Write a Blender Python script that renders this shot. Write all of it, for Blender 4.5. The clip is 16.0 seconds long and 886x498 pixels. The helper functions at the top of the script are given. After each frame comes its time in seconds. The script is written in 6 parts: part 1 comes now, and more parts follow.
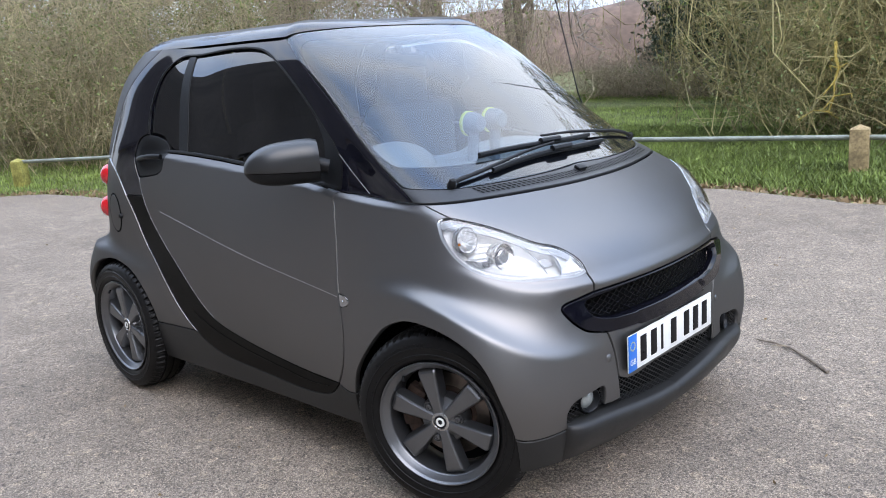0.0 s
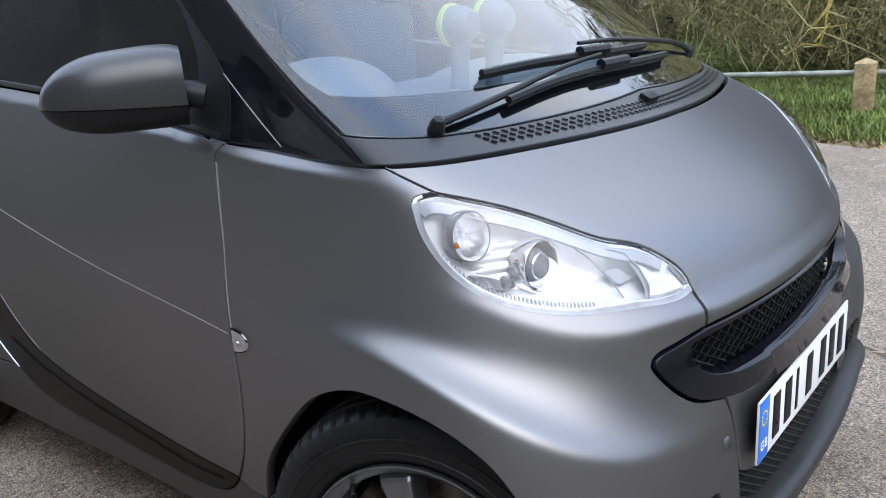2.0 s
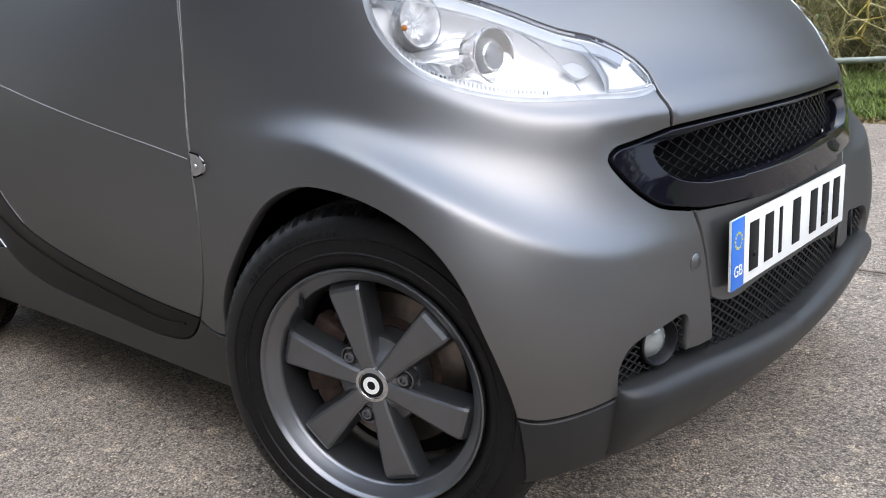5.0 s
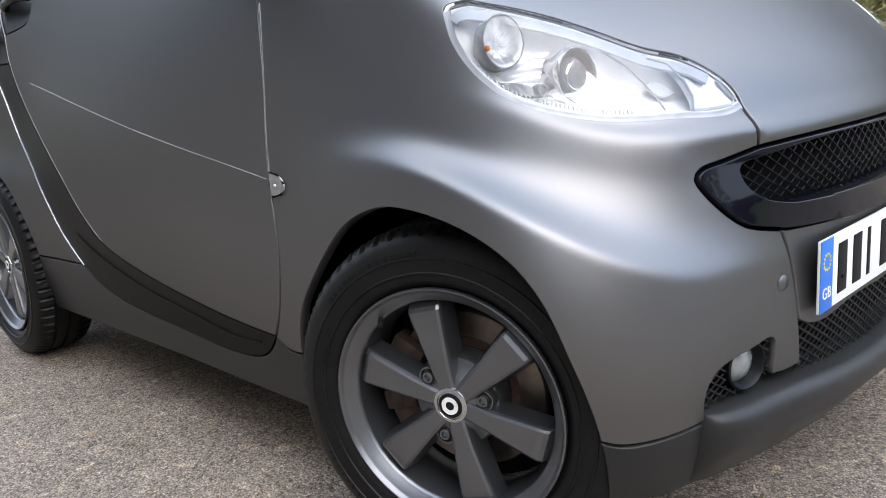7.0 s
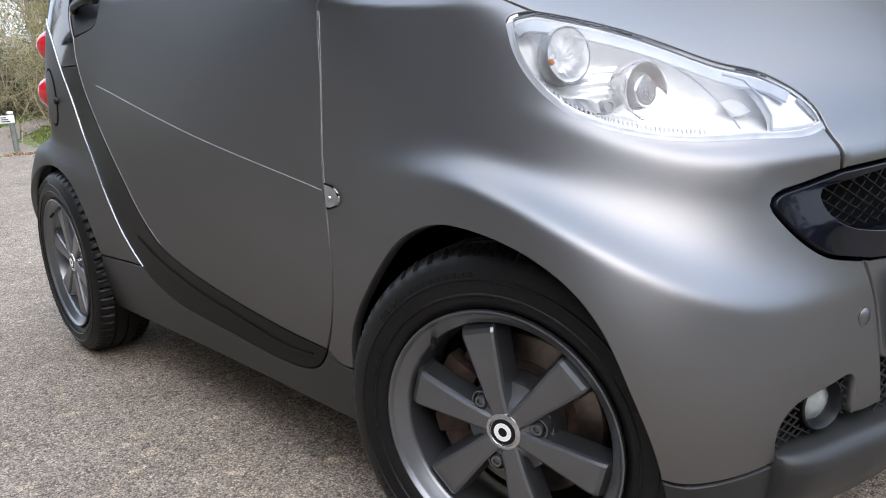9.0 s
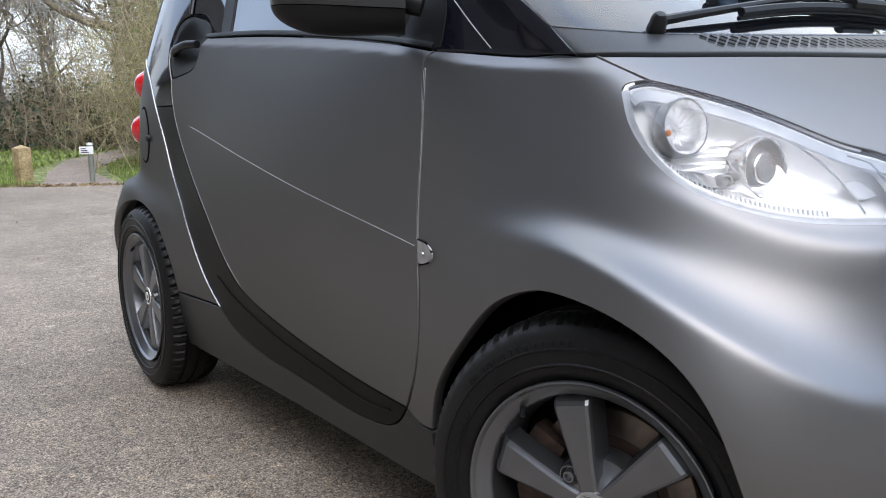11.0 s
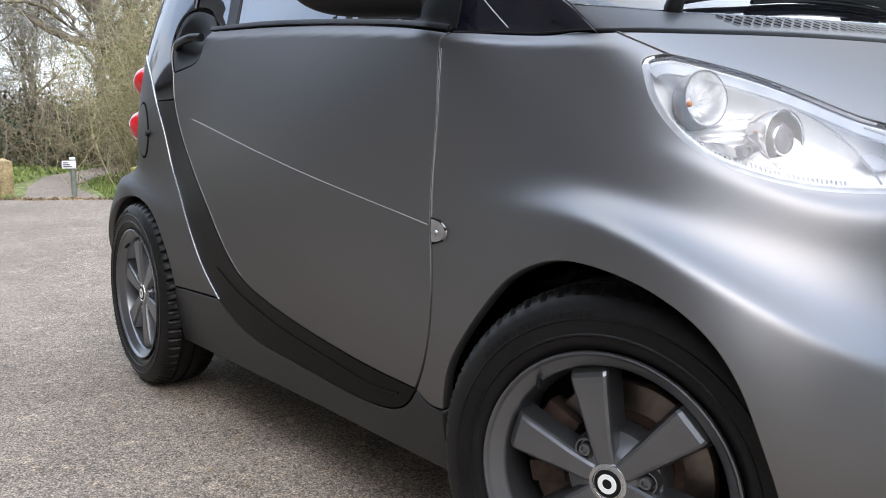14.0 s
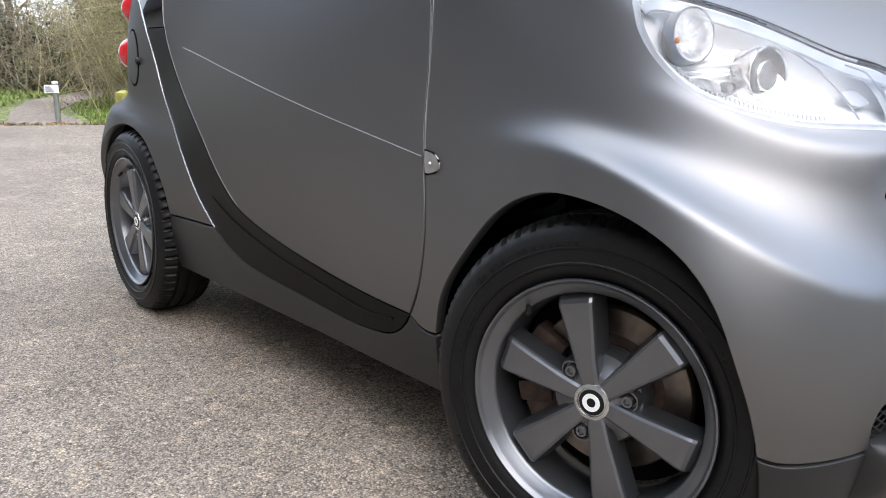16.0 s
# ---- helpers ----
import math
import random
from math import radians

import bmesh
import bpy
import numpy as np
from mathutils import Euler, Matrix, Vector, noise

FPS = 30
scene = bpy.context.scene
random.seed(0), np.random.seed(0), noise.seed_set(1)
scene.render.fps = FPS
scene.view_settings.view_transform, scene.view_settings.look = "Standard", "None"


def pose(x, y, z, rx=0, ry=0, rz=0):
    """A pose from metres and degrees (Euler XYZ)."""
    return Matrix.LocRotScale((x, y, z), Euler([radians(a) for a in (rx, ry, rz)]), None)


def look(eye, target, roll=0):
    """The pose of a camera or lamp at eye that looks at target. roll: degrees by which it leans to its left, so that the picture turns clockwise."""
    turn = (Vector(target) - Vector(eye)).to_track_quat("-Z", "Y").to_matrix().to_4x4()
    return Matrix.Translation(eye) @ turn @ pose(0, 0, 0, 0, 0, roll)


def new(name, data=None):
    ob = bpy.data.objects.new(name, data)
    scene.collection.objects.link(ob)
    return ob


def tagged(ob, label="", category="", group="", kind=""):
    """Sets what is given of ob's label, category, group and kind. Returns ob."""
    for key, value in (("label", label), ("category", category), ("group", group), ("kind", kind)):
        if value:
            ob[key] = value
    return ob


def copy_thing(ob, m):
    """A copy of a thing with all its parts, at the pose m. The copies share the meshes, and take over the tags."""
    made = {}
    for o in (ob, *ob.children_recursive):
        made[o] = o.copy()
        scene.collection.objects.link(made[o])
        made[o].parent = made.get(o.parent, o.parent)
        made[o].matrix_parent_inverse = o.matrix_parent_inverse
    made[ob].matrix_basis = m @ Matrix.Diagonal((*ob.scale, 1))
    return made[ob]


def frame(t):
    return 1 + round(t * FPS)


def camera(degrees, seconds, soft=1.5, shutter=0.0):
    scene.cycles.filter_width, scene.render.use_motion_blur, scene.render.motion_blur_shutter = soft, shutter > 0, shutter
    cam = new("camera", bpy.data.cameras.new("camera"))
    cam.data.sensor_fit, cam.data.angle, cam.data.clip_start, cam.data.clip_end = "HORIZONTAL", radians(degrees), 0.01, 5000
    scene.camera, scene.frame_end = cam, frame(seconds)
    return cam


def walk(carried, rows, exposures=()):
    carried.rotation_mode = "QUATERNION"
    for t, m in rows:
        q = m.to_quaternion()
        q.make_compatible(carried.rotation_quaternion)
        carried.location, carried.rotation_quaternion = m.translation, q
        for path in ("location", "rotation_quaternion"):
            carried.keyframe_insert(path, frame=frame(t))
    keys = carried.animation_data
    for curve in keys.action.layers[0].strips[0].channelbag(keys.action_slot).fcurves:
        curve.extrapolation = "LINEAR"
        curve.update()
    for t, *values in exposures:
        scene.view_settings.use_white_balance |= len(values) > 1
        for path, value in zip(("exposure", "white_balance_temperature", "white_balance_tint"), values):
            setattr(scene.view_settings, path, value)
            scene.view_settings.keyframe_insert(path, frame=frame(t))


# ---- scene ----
cam = camera(56.7, 16.0, 1.0)
PATH = [
    (0, (1.65, -2.316, 1.378), (0.29, -0.924, 0.918), -4.2),
    (0.5, (1.401, -2.127, 1.357), (0.071, -0.712, 0.878), -4.4),
    (1, (1.214, -1.897, 1.343), (-0.052, -0.427, 0.855), -4.1),
    (1.5, (1.019, -1.692, 1.302), (-0.241, -0.227, 0.786), -4.1),
    (2, (0.802, -1.527, 1.197), (-0.433, -0.07, 0.605), -4.1),
    (2.5, (0.739, -1.449, 1.003), (-0.486, 0.007, 0.39), -4.5),
    (3, (0.776, -1.46, 0.873), (-0.451, 0.017, 0.313), -4.7),
    (5.5, (0.932, -1.489, 0.837), (-0.417, -0.105, 0.322), -4.1),
    (6, (0.892, -1.493, 0.858), (-0.483, -0.129, 0.36), -4.6),
    (6.5, (0.874, -1.519, 0.856), (-0.526, -0.172, 0.381), -4.8),
    (7, (0.886, -1.519, 0.843), (-0.527, -0.185, 0.37), -4.6),
    (7.5, (0.904, -1.527, 0.827), (-0.535, -0.222, 0.353), -4.3),
    (8, (0.891, -1.52, 0.845), (-0.569, -0.241, 0.365), -4.5),
    (8.5, (0.874, -1.495, 0.845), (-0.607, -0.238, 0.367), -4.4),
    (9, (0.851, -1.479, 0.863), (-0.657, -0.252, 0.396), -4.1),
    (11.5, (0.759, -1.552, 0.88), (-0.855, -0.409, 0.585), -0.4),
    (12, (0.719, -1.602, 0.888), (-0.898, -0.455, 0.63), -0.2),
    (12.5, (0.69, -1.634, 0.893), (-0.923, -0.473, 0.661), 0.1),
    (13, (0.692, -1.634, 0.885), (-0.913, -0.458, 0.685), 0.6),
    (13.5, (0.721, -1.608, 0.847), (-0.872, -0.415, 0.653), 0.5),
    (14, (0.765, -1.573, 0.795), (-0.816, -0.378, 0.521), 0.1),
    (14.5, (0.818, -1.564, 0.746), (-0.738, -0.371, 0.351), 0.4),
    (15, (0.84, -1.545, 0.743), (-0.704, -0.359, 0.286), 0.3),
    (15.5, (0.837, -1.556, 0.789), (-0.704, -0.366, 0.332), 0.2),
    (16, (0.796, -1.609, 0.811), (-0.74, -0.41, 0.36), 0.3),
]
walk(cam, [(t, look(eye, target, roll)) for t, eye, target, roll in PATH],
     [(0.0, 0.60, 6600, 13), (2.5, 0.60, 6600, 12), (5.5, 0.72, 6900, 12), (9.0, 0.77, 6900, 12), (11.5, 0.51, 6900, 12), (13.5, 0.47, 6850, 12), (14.0, 0.75, 6950, 12), (14.5, 0.91, 7000, 12), (16.0, 0.91, 7000, 12)])

# ---- sky, sun ----
world = bpy.data.worlds.new("sky")
scene.world = world
world.use_nodes = True
wt = world.node_tree
for n in list(wt.nodes):
    wt.nodes.remove(n)
w_out = wt.nodes.new("ShaderNodeOutputWorld")
w_add = wt.nodes.new("ShaderNodeAddShader")
w_sky = wt.nodes.new("ShaderNodeTexSky")
w_sky.sky_type, w_sky.sun_disc = "NISHITA", False
SUN_UP, SUN_TURN = 48.0, 112.0
w_sky.sun_elevation, w_sky.sun_rotation = radians(SUN_UP), radians(SUN_TURN)
w_sky.dust_density = 3.0
w_b1 = wt.nodes.new("ShaderNodeBackground")
w_b1.inputs["Strength"].default_value = 0.06
w_b2 = wt.nodes.new("ShaderNodeBackground")
w_b2.inputs["Strength"].default_value = 0.55
w_tex = wt.nodes.new("ShaderNodeTexCoord")
w_noise = wt.nodes.new("ShaderNodeTexNoise")
w_noise.inputs["Scale"].default_value = 2.2
w_noise.inputs["Detail"].default_value = 4.0
w_ramp = wt.nodes.new("ShaderNodeValToRGB")
w_ramp.color_ramp.elements[0].position, w_ramp.color_ramp.elements[0].color = 0.36, (0.40, 0.60, 0.97, 1)
w_ramp.color_ramp.elements[1].position, w_ramp.color_ramp.elements[1].color = 0.66, (0.86, 0.94, 1.03, 1)
# an overcast sky grows brighter towards the zenith
w_sep = wt.nodes.new("ShaderNodeSeparateXYZ")
w_rise = wt.nodes.new("ShaderNodeMapRange")
w_rise.inputs["From Min"].default_value, w_rise.inputs["From Max"].default_value = 0.0, 0.9
w_rise.inputs["To Min"].default_value, w_rise.inputs["To Max"].default_value = 1.0, 2.35
wt.links.new(w_tex.outputs["Generated"], w_noise.inputs["Vector"])
wt.links.new(w_tex.outputs["Generated"], w_sep.inputs[0])
wt.links.new(w_sep.outputs["Z"], w_rise.inputs["Value"])
wt.links.new(w_rise.outputs[0], w_b2.inputs["Strength"])
wt.links.new(w_noise.outputs["Fac"], w_ramp.inputs["Fac"])
wt.links.new(w_ramp.outputs["Color"], w_b2.inputs["Color"])
wt.links.new(w_sky.outputs["Color"], w_b1.inputs["Color"])
wt.links.new(w_b1.outputs[0], w_add.inputs[0])
wt.links.new(w_b2.outputs[0], w_add.inputs[1])
wt.links.new(w_add.outputs[0], w_out.inputs["Surface"])

sun = new("sun", bpy.data.lights.new("sun", "SUN"))
sun.data.energy, sun.data.angle, sun.data.color = 0.7, radians(45), (1.0, 0.96, 0.9)
sun.matrix_world = look((0, 0, 0), (-math.sin(radians(SUN_TURN)), -math.cos(radians(SUN_TURN)), -math.tan(radians(SUN_UP))))
tagged(sun, "veiled sun behind thin spring cloud", "sun", kind="structure")
# ---- the car's skin: waterlines (x ahead of the front axle, y to the car's left), from nose to tail along its right side ----
def natural(knots, values):
    """A natural cubic spline through rows of values; returns a function of an array."""
    k, v = np.asarray(knots, float), np.asarray(values, float)
    n, h = len(k), np.diff(np.asarray(knots, float))
    a = np.zeros((n, n))
    b = np.zeros_like(v)
    a[0, 0] = a[-1, -1] = 1
    for i in range(1, n - 1):
        a[i, i - 1 : i + 2] = h[i - 1], 2 * (h[i - 1] + h[i]), h[i]
        b[i] = 6 * ((v[i + 1] - v[i]) / h[i] - (v[i] - v[i - 1]) / h[i - 1])
    m = np.linalg.solve(a, b.reshape(n, -1)).reshape(v.shape)

    def at(q):
        q = np.clip(np.asarray(q, float), k[0] - 0.05, k[-1] + 0.05)
        i = np.clip(np.searchsorted(k, q) - 1, 0, n - 2)
        g = h[i]
        p, r = (k[i + 1] - q) / g, (q - k[i]) / g
        wide = lambda w: w.reshape(w.shape + (1,) * (v.ndim - 1))  # noqa: E731
        p, r, g2 = wide(p), wide(r), wide(g * g / 6)
        return p * v[i] + r * v[i + 1] + g2 * ((p**3 - p) * m[i] + (r**3 - r) * m[i + 1])

    return at


STATIONS = [0, 0.20, 0.365, 0.50, 0.655, 0.88, 1.30, 1.76, 2.26, 2.56, 2.88, 3.17, 3.87]
WATERLINES = {
    0.17: [.365, .000, .360, -.200, .327, -.358, .282, -.476, .218, -.564, .070, -.645, -.345, -.705, -.800, -.715, -1.300, -.730, -1.600, -.732, -1.909, -.700, -2.107, -.640, -2.240, .000],
    0.25: [.392, .000, .387, -.200, .358, -.357, .316, -.481, .253, -.578, .091, -.675, -.345, -.728, -.800, -.732, -1.300, -.750, -1.600, -.757, -1.909, -.743, -2.127, -.673, -2.260, .000],
    0.33: [.400, .000, .395, -.200, .365, -.358, .324, -.486, .262, -.593, .098, -.697, -.345, -.742, -.800, -.744, -1.300, -.763, -1.600, -.771, -1.909, -.765, -2.138, -.699, -2.270, .000],
    0.43: [.398, .000, .391, -.200, .360, -.359, .318, -.489, .252, -.604, .092, -.711, -.345, -.752, -.800, -.757, -1.300, -.768, -1.600, -.783, -1.909, -.782, -2.138, -.724, -2.280, .000],
    0.53: [.392, .000, .384, -.200, .354, -.358, .306, -.487, .229, -.604, .074, -.710, -.345, -.745, -.800, -.762, -1.300, -.766, -1.600, -.779, -1.909, -.782, -2.127, -.727, -2.260, .000],
    0.63: [.398, .000, .386, -.200, .348, -.358, .291, -.483, .198, -.597, .044, -.697, -.345, -.729, -.800, -.762, -1.300, -.763, -1.600, -.764, -1.910, -.759, -2.090, -.688, -2.220, .000],
    0.73: [.388, .000, .370, -.200, .322, -.361, .257, -.482, .155, -.590, -.000, -.678, -.345, -.722, -.800, -.755, -1.300, -.757, -1.600, -.758, -1.914, -.766, -2.060, -.655, -2.170, .000],
    0.82: [.325, .000, .305, -.200, .255, -.370, .190, -.490, .095, -.595, -.060, -.668, -.360, -.714, -.800, -.742, -1.300, -.749, -1.600, -.752, -1.914, -.761, -2.040, -.640, -2.140, .000],
    0.89: [.225, .000, .205, -.200, .155, -.385, .098, -.515, .022, -.622, -.120, -.664, -.370, -.703, -.800, -.730, -1.300, -.742, -1.600, -.750, -1.914, -.751, -2.030, -.630, -2.120, .000],
    0.96: [.110, .000, .090, -.200, .035, -.400, -.024, -.535, -.095, -.630, -.200, -.658, -.385, -.688, -.800, -.712, -1.300, -.733, -1.600, -.745, -1.914, -.741, -2.020, -.620, -2.100, .000],
    1.04: [-.040, .000, -.055, -.200, -.095, -.415, -.140, -.542, -.200, -.622, -.290, -.645, -.420, -.672, -.800, -.690, -1.300, -.710, -1.600, -.725, -1.900, -.727, -2.000, -.620, -2.080, .000],
    1.15: [-.195, .000, -.210, -.200, -.250, -.400, -.295, -.525, -.345, -.600, -.410, -.630, -.520, -.648, -.820, -.665, -1.300, -.680, -1.600, -.700, -1.905, -.690, -2.060, -.560, -2.110, .000],
    1.30: [-.410, .000, -.420, -.200, -.455, -.385, -.490, -.500, -.530, -.565, -.585, -.597, -.680, -.612, -.900, -.625, -1.300, -.638, -1.600, -.648, -1.880, -.640, -2.050, -.510, -2.090, .000],
    1.42: [-.600, .000, -.605, -.200, -.625, -.370, -.650, -.475, -.680, -.540, -.720, -.570, -.800, -.582, -.980, -.592, -1.300, -.598, -1.540, -.600, -1.800, -.598, -1.980, -.460, -2.020, .000],
    1.48: [-.720, .000, -.722, -.200, -.735, -.340, -.752, -.440, -.775, -.500, -.810, -.530, -.870, -.545, -1.020, -.556, -1.300, -.560, -1.500, -.558, -1.735, -.560, -1.900, -.430, -1.940, .000],
}


def skin(lines):
    """The surface through waterlines: a function of (s, z), s the way round the car in metres."""
    levels = sorted(lines)
    knots = [-STATIONS[2], -STATIONS[1], *STATIONS]
    around = []
    for z in levels:
        v = np.reshape(lines[z], (-1, 2))
        around.append(natural(knots, np.vstack([v[2] * (1, -1), v[1] * (1, -1), v])))

    def at(s, z):
        s, z = np.broadcast_arrays(np.asarray(s, float), np.asarray(z, float))
        shape = s.shape
        s, z = s.ravel(), z.ravel()
        side = np.where(s < 0, -1.0, 1.0)
        rows = np.stack([f(np.abs(s)) for f in around])
        k, n, h = np.array(levels), len(levels), np.diff(levels)
        a = np.zeros((n, n))
        b = np.zeros_like(rows)
        a[0, 0] = a[-1, -1] = 1
        for i in range(1, n - 1):
            a[i, i - 1 : i + 2] = h[i - 1], 2 * (h[i - 1] + h[i]), h[i]
            b[i] = 6 * ((rows[i + 1] - rows[i]) / h[i] - (rows[i] - rows[i - 1]) / h[i - 1])
        m = np.linalg.solve(a, b.reshape(n, -1)).reshape(rows.shape)
        i, j = np.clip(np.searchsorted(k, z) - 1, 0, n - 2), np.arange(len(z))
        p, r, g = ((k[i + 1] - z) / h[i])[:, None], ((z - k[i]) / h[i])[:, None], (h[i] ** 2 / 6)[:, None]
        xy = p * rows[i, j] + r * rows[i + 1, j] + g * ((p**3 - p) * m[i, j] + (r**3 - r) * m[i + 1, j])
        return np.stack([xy[:, 0], xy[:, 1] * side, z], -1).reshape(shape + (3,))

    return at


def normals(face, s, z):
    """Outward unit normals of a skin."""
    e = 2e-3
    s, z = np.broadcast_arrays(np.asarray(s, float), np.asarray(z, float))
    a = face(s + e, z) - face(s - e, z)
    b = face(s, z + e) - face(s, z - e)
    n = np.cross(b, a)
    return n / np.linalg.norm(n, axis=-1, keepdims=True)


# the wheel-arch flares swell out below a soft shelf that ends at a crest: way round the car, crest, top of the shelf, swell
FLARES = [(.20, .50, .63, 0.0), (.36, .500, .636, .008), (.46, .502, .645, .024), (.518, .507, .655, .033), (.568, .518, .664, .039), (.615, .531, .672, .044), (.65, .546, .677, .047), (.704, .573, .684, .049), (.759, .599, .700, .048), (.816, .630, .715, .045), (.887, .660, .735, .039), (1.0, .683, .755, .024), (1.126, .686, .765, .009), (1.25, .690, .77, 0.0), (1.32, .690, .77, 0.0),
          (2.35, .56, .65, 0.0), (2.55, .57, .66, .006), (2.72, .600, .69, .022), (2.88, .63, .715, .026), (3.02, .64, .73, .052), (3.17, .63, .735, .072), (3.5, .63, .735, .03), (3.87, .63, .735, 0.0)]
# above the shoulder line the flanks draw in: way round, height, draw
SHOULDER = [(.62, .925, 0.0), (.72, .925, .005), (.85, .934, .012), (1.0, .942, .016), (1.15, .950, .018), (1.30, .962, .020), (1.47, .983, .020), (1.865, 1.022, .020), (2.283, 1.052, .020), (2.45, 1.062, .012), (2.62, 1.07, 0.0)]


def faired(v, weight, axis):
    """Whittaker smoothing along an axis: evens out lumps, keeps straight and evenly curved runs."""
    n = v.shape[axis]
    d = np.diff(np.eye(n), 3, axis=0)
    m = np.linalg.inv(np.eye(n) + weight * d.T @ d)
    return np.moveaxis(np.tensordot(m, np.moveaxis(v, axis, 0), 1), 0, axis)


GS, GZ = np.arange(-0.60, 3.9301, 0.015), np.arange(0.115, 1.5301, 0.00625)
plain = skin(WATERLINES)
RAW = plain(GS[:, None] + 0 * GZ[None], GZ[None] + 0 * GS[:, None])[..., :2]
SHEET = faired(faired(RAW, 2500, 0), 320000, 1)
# the flanks behind the headlamps are the evenest
EVEN = faired(faired(RAW, 25000, 0), 8000000, 1)
k = np.clip((np.abs(GS) - 0.62) / 0.35, 0, 1) * np.clip((2.6 - np.abs(GS)) / 0.4, 0, 1)
k = (k * k * (3 - 2 * k))[:, None, None] * np.clip((1.12 - GZ) / 0.1, 0, 1)[None, :, None]
SHEET = SHEET * (1 - k) + EVEN * k


def soft_rows(rows):
    """Design values along s, without corners."""
    f = np.array(rows).T
    q = np.abs(GS)
    return [faired(np.interp(q, f[0], row), 800, 0) for row in f[1:]]


def sheet_normals(v):
    a, b = np.gradient(v, GS, axis=0), np.gradient(v, GZ, axis=1)
    a, b = np.dstack([a, 0 * a[..., 0]]), np.dstack([b, 0 * b[..., 0] + 1])
    n = np.cross(b, a)
    return n / np.linalg.norm(n, axis=-1, keepdims=True)


low, high, swell = (np.array(r)[:, None] for r in soft_rows(FLARES))
k = np.clip((high - GZ[None]) / (high - low), 0, 1)
out_by = np.maximum(swell, 0) * k**2.3
for _ in range(2):
    out_by[:, 1:-1] = 0.25 * out_by[:, :-2] + 0.5 * out_by[:, 1:-1] + 0.25 * out_by[:, 2:]
# a lip under the headlamp and across the nose
LIP = [(0, .700, .013), (.2, .699, .013), (.37, .694, .011), (.47, .695, .009), (.564, .702, .008), (.644, .716, .006), (.709, .744, .002), (.76, .77, 0), (3.9, .77, 0)]
low, draw = (np.array(r)[:, None] for r in soft_rows(LIP))
k = np.clip((GZ[None] - low) / 0.020, 0, 1) * np.clip((low + 0.19 - GZ[None]) / 0.13, 0, 1)
out_by = out_by - np.maximum(draw, 0) * k
rise = np.array(soft_rows([(0, 0.0), (.30, .002), (.42, .003), (.55, .003), (.68, .003), (.76, .0015), (.84, 0.0), (3.9, 0.0)])[0])[:, None]
k = np.clip((GZ[None] - low + 0.070) / 0.068, 0, 1)
out_by = out_by + np.maximum(rise, 0) * k * k * (3 - 2 * k) * np.clip((low + 0.028 - GZ[None]) / 0.030, 0, 1)
# the bumper's corners tuck in towards the road
k = np.clip((0.46 - GZ[None]) / 0.2, 0, 0.72) ** 2 * np.clip((np.abs(GS) - 0.34) / 0.12, 0, 1)[:, None] * np.clip((0.86 - np.abs(GS)) / 0.12, 0, 1)[:, None]
out_by = out_by - 0.012 * k
# the nose turns under between the lip and the grille
k = np.clip((low - GZ[None]) / 0.03, 0, 1) * np.clip((GZ[None] - 0.60) / 0.05, 0, 1) * np.clip((0.50 - np.abs(GS)) / 0.10, 0, 1)[:, None]
out_by = out_by - 0.010 * k
for _ in range(3):
    out_by[:, 1:-1] = 0.25 * out_by[:, :-2] + 0.5 * out_by[:, 1:-1] + 0.25 * out_by[:, 2:]
mid, draw = (np.array(r)[:, None] for r in soft_rows(SHOULDER))
k = np.clip((GZ[None] - mid + 0.010) / 0.040, 0, 1)
out_by = out_by - np.maximum(draw, 0) * k**3 * (10 - 15 * k + 6 * k * k)
SHEET3 = np.dstack([SHEET, GZ[None] + 0 * GS[:, None]]) + sheet_normals(SHEET) * out_by[..., None]


def car_skin(s, z):
    """The place on the faired skin at (s, z); s below 0 is the car's left."""
    s, z = np.broadcast_arrays(np.asarray(s, float), np.asarray(z, float))
    side = np.where(s < 0, -1.0, 1.0)
    u = np.clip((np.abs(s) - GS[0]) / 0.015, 1, len(GS) - 3.001)
    w = np.clip((z - GZ[0]) / 0.00625, 1, len(GZ) - 3.001)
    i, j = u.astype(int), w.astype(int)
    fu, fw = u - i, w - j

    def weights(f):
        return [((-f + 2) * f - 1) * f / 2, ((3 * f - 5) * f * f + 2) / 2, ((-3 * f + 4) * f + 1) * f / 2, (f - 1) * f * f / 2]

    wu, ww = weights(fu), weights(fw)
    total = 0
    for a in range(4):
        row = 0
        for b in range(4):
            row = row + ww[b][..., None] * SHEET3[i + a - 1, j + b - 1]
        total = total + wu[a][..., None] * row
    # the left flank of the nose stands a little farther out and fuller
    k = np.clip(np.clip(-s, 0, None) / 0.4, 0, 1) * np.clip((1.02 - z) / 0.15, 0, 1)
    k = 0.04 * k * k * (3 - 2 * k)
    full = 0.05 * (s < 0) * np.exp(-(((np.abs(s) - 0.62) / 0.16) ** 2)) * np.clip((1.0 - z) / 0.12, 0, 1)
    return total * np.stack([np.ones_like(side), side, np.ones_like(side)], -1) + np.stack([0.6 * full, k + 0.8 * full, 0 * k], -1)

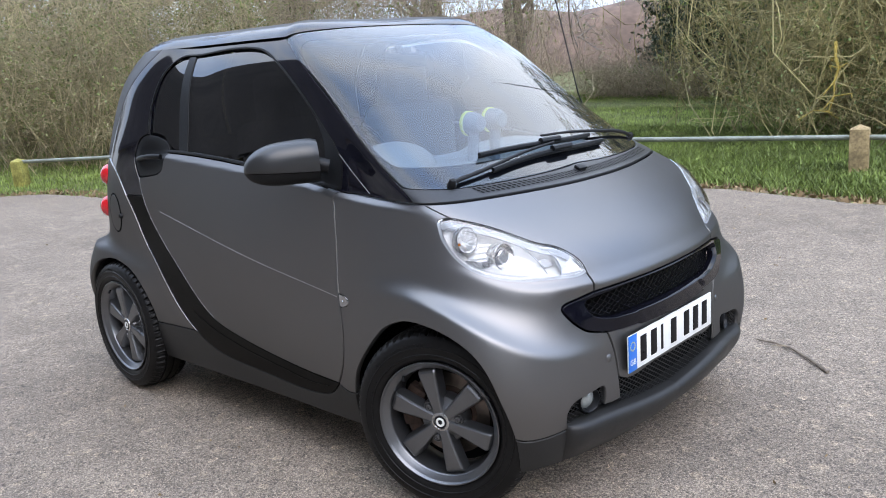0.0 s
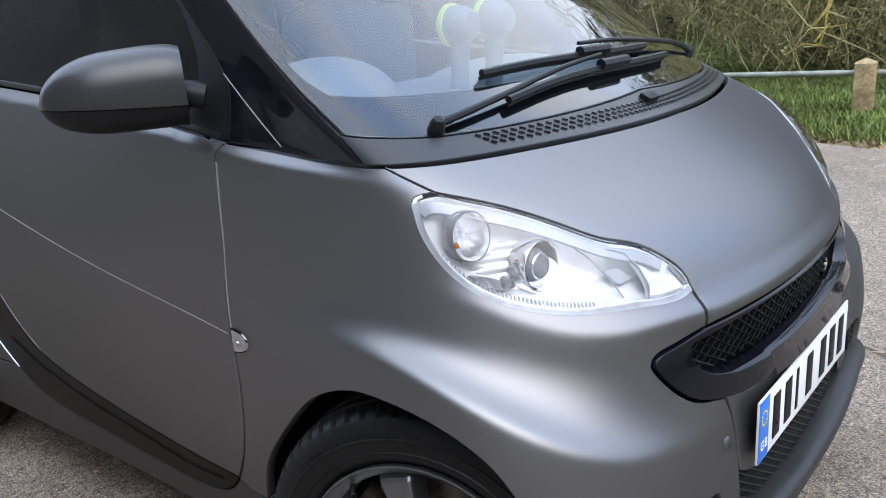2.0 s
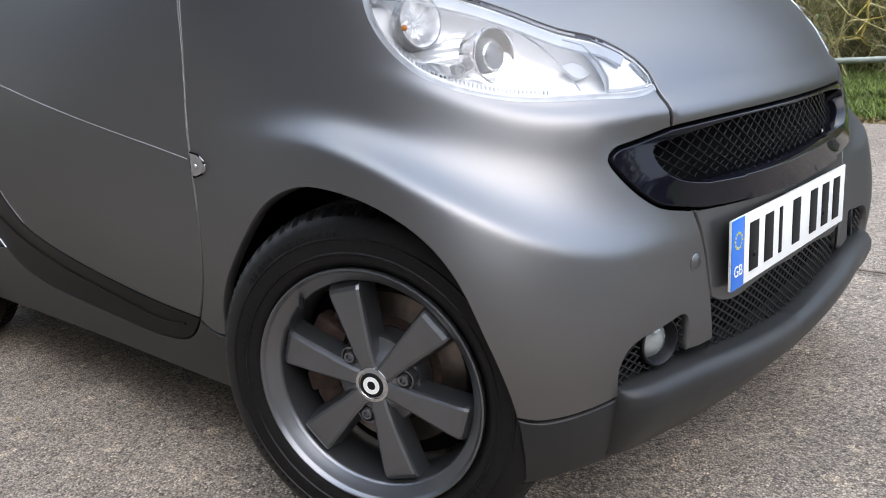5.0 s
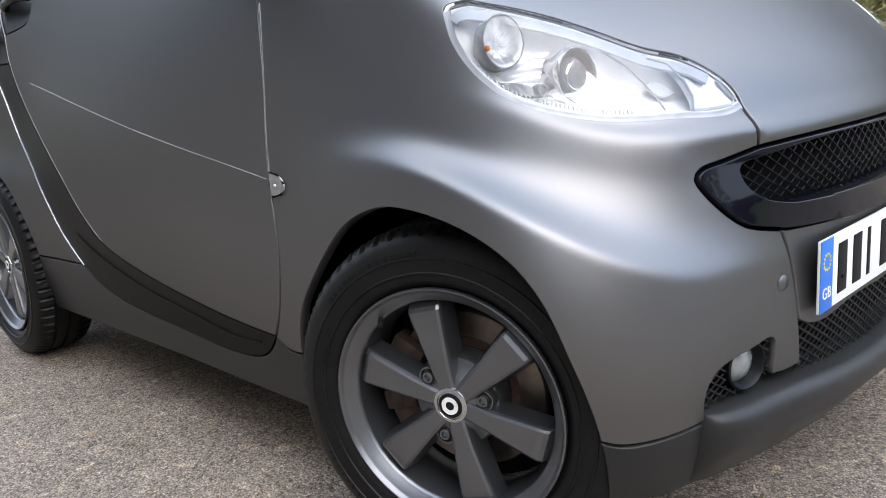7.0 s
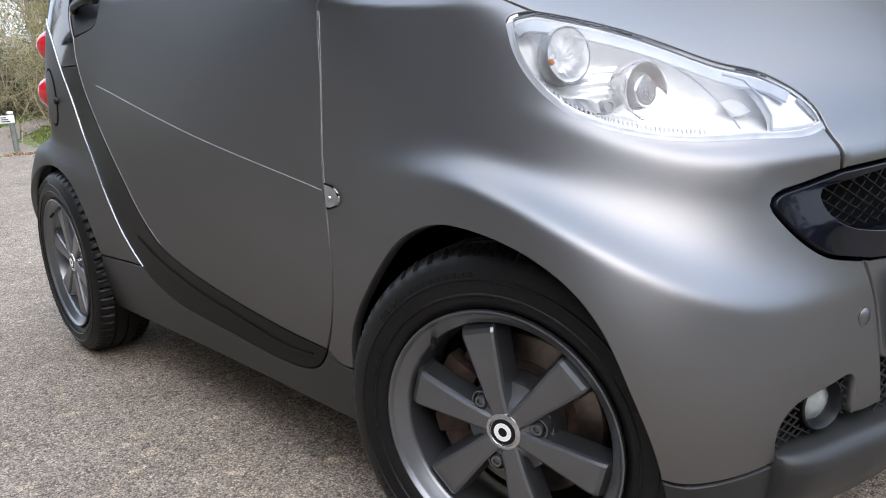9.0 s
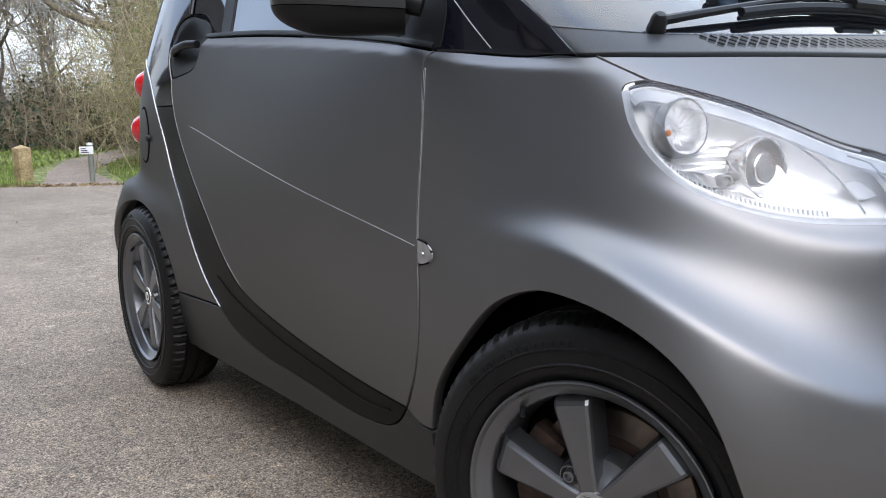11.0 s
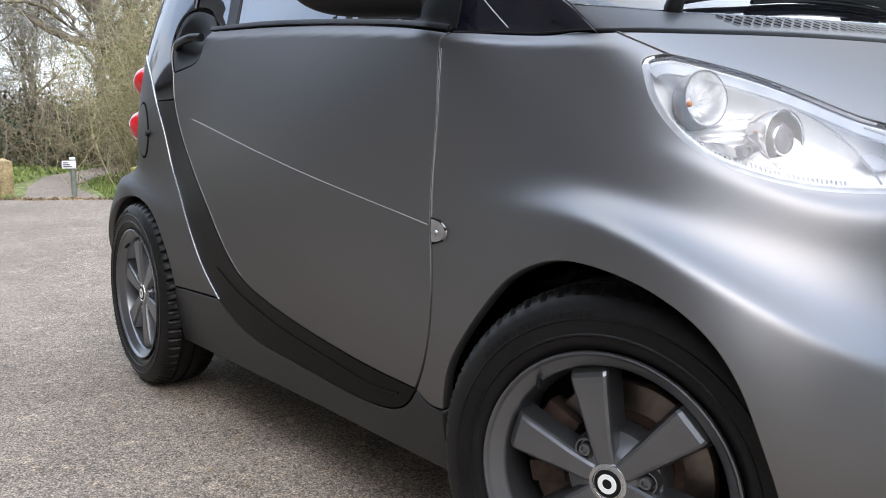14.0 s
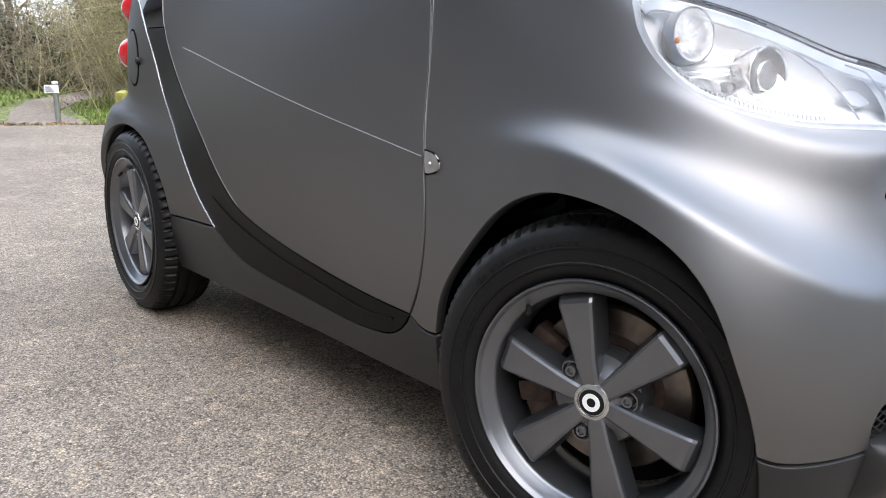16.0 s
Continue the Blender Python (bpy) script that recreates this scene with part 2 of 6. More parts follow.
# ---- materials ----
def material(name, colour, rough=0.5, metal=0.0, grain=0.0, grain_scale=60.0, stain=0.0, stain_scale=3.0, bump=0.0, bump_scale=200.0, coat=0.0, random_tint=0.0, transmission=0.0, specular=0.5, emit=0.0, coat_rough=0.03):
    """A surface with two scales of variation in colour, and a fine relief."""
    m = bpy.data.materials.new(name)
    m.use_nodes = True
    nt = m.node_tree
    b = nt.nodes["Principled BSDF"]
    b.inputs["Base Color"].default_value = (*colour, 1)
    b.inputs["Roughness"].default_value = rough
    b.inputs["Metallic"].default_value = metal
    b.inputs["Coat Weight"].default_value = coat
    b.inputs["Coat Roughness"].default_value = coat_rough
    b.inputs["Transmission Weight"].default_value = transmission
    b.inputs["Specular IOR Level"].default_value = specular
    if emit:
        b.inputs["Emission Color"].default_value = (*colour, 1)
        b.inputs["Emission Strength"].default_value = emit
    where = nt.nodes.new("ShaderNodeTexCoord")
    last = None
    if grain or stain or random_tint:
        last = nt.nodes.new("ShaderNodeRGB")
        last.outputs[0].default_value = (*colour, 1)
        last = last.outputs[0]
        for amount, scale, detail in ((stain, stain_scale, 5), (grain, grain_scale, 2)):
            if amount:
                n = nt.nodes.new("ShaderNodeTexNoise")
                n.inputs["Scale"].default_value, n.inputs["Detail"].default_value = scale, detail
                nt.links.new(where.outputs["Object"], n.inputs["Vector"])
                r = nt.nodes.new("ShaderNodeMapRange")
                r.inputs["From Min"].default_value, r.inputs["From Max"].default_value = 0.3, 0.7
                r.inputs["To Min"].default_value, r.inputs["To Max"].default_value = 1 - amount, 1 + amount
                nt.links.new(n.outputs["Fac"], r.inputs["Value"])
                x = nt.nodes.new("ShaderNodeVectorMath")
                x.operation = "SCALE"
                nt.links.new(last, x.inputs[0])
                nt.links.new(r.outputs[0], x.inputs["Scale"])
                last = x.outputs[0]
        if random_tint:
            g = nt.nodes.new("ShaderNodeNewGeometry")
            r = nt.nodes.new("ShaderNodeMapRange")
            r.inputs["To Min"].default_value, r.inputs["To Max"].default_value = 1 - random_tint, 1 + random_tint
            nt.links.new(g.outputs["Random Per Island"], r.inputs["Value"])
            x = nt.nodes.new("ShaderNodeVectorMath")
            x.operation = "SCALE"
            nt.links.new(last, x.inputs[0])
            nt.links.new(r.outputs[0], x.inputs["Scale"])
            last = x.outputs[0]
        nt.links.new(last, b.inputs["Base Color"])
    if bump:
        n = nt.nodes.new("ShaderNodeTexNoise")
        n.inputs["Scale"].default_value, n.inputs["Detail"].default_value = bump_scale, 3
        nt.links.new(where.outputs["Object"], n.inputs["Vector"])
        u = nt.nodes.new("ShaderNodeBump")
        u.inputs["Strength"].default_value, u.inputs["Distance"].default_value = bump, 0.002
        nt.links.new(n.outputs["Fac"], u.inputs["Height"])
        nt.links.new(u.outputs["Normal"], b.inputs["Normal"])
    return m


def thin_glass(name, tint, gloss=1.0):
    """A thin pane: clear or tinted, with the mirror image that glass gives."""
    m = bpy.data.materials.new(name)
    m.use_nodes = True
    nt = m.node_tree
    nt.nodes.remove(nt.nodes["Principled BSDF"])
    out = nt.nodes["Material Output"]
    t, g, mix, f, k = (nt.nodes.new("ShaderNode" + n) for n in ("BsdfTransparent", "BsdfGlossy", "MixShader", "Fresnel", "Math"))
    t.inputs["Color"].default_value = (*tint, 1)
    g.inputs["Roughness"].default_value = 0.015
    g.inputs["Color"].default_value = (1, 1, 1, 1)
    f.inputs["IOR"].default_value = 1.52
    k.operation, k.use_clamp = "MULTIPLY", True
    k.inputs[1].default_value = gloss
    nt.links.new(f.outputs[0], k.inputs[0])
    nt.links.new(k.outputs[0], mix.inputs["Fac"])
    nt.links.new(t.outputs[0], mix.inputs[1])
    nt.links.new(g.outputs[0], mix.inputs[2])
    nt.links.new(mix.outputs[0], out.inputs["Surface"])
    return m


PAINT = material("satin charcoal metallic paint", (0.186, 0.184, 0.184), 0.385, 0.95, grain=0.03, grain_scale=900, stain=0.025, stain_scale=2, bump=0.012, bump_scale=1400)
PAINT.node_tree.nodes["Principled BSDF"].inputs["Specular Tint"].default_value = (0.45, 0.45, 0.45, 1)
GLOSS = material("gloss black paint", (0.004, 0.004, 0.007), 0.05, 0.0, specular=0.75, stain=0.3, stain_scale=4)
PIANO = material("gloss black grille plastic", (0.004, 0.004, 0.007), 0.06, 0.0, specular=0.25, stain=0.3, stain_scale=4)
PLASTIC = material("black textured plastic", (0.008, 0.0085, 0.0095), 0.42, specular=0.22, grain=0.15, grain_scale=300, bump=0.12, bump_scale=900)
GREY_PLASTIC = material("dark grey satin plastic", (0.020, 0.0199, 0.0195), 0.40, specular=0.28, grain=0.1, grain_scale=300, stain=0.15, bump=0.05, bump_scale=900)
TRIM_BLACK = material("dusty black trim, dulled against bright reflections", (0.0035, 0.0032, 0.0028), 0.36, specular=0.08, stain=0.4, stain_scale=14, bump=0.03, bump_scale=400)
RUBBER = material("tyre rubber", (0.0062, 0.0060, 0.0060), 0.46, specular=0.20, grain=0.25, grain_scale=120, stain=0.25, stain_scale=9, bump=0.15, bump_scale=500)
DARK = material("dark cavity plastic", (0.003, 0.003, 0.0033), 0.9, specular=0.1, grain=0.2, bump=0.1)
ALLOY = material("anthracite painted alloy", (0.168, 0.173, 0.182), 0.33, 0.9, grain=0.05, grain_scale=700, stain=0.06, stain_scale=12)
CHROME = material("bright chrome", (0.92, 0.92, 0.93), 0.06, 1.0)
SILVER = material("silver satin metal", (0.58, 0.59, 0.60), 0.22, 1.0)
STEEL = material("worn brake steel", (0.17, 0.14, 0.12), 0.38, 0.9, grain=0.15, stain=0.25, stain_scale=14)
RUST = material("rusty cast iron", (0.06, 0.036, 0.026), 0.8, 0.2, grain=0.35, grain_scale=70, stain=0.4, stain_scale=18, bump=0.3, bump_scale=250)
GLASS = thin_glass("clear windscreen glass", (0.60, 0.69, 0.76), 1.45)
TINTED = thin_glass("dark tinted glass", (0.03, 0.03, 0.033), 1.7)
CLEAR = thin_glass("clear lamp cover", (0.95, 0.95, 0.95), 0.9)
RED = material("red lamp lens", (0.55, 0.01, 0.015), 0.06, coat=1.0, stain=0.1, stain_scale=40)
REFLECTOR = material("bright lamp reflector", (0.92, 0.93, 0.94), 0.30, 0.22, stain=0.10, stain_scale=45, bump=0.15, bump_scale=60)
# also stands in for glints along the door's crease and rear edge
PALE_LINE = material("pale line for seams and painted glints", (0.40, 0.395, 0.39), 0.4, 0.6, stain=0.1)
INDICATOR = material("clear indicator plastic", (0.22, 0.21, 0.20), 0.12, 0.2, coat=1.0, stain=0.2, stain_scale=60)
LENS_WHITE = material("frosted lamp lens", (0.82, 0.84, 0.86), 0.08, coat=1.0, stain=0.05, stain_scale=40)
AMBER = material("amber bulb", (0.55, 0.18, 0.03), 0.2, coat=0.5, stain=0.1)
WHITE = material("white plate plastic", (0.80, 0.80, 0.77), 0.32, stain=0.03, stain_scale=8)
BLUE = material("blue plate band", (0.015, 0.16, 0.62), 0.35, stain=0.05)
INK = material("black plate lettering", (0.008, 0.008, 0.009), 0.5, specular=0.15, stain=0.1)
YELLOW_STARS = material("yellow star ring", (0.75, 0.65, 0.05), 0.4, stain=0.1)
SEAT_CLOTH = material("grey seat cloth", (0.10, 0.105, 0.11), 0.9, grain=0.25, grain_scale=250, stain=0.1, bump=0.2, bump_scale=500)
DASH = material("grey dashboard plastic", (0.25, 0.27, 0.28), 0.6, grain=0.12, grain_scale=300, bump=0.1, bump_scale=700)
LIME = material("lime green trim ring", (0.50, 0.62, 0.14), 0.4, stain=0.1)
POD_BLUE = material("blue-grey instrument pod", (0.16, 0.20, 0.25), 0.4, stain=0.1)


# ---- builders ----
def mesh_of(name, verts, faces, mat, smooth=True):
    me = bpy.data.meshes.new(name)
    me.from_pydata([tuple(map(float, v)) for v in verts], [], [tuple(map(int, f)) for f in faces])
    me.materials.append(mat)
    if smooth:
        me.polygons.foreach_set("use_smooth", [True] * len(me.polygons))
    return me


def part(name, bm, mat, parent=None, label="", smooth=True):
    """One mesh object from a bmesh, under its thing."""
    me = bpy.data.meshes.new(name)
    bmesh.ops.recalc_face_normals(bm, faces=bm.faces)
    bm.to_mesh(me)
    bm.free()
    me.materials.append(mat)
    if smooth:
        me.polygons.foreach_set("use_smooth", [True] * len(me.polygons))
        me.set_sharp_from_angle(angle=radians(38))
    ob = new(name, me)
    ob.parent = parent
    return tagged(ob, label)


def thing(name, label, category, at=(0, 0, 0), group="", kind=""):
    ob = new(name)
    ob.location = at
    ob.empty_display_size = 0.1
    return tagged(ob, label, category, group, kind)


def box(x0, x1, y0, y1, z0, z1, bevel=0.0, bm=None, turn=None):
    """A bevelled box, into bm if given."""
    own = bmesh.new()
    bmesh.ops.create_cube(own, size=1)
    for v in own.verts:
        v.co = Vector(((x0 + x1) / 2 + v.co.x * (x1 - x0), (y0 + y1) / 2 + v.co.y * (y1 - y0), (z0 + z1) / 2 + v.co.z * (z1 - z0)))
    if bevel:
        bmesh.ops.bevel(own, geom=own.edges[:], offset=bevel, segments=2, affect="EDGES", profile=0.6)
    if turn is not None:
        own.transform(turn)
    return join(bm, own)


def join(bm, own):
    if bm is None:
        return own
    me = bpy.data.meshes.new("joined")
    own.to_mesh(me)
    own.free()
    bm.from_mesh(me)
    bpy.data.meshes.remove(me)
    return bm


def lathe(profile, turns=48, axis="y", bm=None, start=0.0, sweep=360.0):
    """Turns (radius, along) pairs about an axis; a closed sweep unless told less."""
    own = bmesh.new()
    closed = sweep >= 360
    rings = []
    for k in range(turns if closed else turns + 1):
        a = radians(start + sweep * k / turns)
        c, s = math.cos(a), math.sin(a)
        if axis == "y":
            rings.append([own.verts.new((r * c, d, r * s)) for r, d in profile])
        elif axis == "x":
            rings.append([own.verts.new((d, r * c, r * s)) for r, d in profile])
        else:
            rings.append([own.verts.new((r * c, r * s, d)) for r, d in profile])
    n = len(rings)
    for k in range(n if closed else n - 1):
        a, b = rings[k], rings[(k + 1) % n]
        for i in range(len(profile) - 1):
            own.faces.new((a[i], a[i + 1], b[i + 1], b[i]))
    bmesh.ops.remove_doubles(own, verts=own.verts[:], dist=1e-5)
    return join(bm, own)


def tube(points, radius, sides=8, bm=None, taper=None, caps=True):
    """A round rod along points; taper: the radius at its end."""
    own = bmesh.new()
    pts = [Vector(p) for p in points]
    rings, up = [], None
    for i, p in enumerate(pts):
        d = (pts[min(i + 1, len(pts) - 1)] - pts[max(i - 1, 0)]).normalized()
        if up is None:
            up = d.orthogonal().normalized()
        up = (up - d * up.dot(d)).normalized()
        side = d.cross(up)
        r = radius if taper is None else radius + (taper - radius) * i / (len(pts) - 1)
        rings.append([own.verts.new(p + r * (math.cos(2 * math.pi * k / sides) * up + math.sin(2 * math.pi * k / sides) * side)) for k in range(sides)])
    for a, b in zip(rings, rings[1:]):
        for k in range(sides):
            own.faces.new((a[k], a[(k + 1) % sides], b[(k + 1) % sides], b[k]))
    if caps:
        own.faces.new(rings[0][::-1])
        own.faces.new(rings[-1])
    return join(bm, own)


def smooth_line(points, step=0.009):
    """Points along a smooth curve through a few; two points give a straight line."""
    p = np.asarray(points, float)
    d = np.r_[0, np.cumsum(np.hypot(*np.diff(p, axis=0).T))]
    n = max(2, int(d[-1] / step) + 1)
    q = np.linspace(0, d[-1], n)
    return natural(d, p)(q) if len(p) > 2 else p[0] + (p[1] - p[0]) * (q / d[-1])[:, None]


def outline(*runs, step=0.009):
    """A closed outline from smooth runs that meet at corners."""
    return np.vstack([smooth_line(r, step)[:-1] for r in runs])


def mirrored(*runs):
    """Runs from the middle line down one side and back to it, closed on the other side."""
    other = [[(-s, z) for s, z in r[::-1]] for r in runs[::-1]]
    return [list(r) for r in runs] + other


def inset(poly, d):
    """The outline drawn in by d."""
    a = np.sum(poly[:, 0] * np.roll(poly[:, 1], -1) - np.roll(poly[:, 0], -1) * poly[:, 1])
    e = np.roll(poly, -1, 0) - np.roll(poly, 1, 0)
    n = np.stack([-e[:, 1], e[:, 0]], -1) * (1 if a > 0 else -1)
    return poly + d * n / np.maximum(np.linalg.norm(n, axis=1, keepdims=True), 1e-9), -n / np.maximum(np.linalg.norm(n, axis=1, keepdims=True), 1e-9)


def inside(poly, q):
    x, y = q[:, 0:1], q[:, 1:2]
    ax, ay = poly[:, 0][None], poly[:, 1][None]
    bx, by = np.roll(poly[:, 0], -1)[None], np.roll(poly[:, 1], -1)[None]
    cross = ((ay > y) != (by > y)) & (x < (bx - ax) * (y - ay) / np.where(by == ay, 1e-12, by - ay) + ax)
    return cross.sum(1) % 2 == 1


def skin_panel(name, poly, mat, parent, label="", lift=0.0, gap=0.0030, edge=0.0015, depth=0.014, step=0.02, side=1, holes=(), own_normals=False):
    """A panel cut out of the car's skin along an outline in (s, z), with rolled edges. lift: metres above the skin, or a function of (s, z)."""
    from mathutils.geometry import delaunay_2d_cdt

    raise_by = lift if callable(lift) else (lambda s, z: np.full(np.shape(s), float(lift)))
    poly = np.asarray(poly, float) * (side, 1)
    loops, rims = [], []
    for loop, sign in [(poly, 1)] + [(np.asarray(h, float) * (side, 1), -1) for h in holes]:
        main, out = inset(loop, sign * (gap + edge))
        rim, _ = inset(loop, sign * gap)
        loops.append(main)
        rims.append((rim, out * sign))
    lo, hi = loops[0].min(0), loops[0].max(0)
    gx, gz = np.meshgrid(np.arange(lo[0] + step / 2, hi[0], step), np.arange(lo[1] + step / 2, hi[1], step))
    gx[::2] += step / 2
    q = np.stack([gx.ravel(), gz.ravel()], -1)
    q = q[inside(loops[0], q)]
    for h in loops[1:]:
        q = q[~inside(h, q)]
    rim_all = np.vstack(loops)
    if len(q):
        keep = np.ones(len(q), bool)
        for k in range(0, len(q), 400):
            keep[k : k + 400] = np.hypot(q[k : k + 400, None, 0] - rim_all[None, :, 0], q[k : k + 400, None, 1] - rim_all[None, :, 1]).min(1) > step * 0.45
        q = q[keep]
    pts = np.vstack([rim_all, q]) if len(q) else rim_all
    edges, k = [], 0
    for loop in loops:
        n = len(loop)
        edges += [(k + i, k + (i + 1) % n) for i in range(n)]
        k += n
    v2, _, tris, _, _, _ = delaunay_2d_cdt([Vector(p) for p in pts], edges, [], 1, 1e-6)
    v2 = np.array([tuple(v) for v in v2])
    mids = np.array([v2[list(f)].mean(0) for f in tris])
    ok = inside(loops[0], mids)
    for h in loops[1:]:
        ok &= ~inside(h, mids)
    faces = [tuple(f)[::-1] for f, o in zip(tris, ok) if o]
    up = normals(car_skin, v2[:, 0], v2[:, 1])
    verts = [car_skin(v2[:, 0], v2[:, 1]) + up * raise_by(v2[:, 0], v2[:, 1])[:, None]]
    norms, total = [up], len(v2)
    for loop, (rim, out) in zip(loops, rims):
        n = len(loop)
        base = car_skin(rim[:, 0], rim[:, 1])
        nn = normals(car_skin, rim[:, 0], rim[:, 1])
        far = car_skin(rim[:, 0] + out[:, 0] * 0.004, rim[:, 1] + out[:, 1] * 0.004) - base
        far /= np.linalg.norm(far, axis=1, keepdims=True)
        base = base + nn * raise_by(rim[:, 0], rim[:, 1])[:, None]
        first = car_skin(loop[:, 0], loop[:, 1]) + normals(car_skin, loop[:, 0], loop[:, 1]) * raise_by(loop[:, 0], loop[:, 1])[:, None]
        rings = [first, base - nn * edge, base - nn * depth]
        verts += rings
        norms += [normals(car_skin, loop[:, 0], loop[:, 1]), 0.5 * nn + 0.87 * far, far]
        area = np.sum(loop[:, 0] * np.roll(loop[:, 1], -1) - np.roll(loop[:, 0], -1) * loop[:, 1])
        flip = (area > 0) == (loop is loops[0])
        for r in range(2):
            a, b = total + r * n, total + (r + 1) * n
            for i in range(n):
                j = (i + 1) % n
                f = (a + i, a + j, b + j, b + i)
                faces.append(f if flip else f[::-1])
        total += 3 * n
    me = mesh_of(name, np.vstack(verts), faces, mat)
    nv = np.vstack(norms)
    nv /= np.maximum(np.linalg.norm(nv, axis=1, keepdims=True), 1e-9)
    if not own_normals:
        me.normals_split_custom_set_from_vertices([tuple(map(float, v)) for v in nv])
    ob = new(name, me)
    ob.parent = parent
    return tagged(ob, label)


def on_skin(s, z, lift=0.0):
    """A place on or over the skin, and its outward normal."""
    s, z = np.atleast_1d(float(s)), np.atleast_1d(float(z))
    n = normals(car_skin, s, z)[0]
    return Vector(car_skin(s, z)[0] + lift * n), Vector(n)


def skin_strip(name, points, width, height, mat, parent, label="", side=1, lift=0.0):
    """A narrow raised bead that follows a curve on the skin."""
    q = smooth_line(points, 0.02) * (side, 1)
    pts = car_skin(q[:, 0], q[:, 1]) + normals(car_skin, q[:, 0], q[:, 1]) * (lift + height / 2)
    nn = normals(car_skin, q[:, 0], q[:, 1])
    along = np.gradient(pts, axis=0)
    along /= np.linalg.norm(along, axis=1, keepdims=True)
    across = np.cross(nn, along)
    bm = bmesh.new()
    rings = []
    for p, n, c in zip(pts, nn, across):
        rings.append([bm.verts.new(Vector(p + c * width / 2 * a + n * height / 2 * b)) for a, b in ((-1, -1), (-0.8, 0.6), (0, 1), (0.8, 0.6), (1, -1))])
    for a, b in zip(rings, rings[1:]):
        for i in range(4):
            bm.faces.new((a[i], a[i + 1], b[i + 1], b[i]))
    bm.faces.new(rings[0])
    bm.faces.new(rings[-1][::-1])
    return part(name, bm, mat, parent, label)

# ---- the car ----
car = thing("car", "small satin charcoal two-seat car parked on asphalt", "car", (-0.93, 0, 0))


def under(name, bm_or_mesh, mat, parent=None, label="", smooth=True):
    return part(name, bm_or_mesh, mat, parent or car, label, smooth)


def in_car(ob):
    """Keeps a part where its world place says, under the car's empty."""
    ob.matrix_parent_inverse = Matrix.Translation((0.93, 0, 0)) if ob.parent is car else Matrix()
    return ob


DOOR_FRONT = [(1.308, .978), (1.333, .963), (1.344, .934), (1.346, .895), (1.345, .80), (1.343, .69), (1.332, .614), (1.32, .53), (1.322, .459), (1.339, .392), (1.367, .338)]
DOOR_LOW = [(1.367, .338), (1.474, .341), (1.671, .357), (1.896, .39), (2.026, .419), (2.097, .444), (2.173, .495), (2.24, .552), (2.307, .611), (2.427, .708), (2.513, .799), (2.561, .894), (2.58, .972)]
POCKET_LOW = [(2.58, .972), (2.476, .985), (2.417, 1.009), (2.402, 1.055), (2.389, 1.078)]
POCKET_TOP = [(2.389, 1.078), (2.41, 1.115), (2.455, 1.135), (2.531, 1.147), (2.59, 1.128), (2.615, 1.08), (2.612, 1.03), (2.58, .972)]
BELT = [(2.389, 1.078), (2.283, 1.074), (1.865, 1.043), (1.47, 1.0), (1.308, .978)]
WINDOW_TOP = [(1.308, .978), (1.25, 1.032), (1.19, 1.098), (1.195, 1.18), (1.218, 1.28), (1.285, 1.352), (1.385, 1.412), (1.507, 1.445), (1.66, 1.458), (2.088, 1.458), (2.35, 1.451), (2.47, 1.436), (2.519, 1.396), (2.532, 1.32), (2.536, 1.231), (2.531, 1.147)]
SILVER_EDGE = [(2.86, 1.04), (2.75, .98), (2.678, .894), (2.627, .811), (2.568, .699), (2.51, .638), (2.413, .537), (2.327, .441), (2.239, .368)]
TRIM_LOW = [(2.239, .368), (2.19, .337), (2.108, .305), (1.924, .281), (1.692, .267), (1.488, .271), (1.431, .285), (1.392, .310), (1.367, .338)]
WING_TOP = [(1.308, .980), (1.071, .968), (.87, .956), (.657, .950)]
HOOD_SEAM = [(.657, .950), (.635, .93), (.611, .908)]
LAMP_LOW = [(.611, .908), (.649, .905), (.68, .897), (.707, .877), (.735, .845), (.740, .81), (.722, .778), (.70, .763), (.663, .748), (.609, .735), (.544, .728), (.455, .726), (.38, .727), (.361, .733)]
LAMP_TOP = [(.611, .908), (.559, .892), (.507, .867), (.473, .842), (.443, .822), (.403, .808), (.377, .786), (.36, .755), (.361, .733)]
NOSE_SEAM = [(.361, .733), (.358, .707), (.359, .668)]
GRILLE_END = [(.359, .668), (.447, .652), (.468, .646), (.478, .635), (.472, .620), (.455, .598), (.428, .573), (.402, .557), (.36, .546), (.331, .540)]
PLATE_SEAM = [(.331, .540), (.315, .498), (.303, .442), (.298, .389), (.293, .318)]
FOG_SIDE = [(.293, .318), (.33, .316), (.368, .320)]
FOG_TOP = [(.368, .320), (.369, .378), (.401, .376), (.458, .369), (.50, .357), (.518, .335), (.517, .292)]
CHIN_SEAM = [(.517, .292), (.58, .288), (.642, .286), (.68, .288), (.709, .296)]
FRONT_ARCH = [(.709, .296), (.726, .375), (.739, .424), (.755, .48), (.786, .533), (.829, .569), (.879, .593), (.947, .609), (1.009, .612), (1.061, .602), (1.13, .57), (1.175, .529), (1.222, .473), (1.267, .402), (1.289, .320)]
WING_FOOT = [(1.289, .320), (1.33, .319), (1.367, .338)]
REAR_ARCH = [(2.53, .361), (2.545, .42), (2.60, .50), (2.68, .565), (2.76, .592), (2.84, .600), (2.92, .592), (3.0, .565), (3.07, .50), (3.115, .40), (3.12, .30)]
GRILLE_TOP = [(0, .675), (.073, .675), (.252, .673), (.359, .668)]
GRILLE_LOW = [(.331, .540), (.306, .538), (.129, .528), (0, .524)]


def back(run):
    return list(run[::-1])


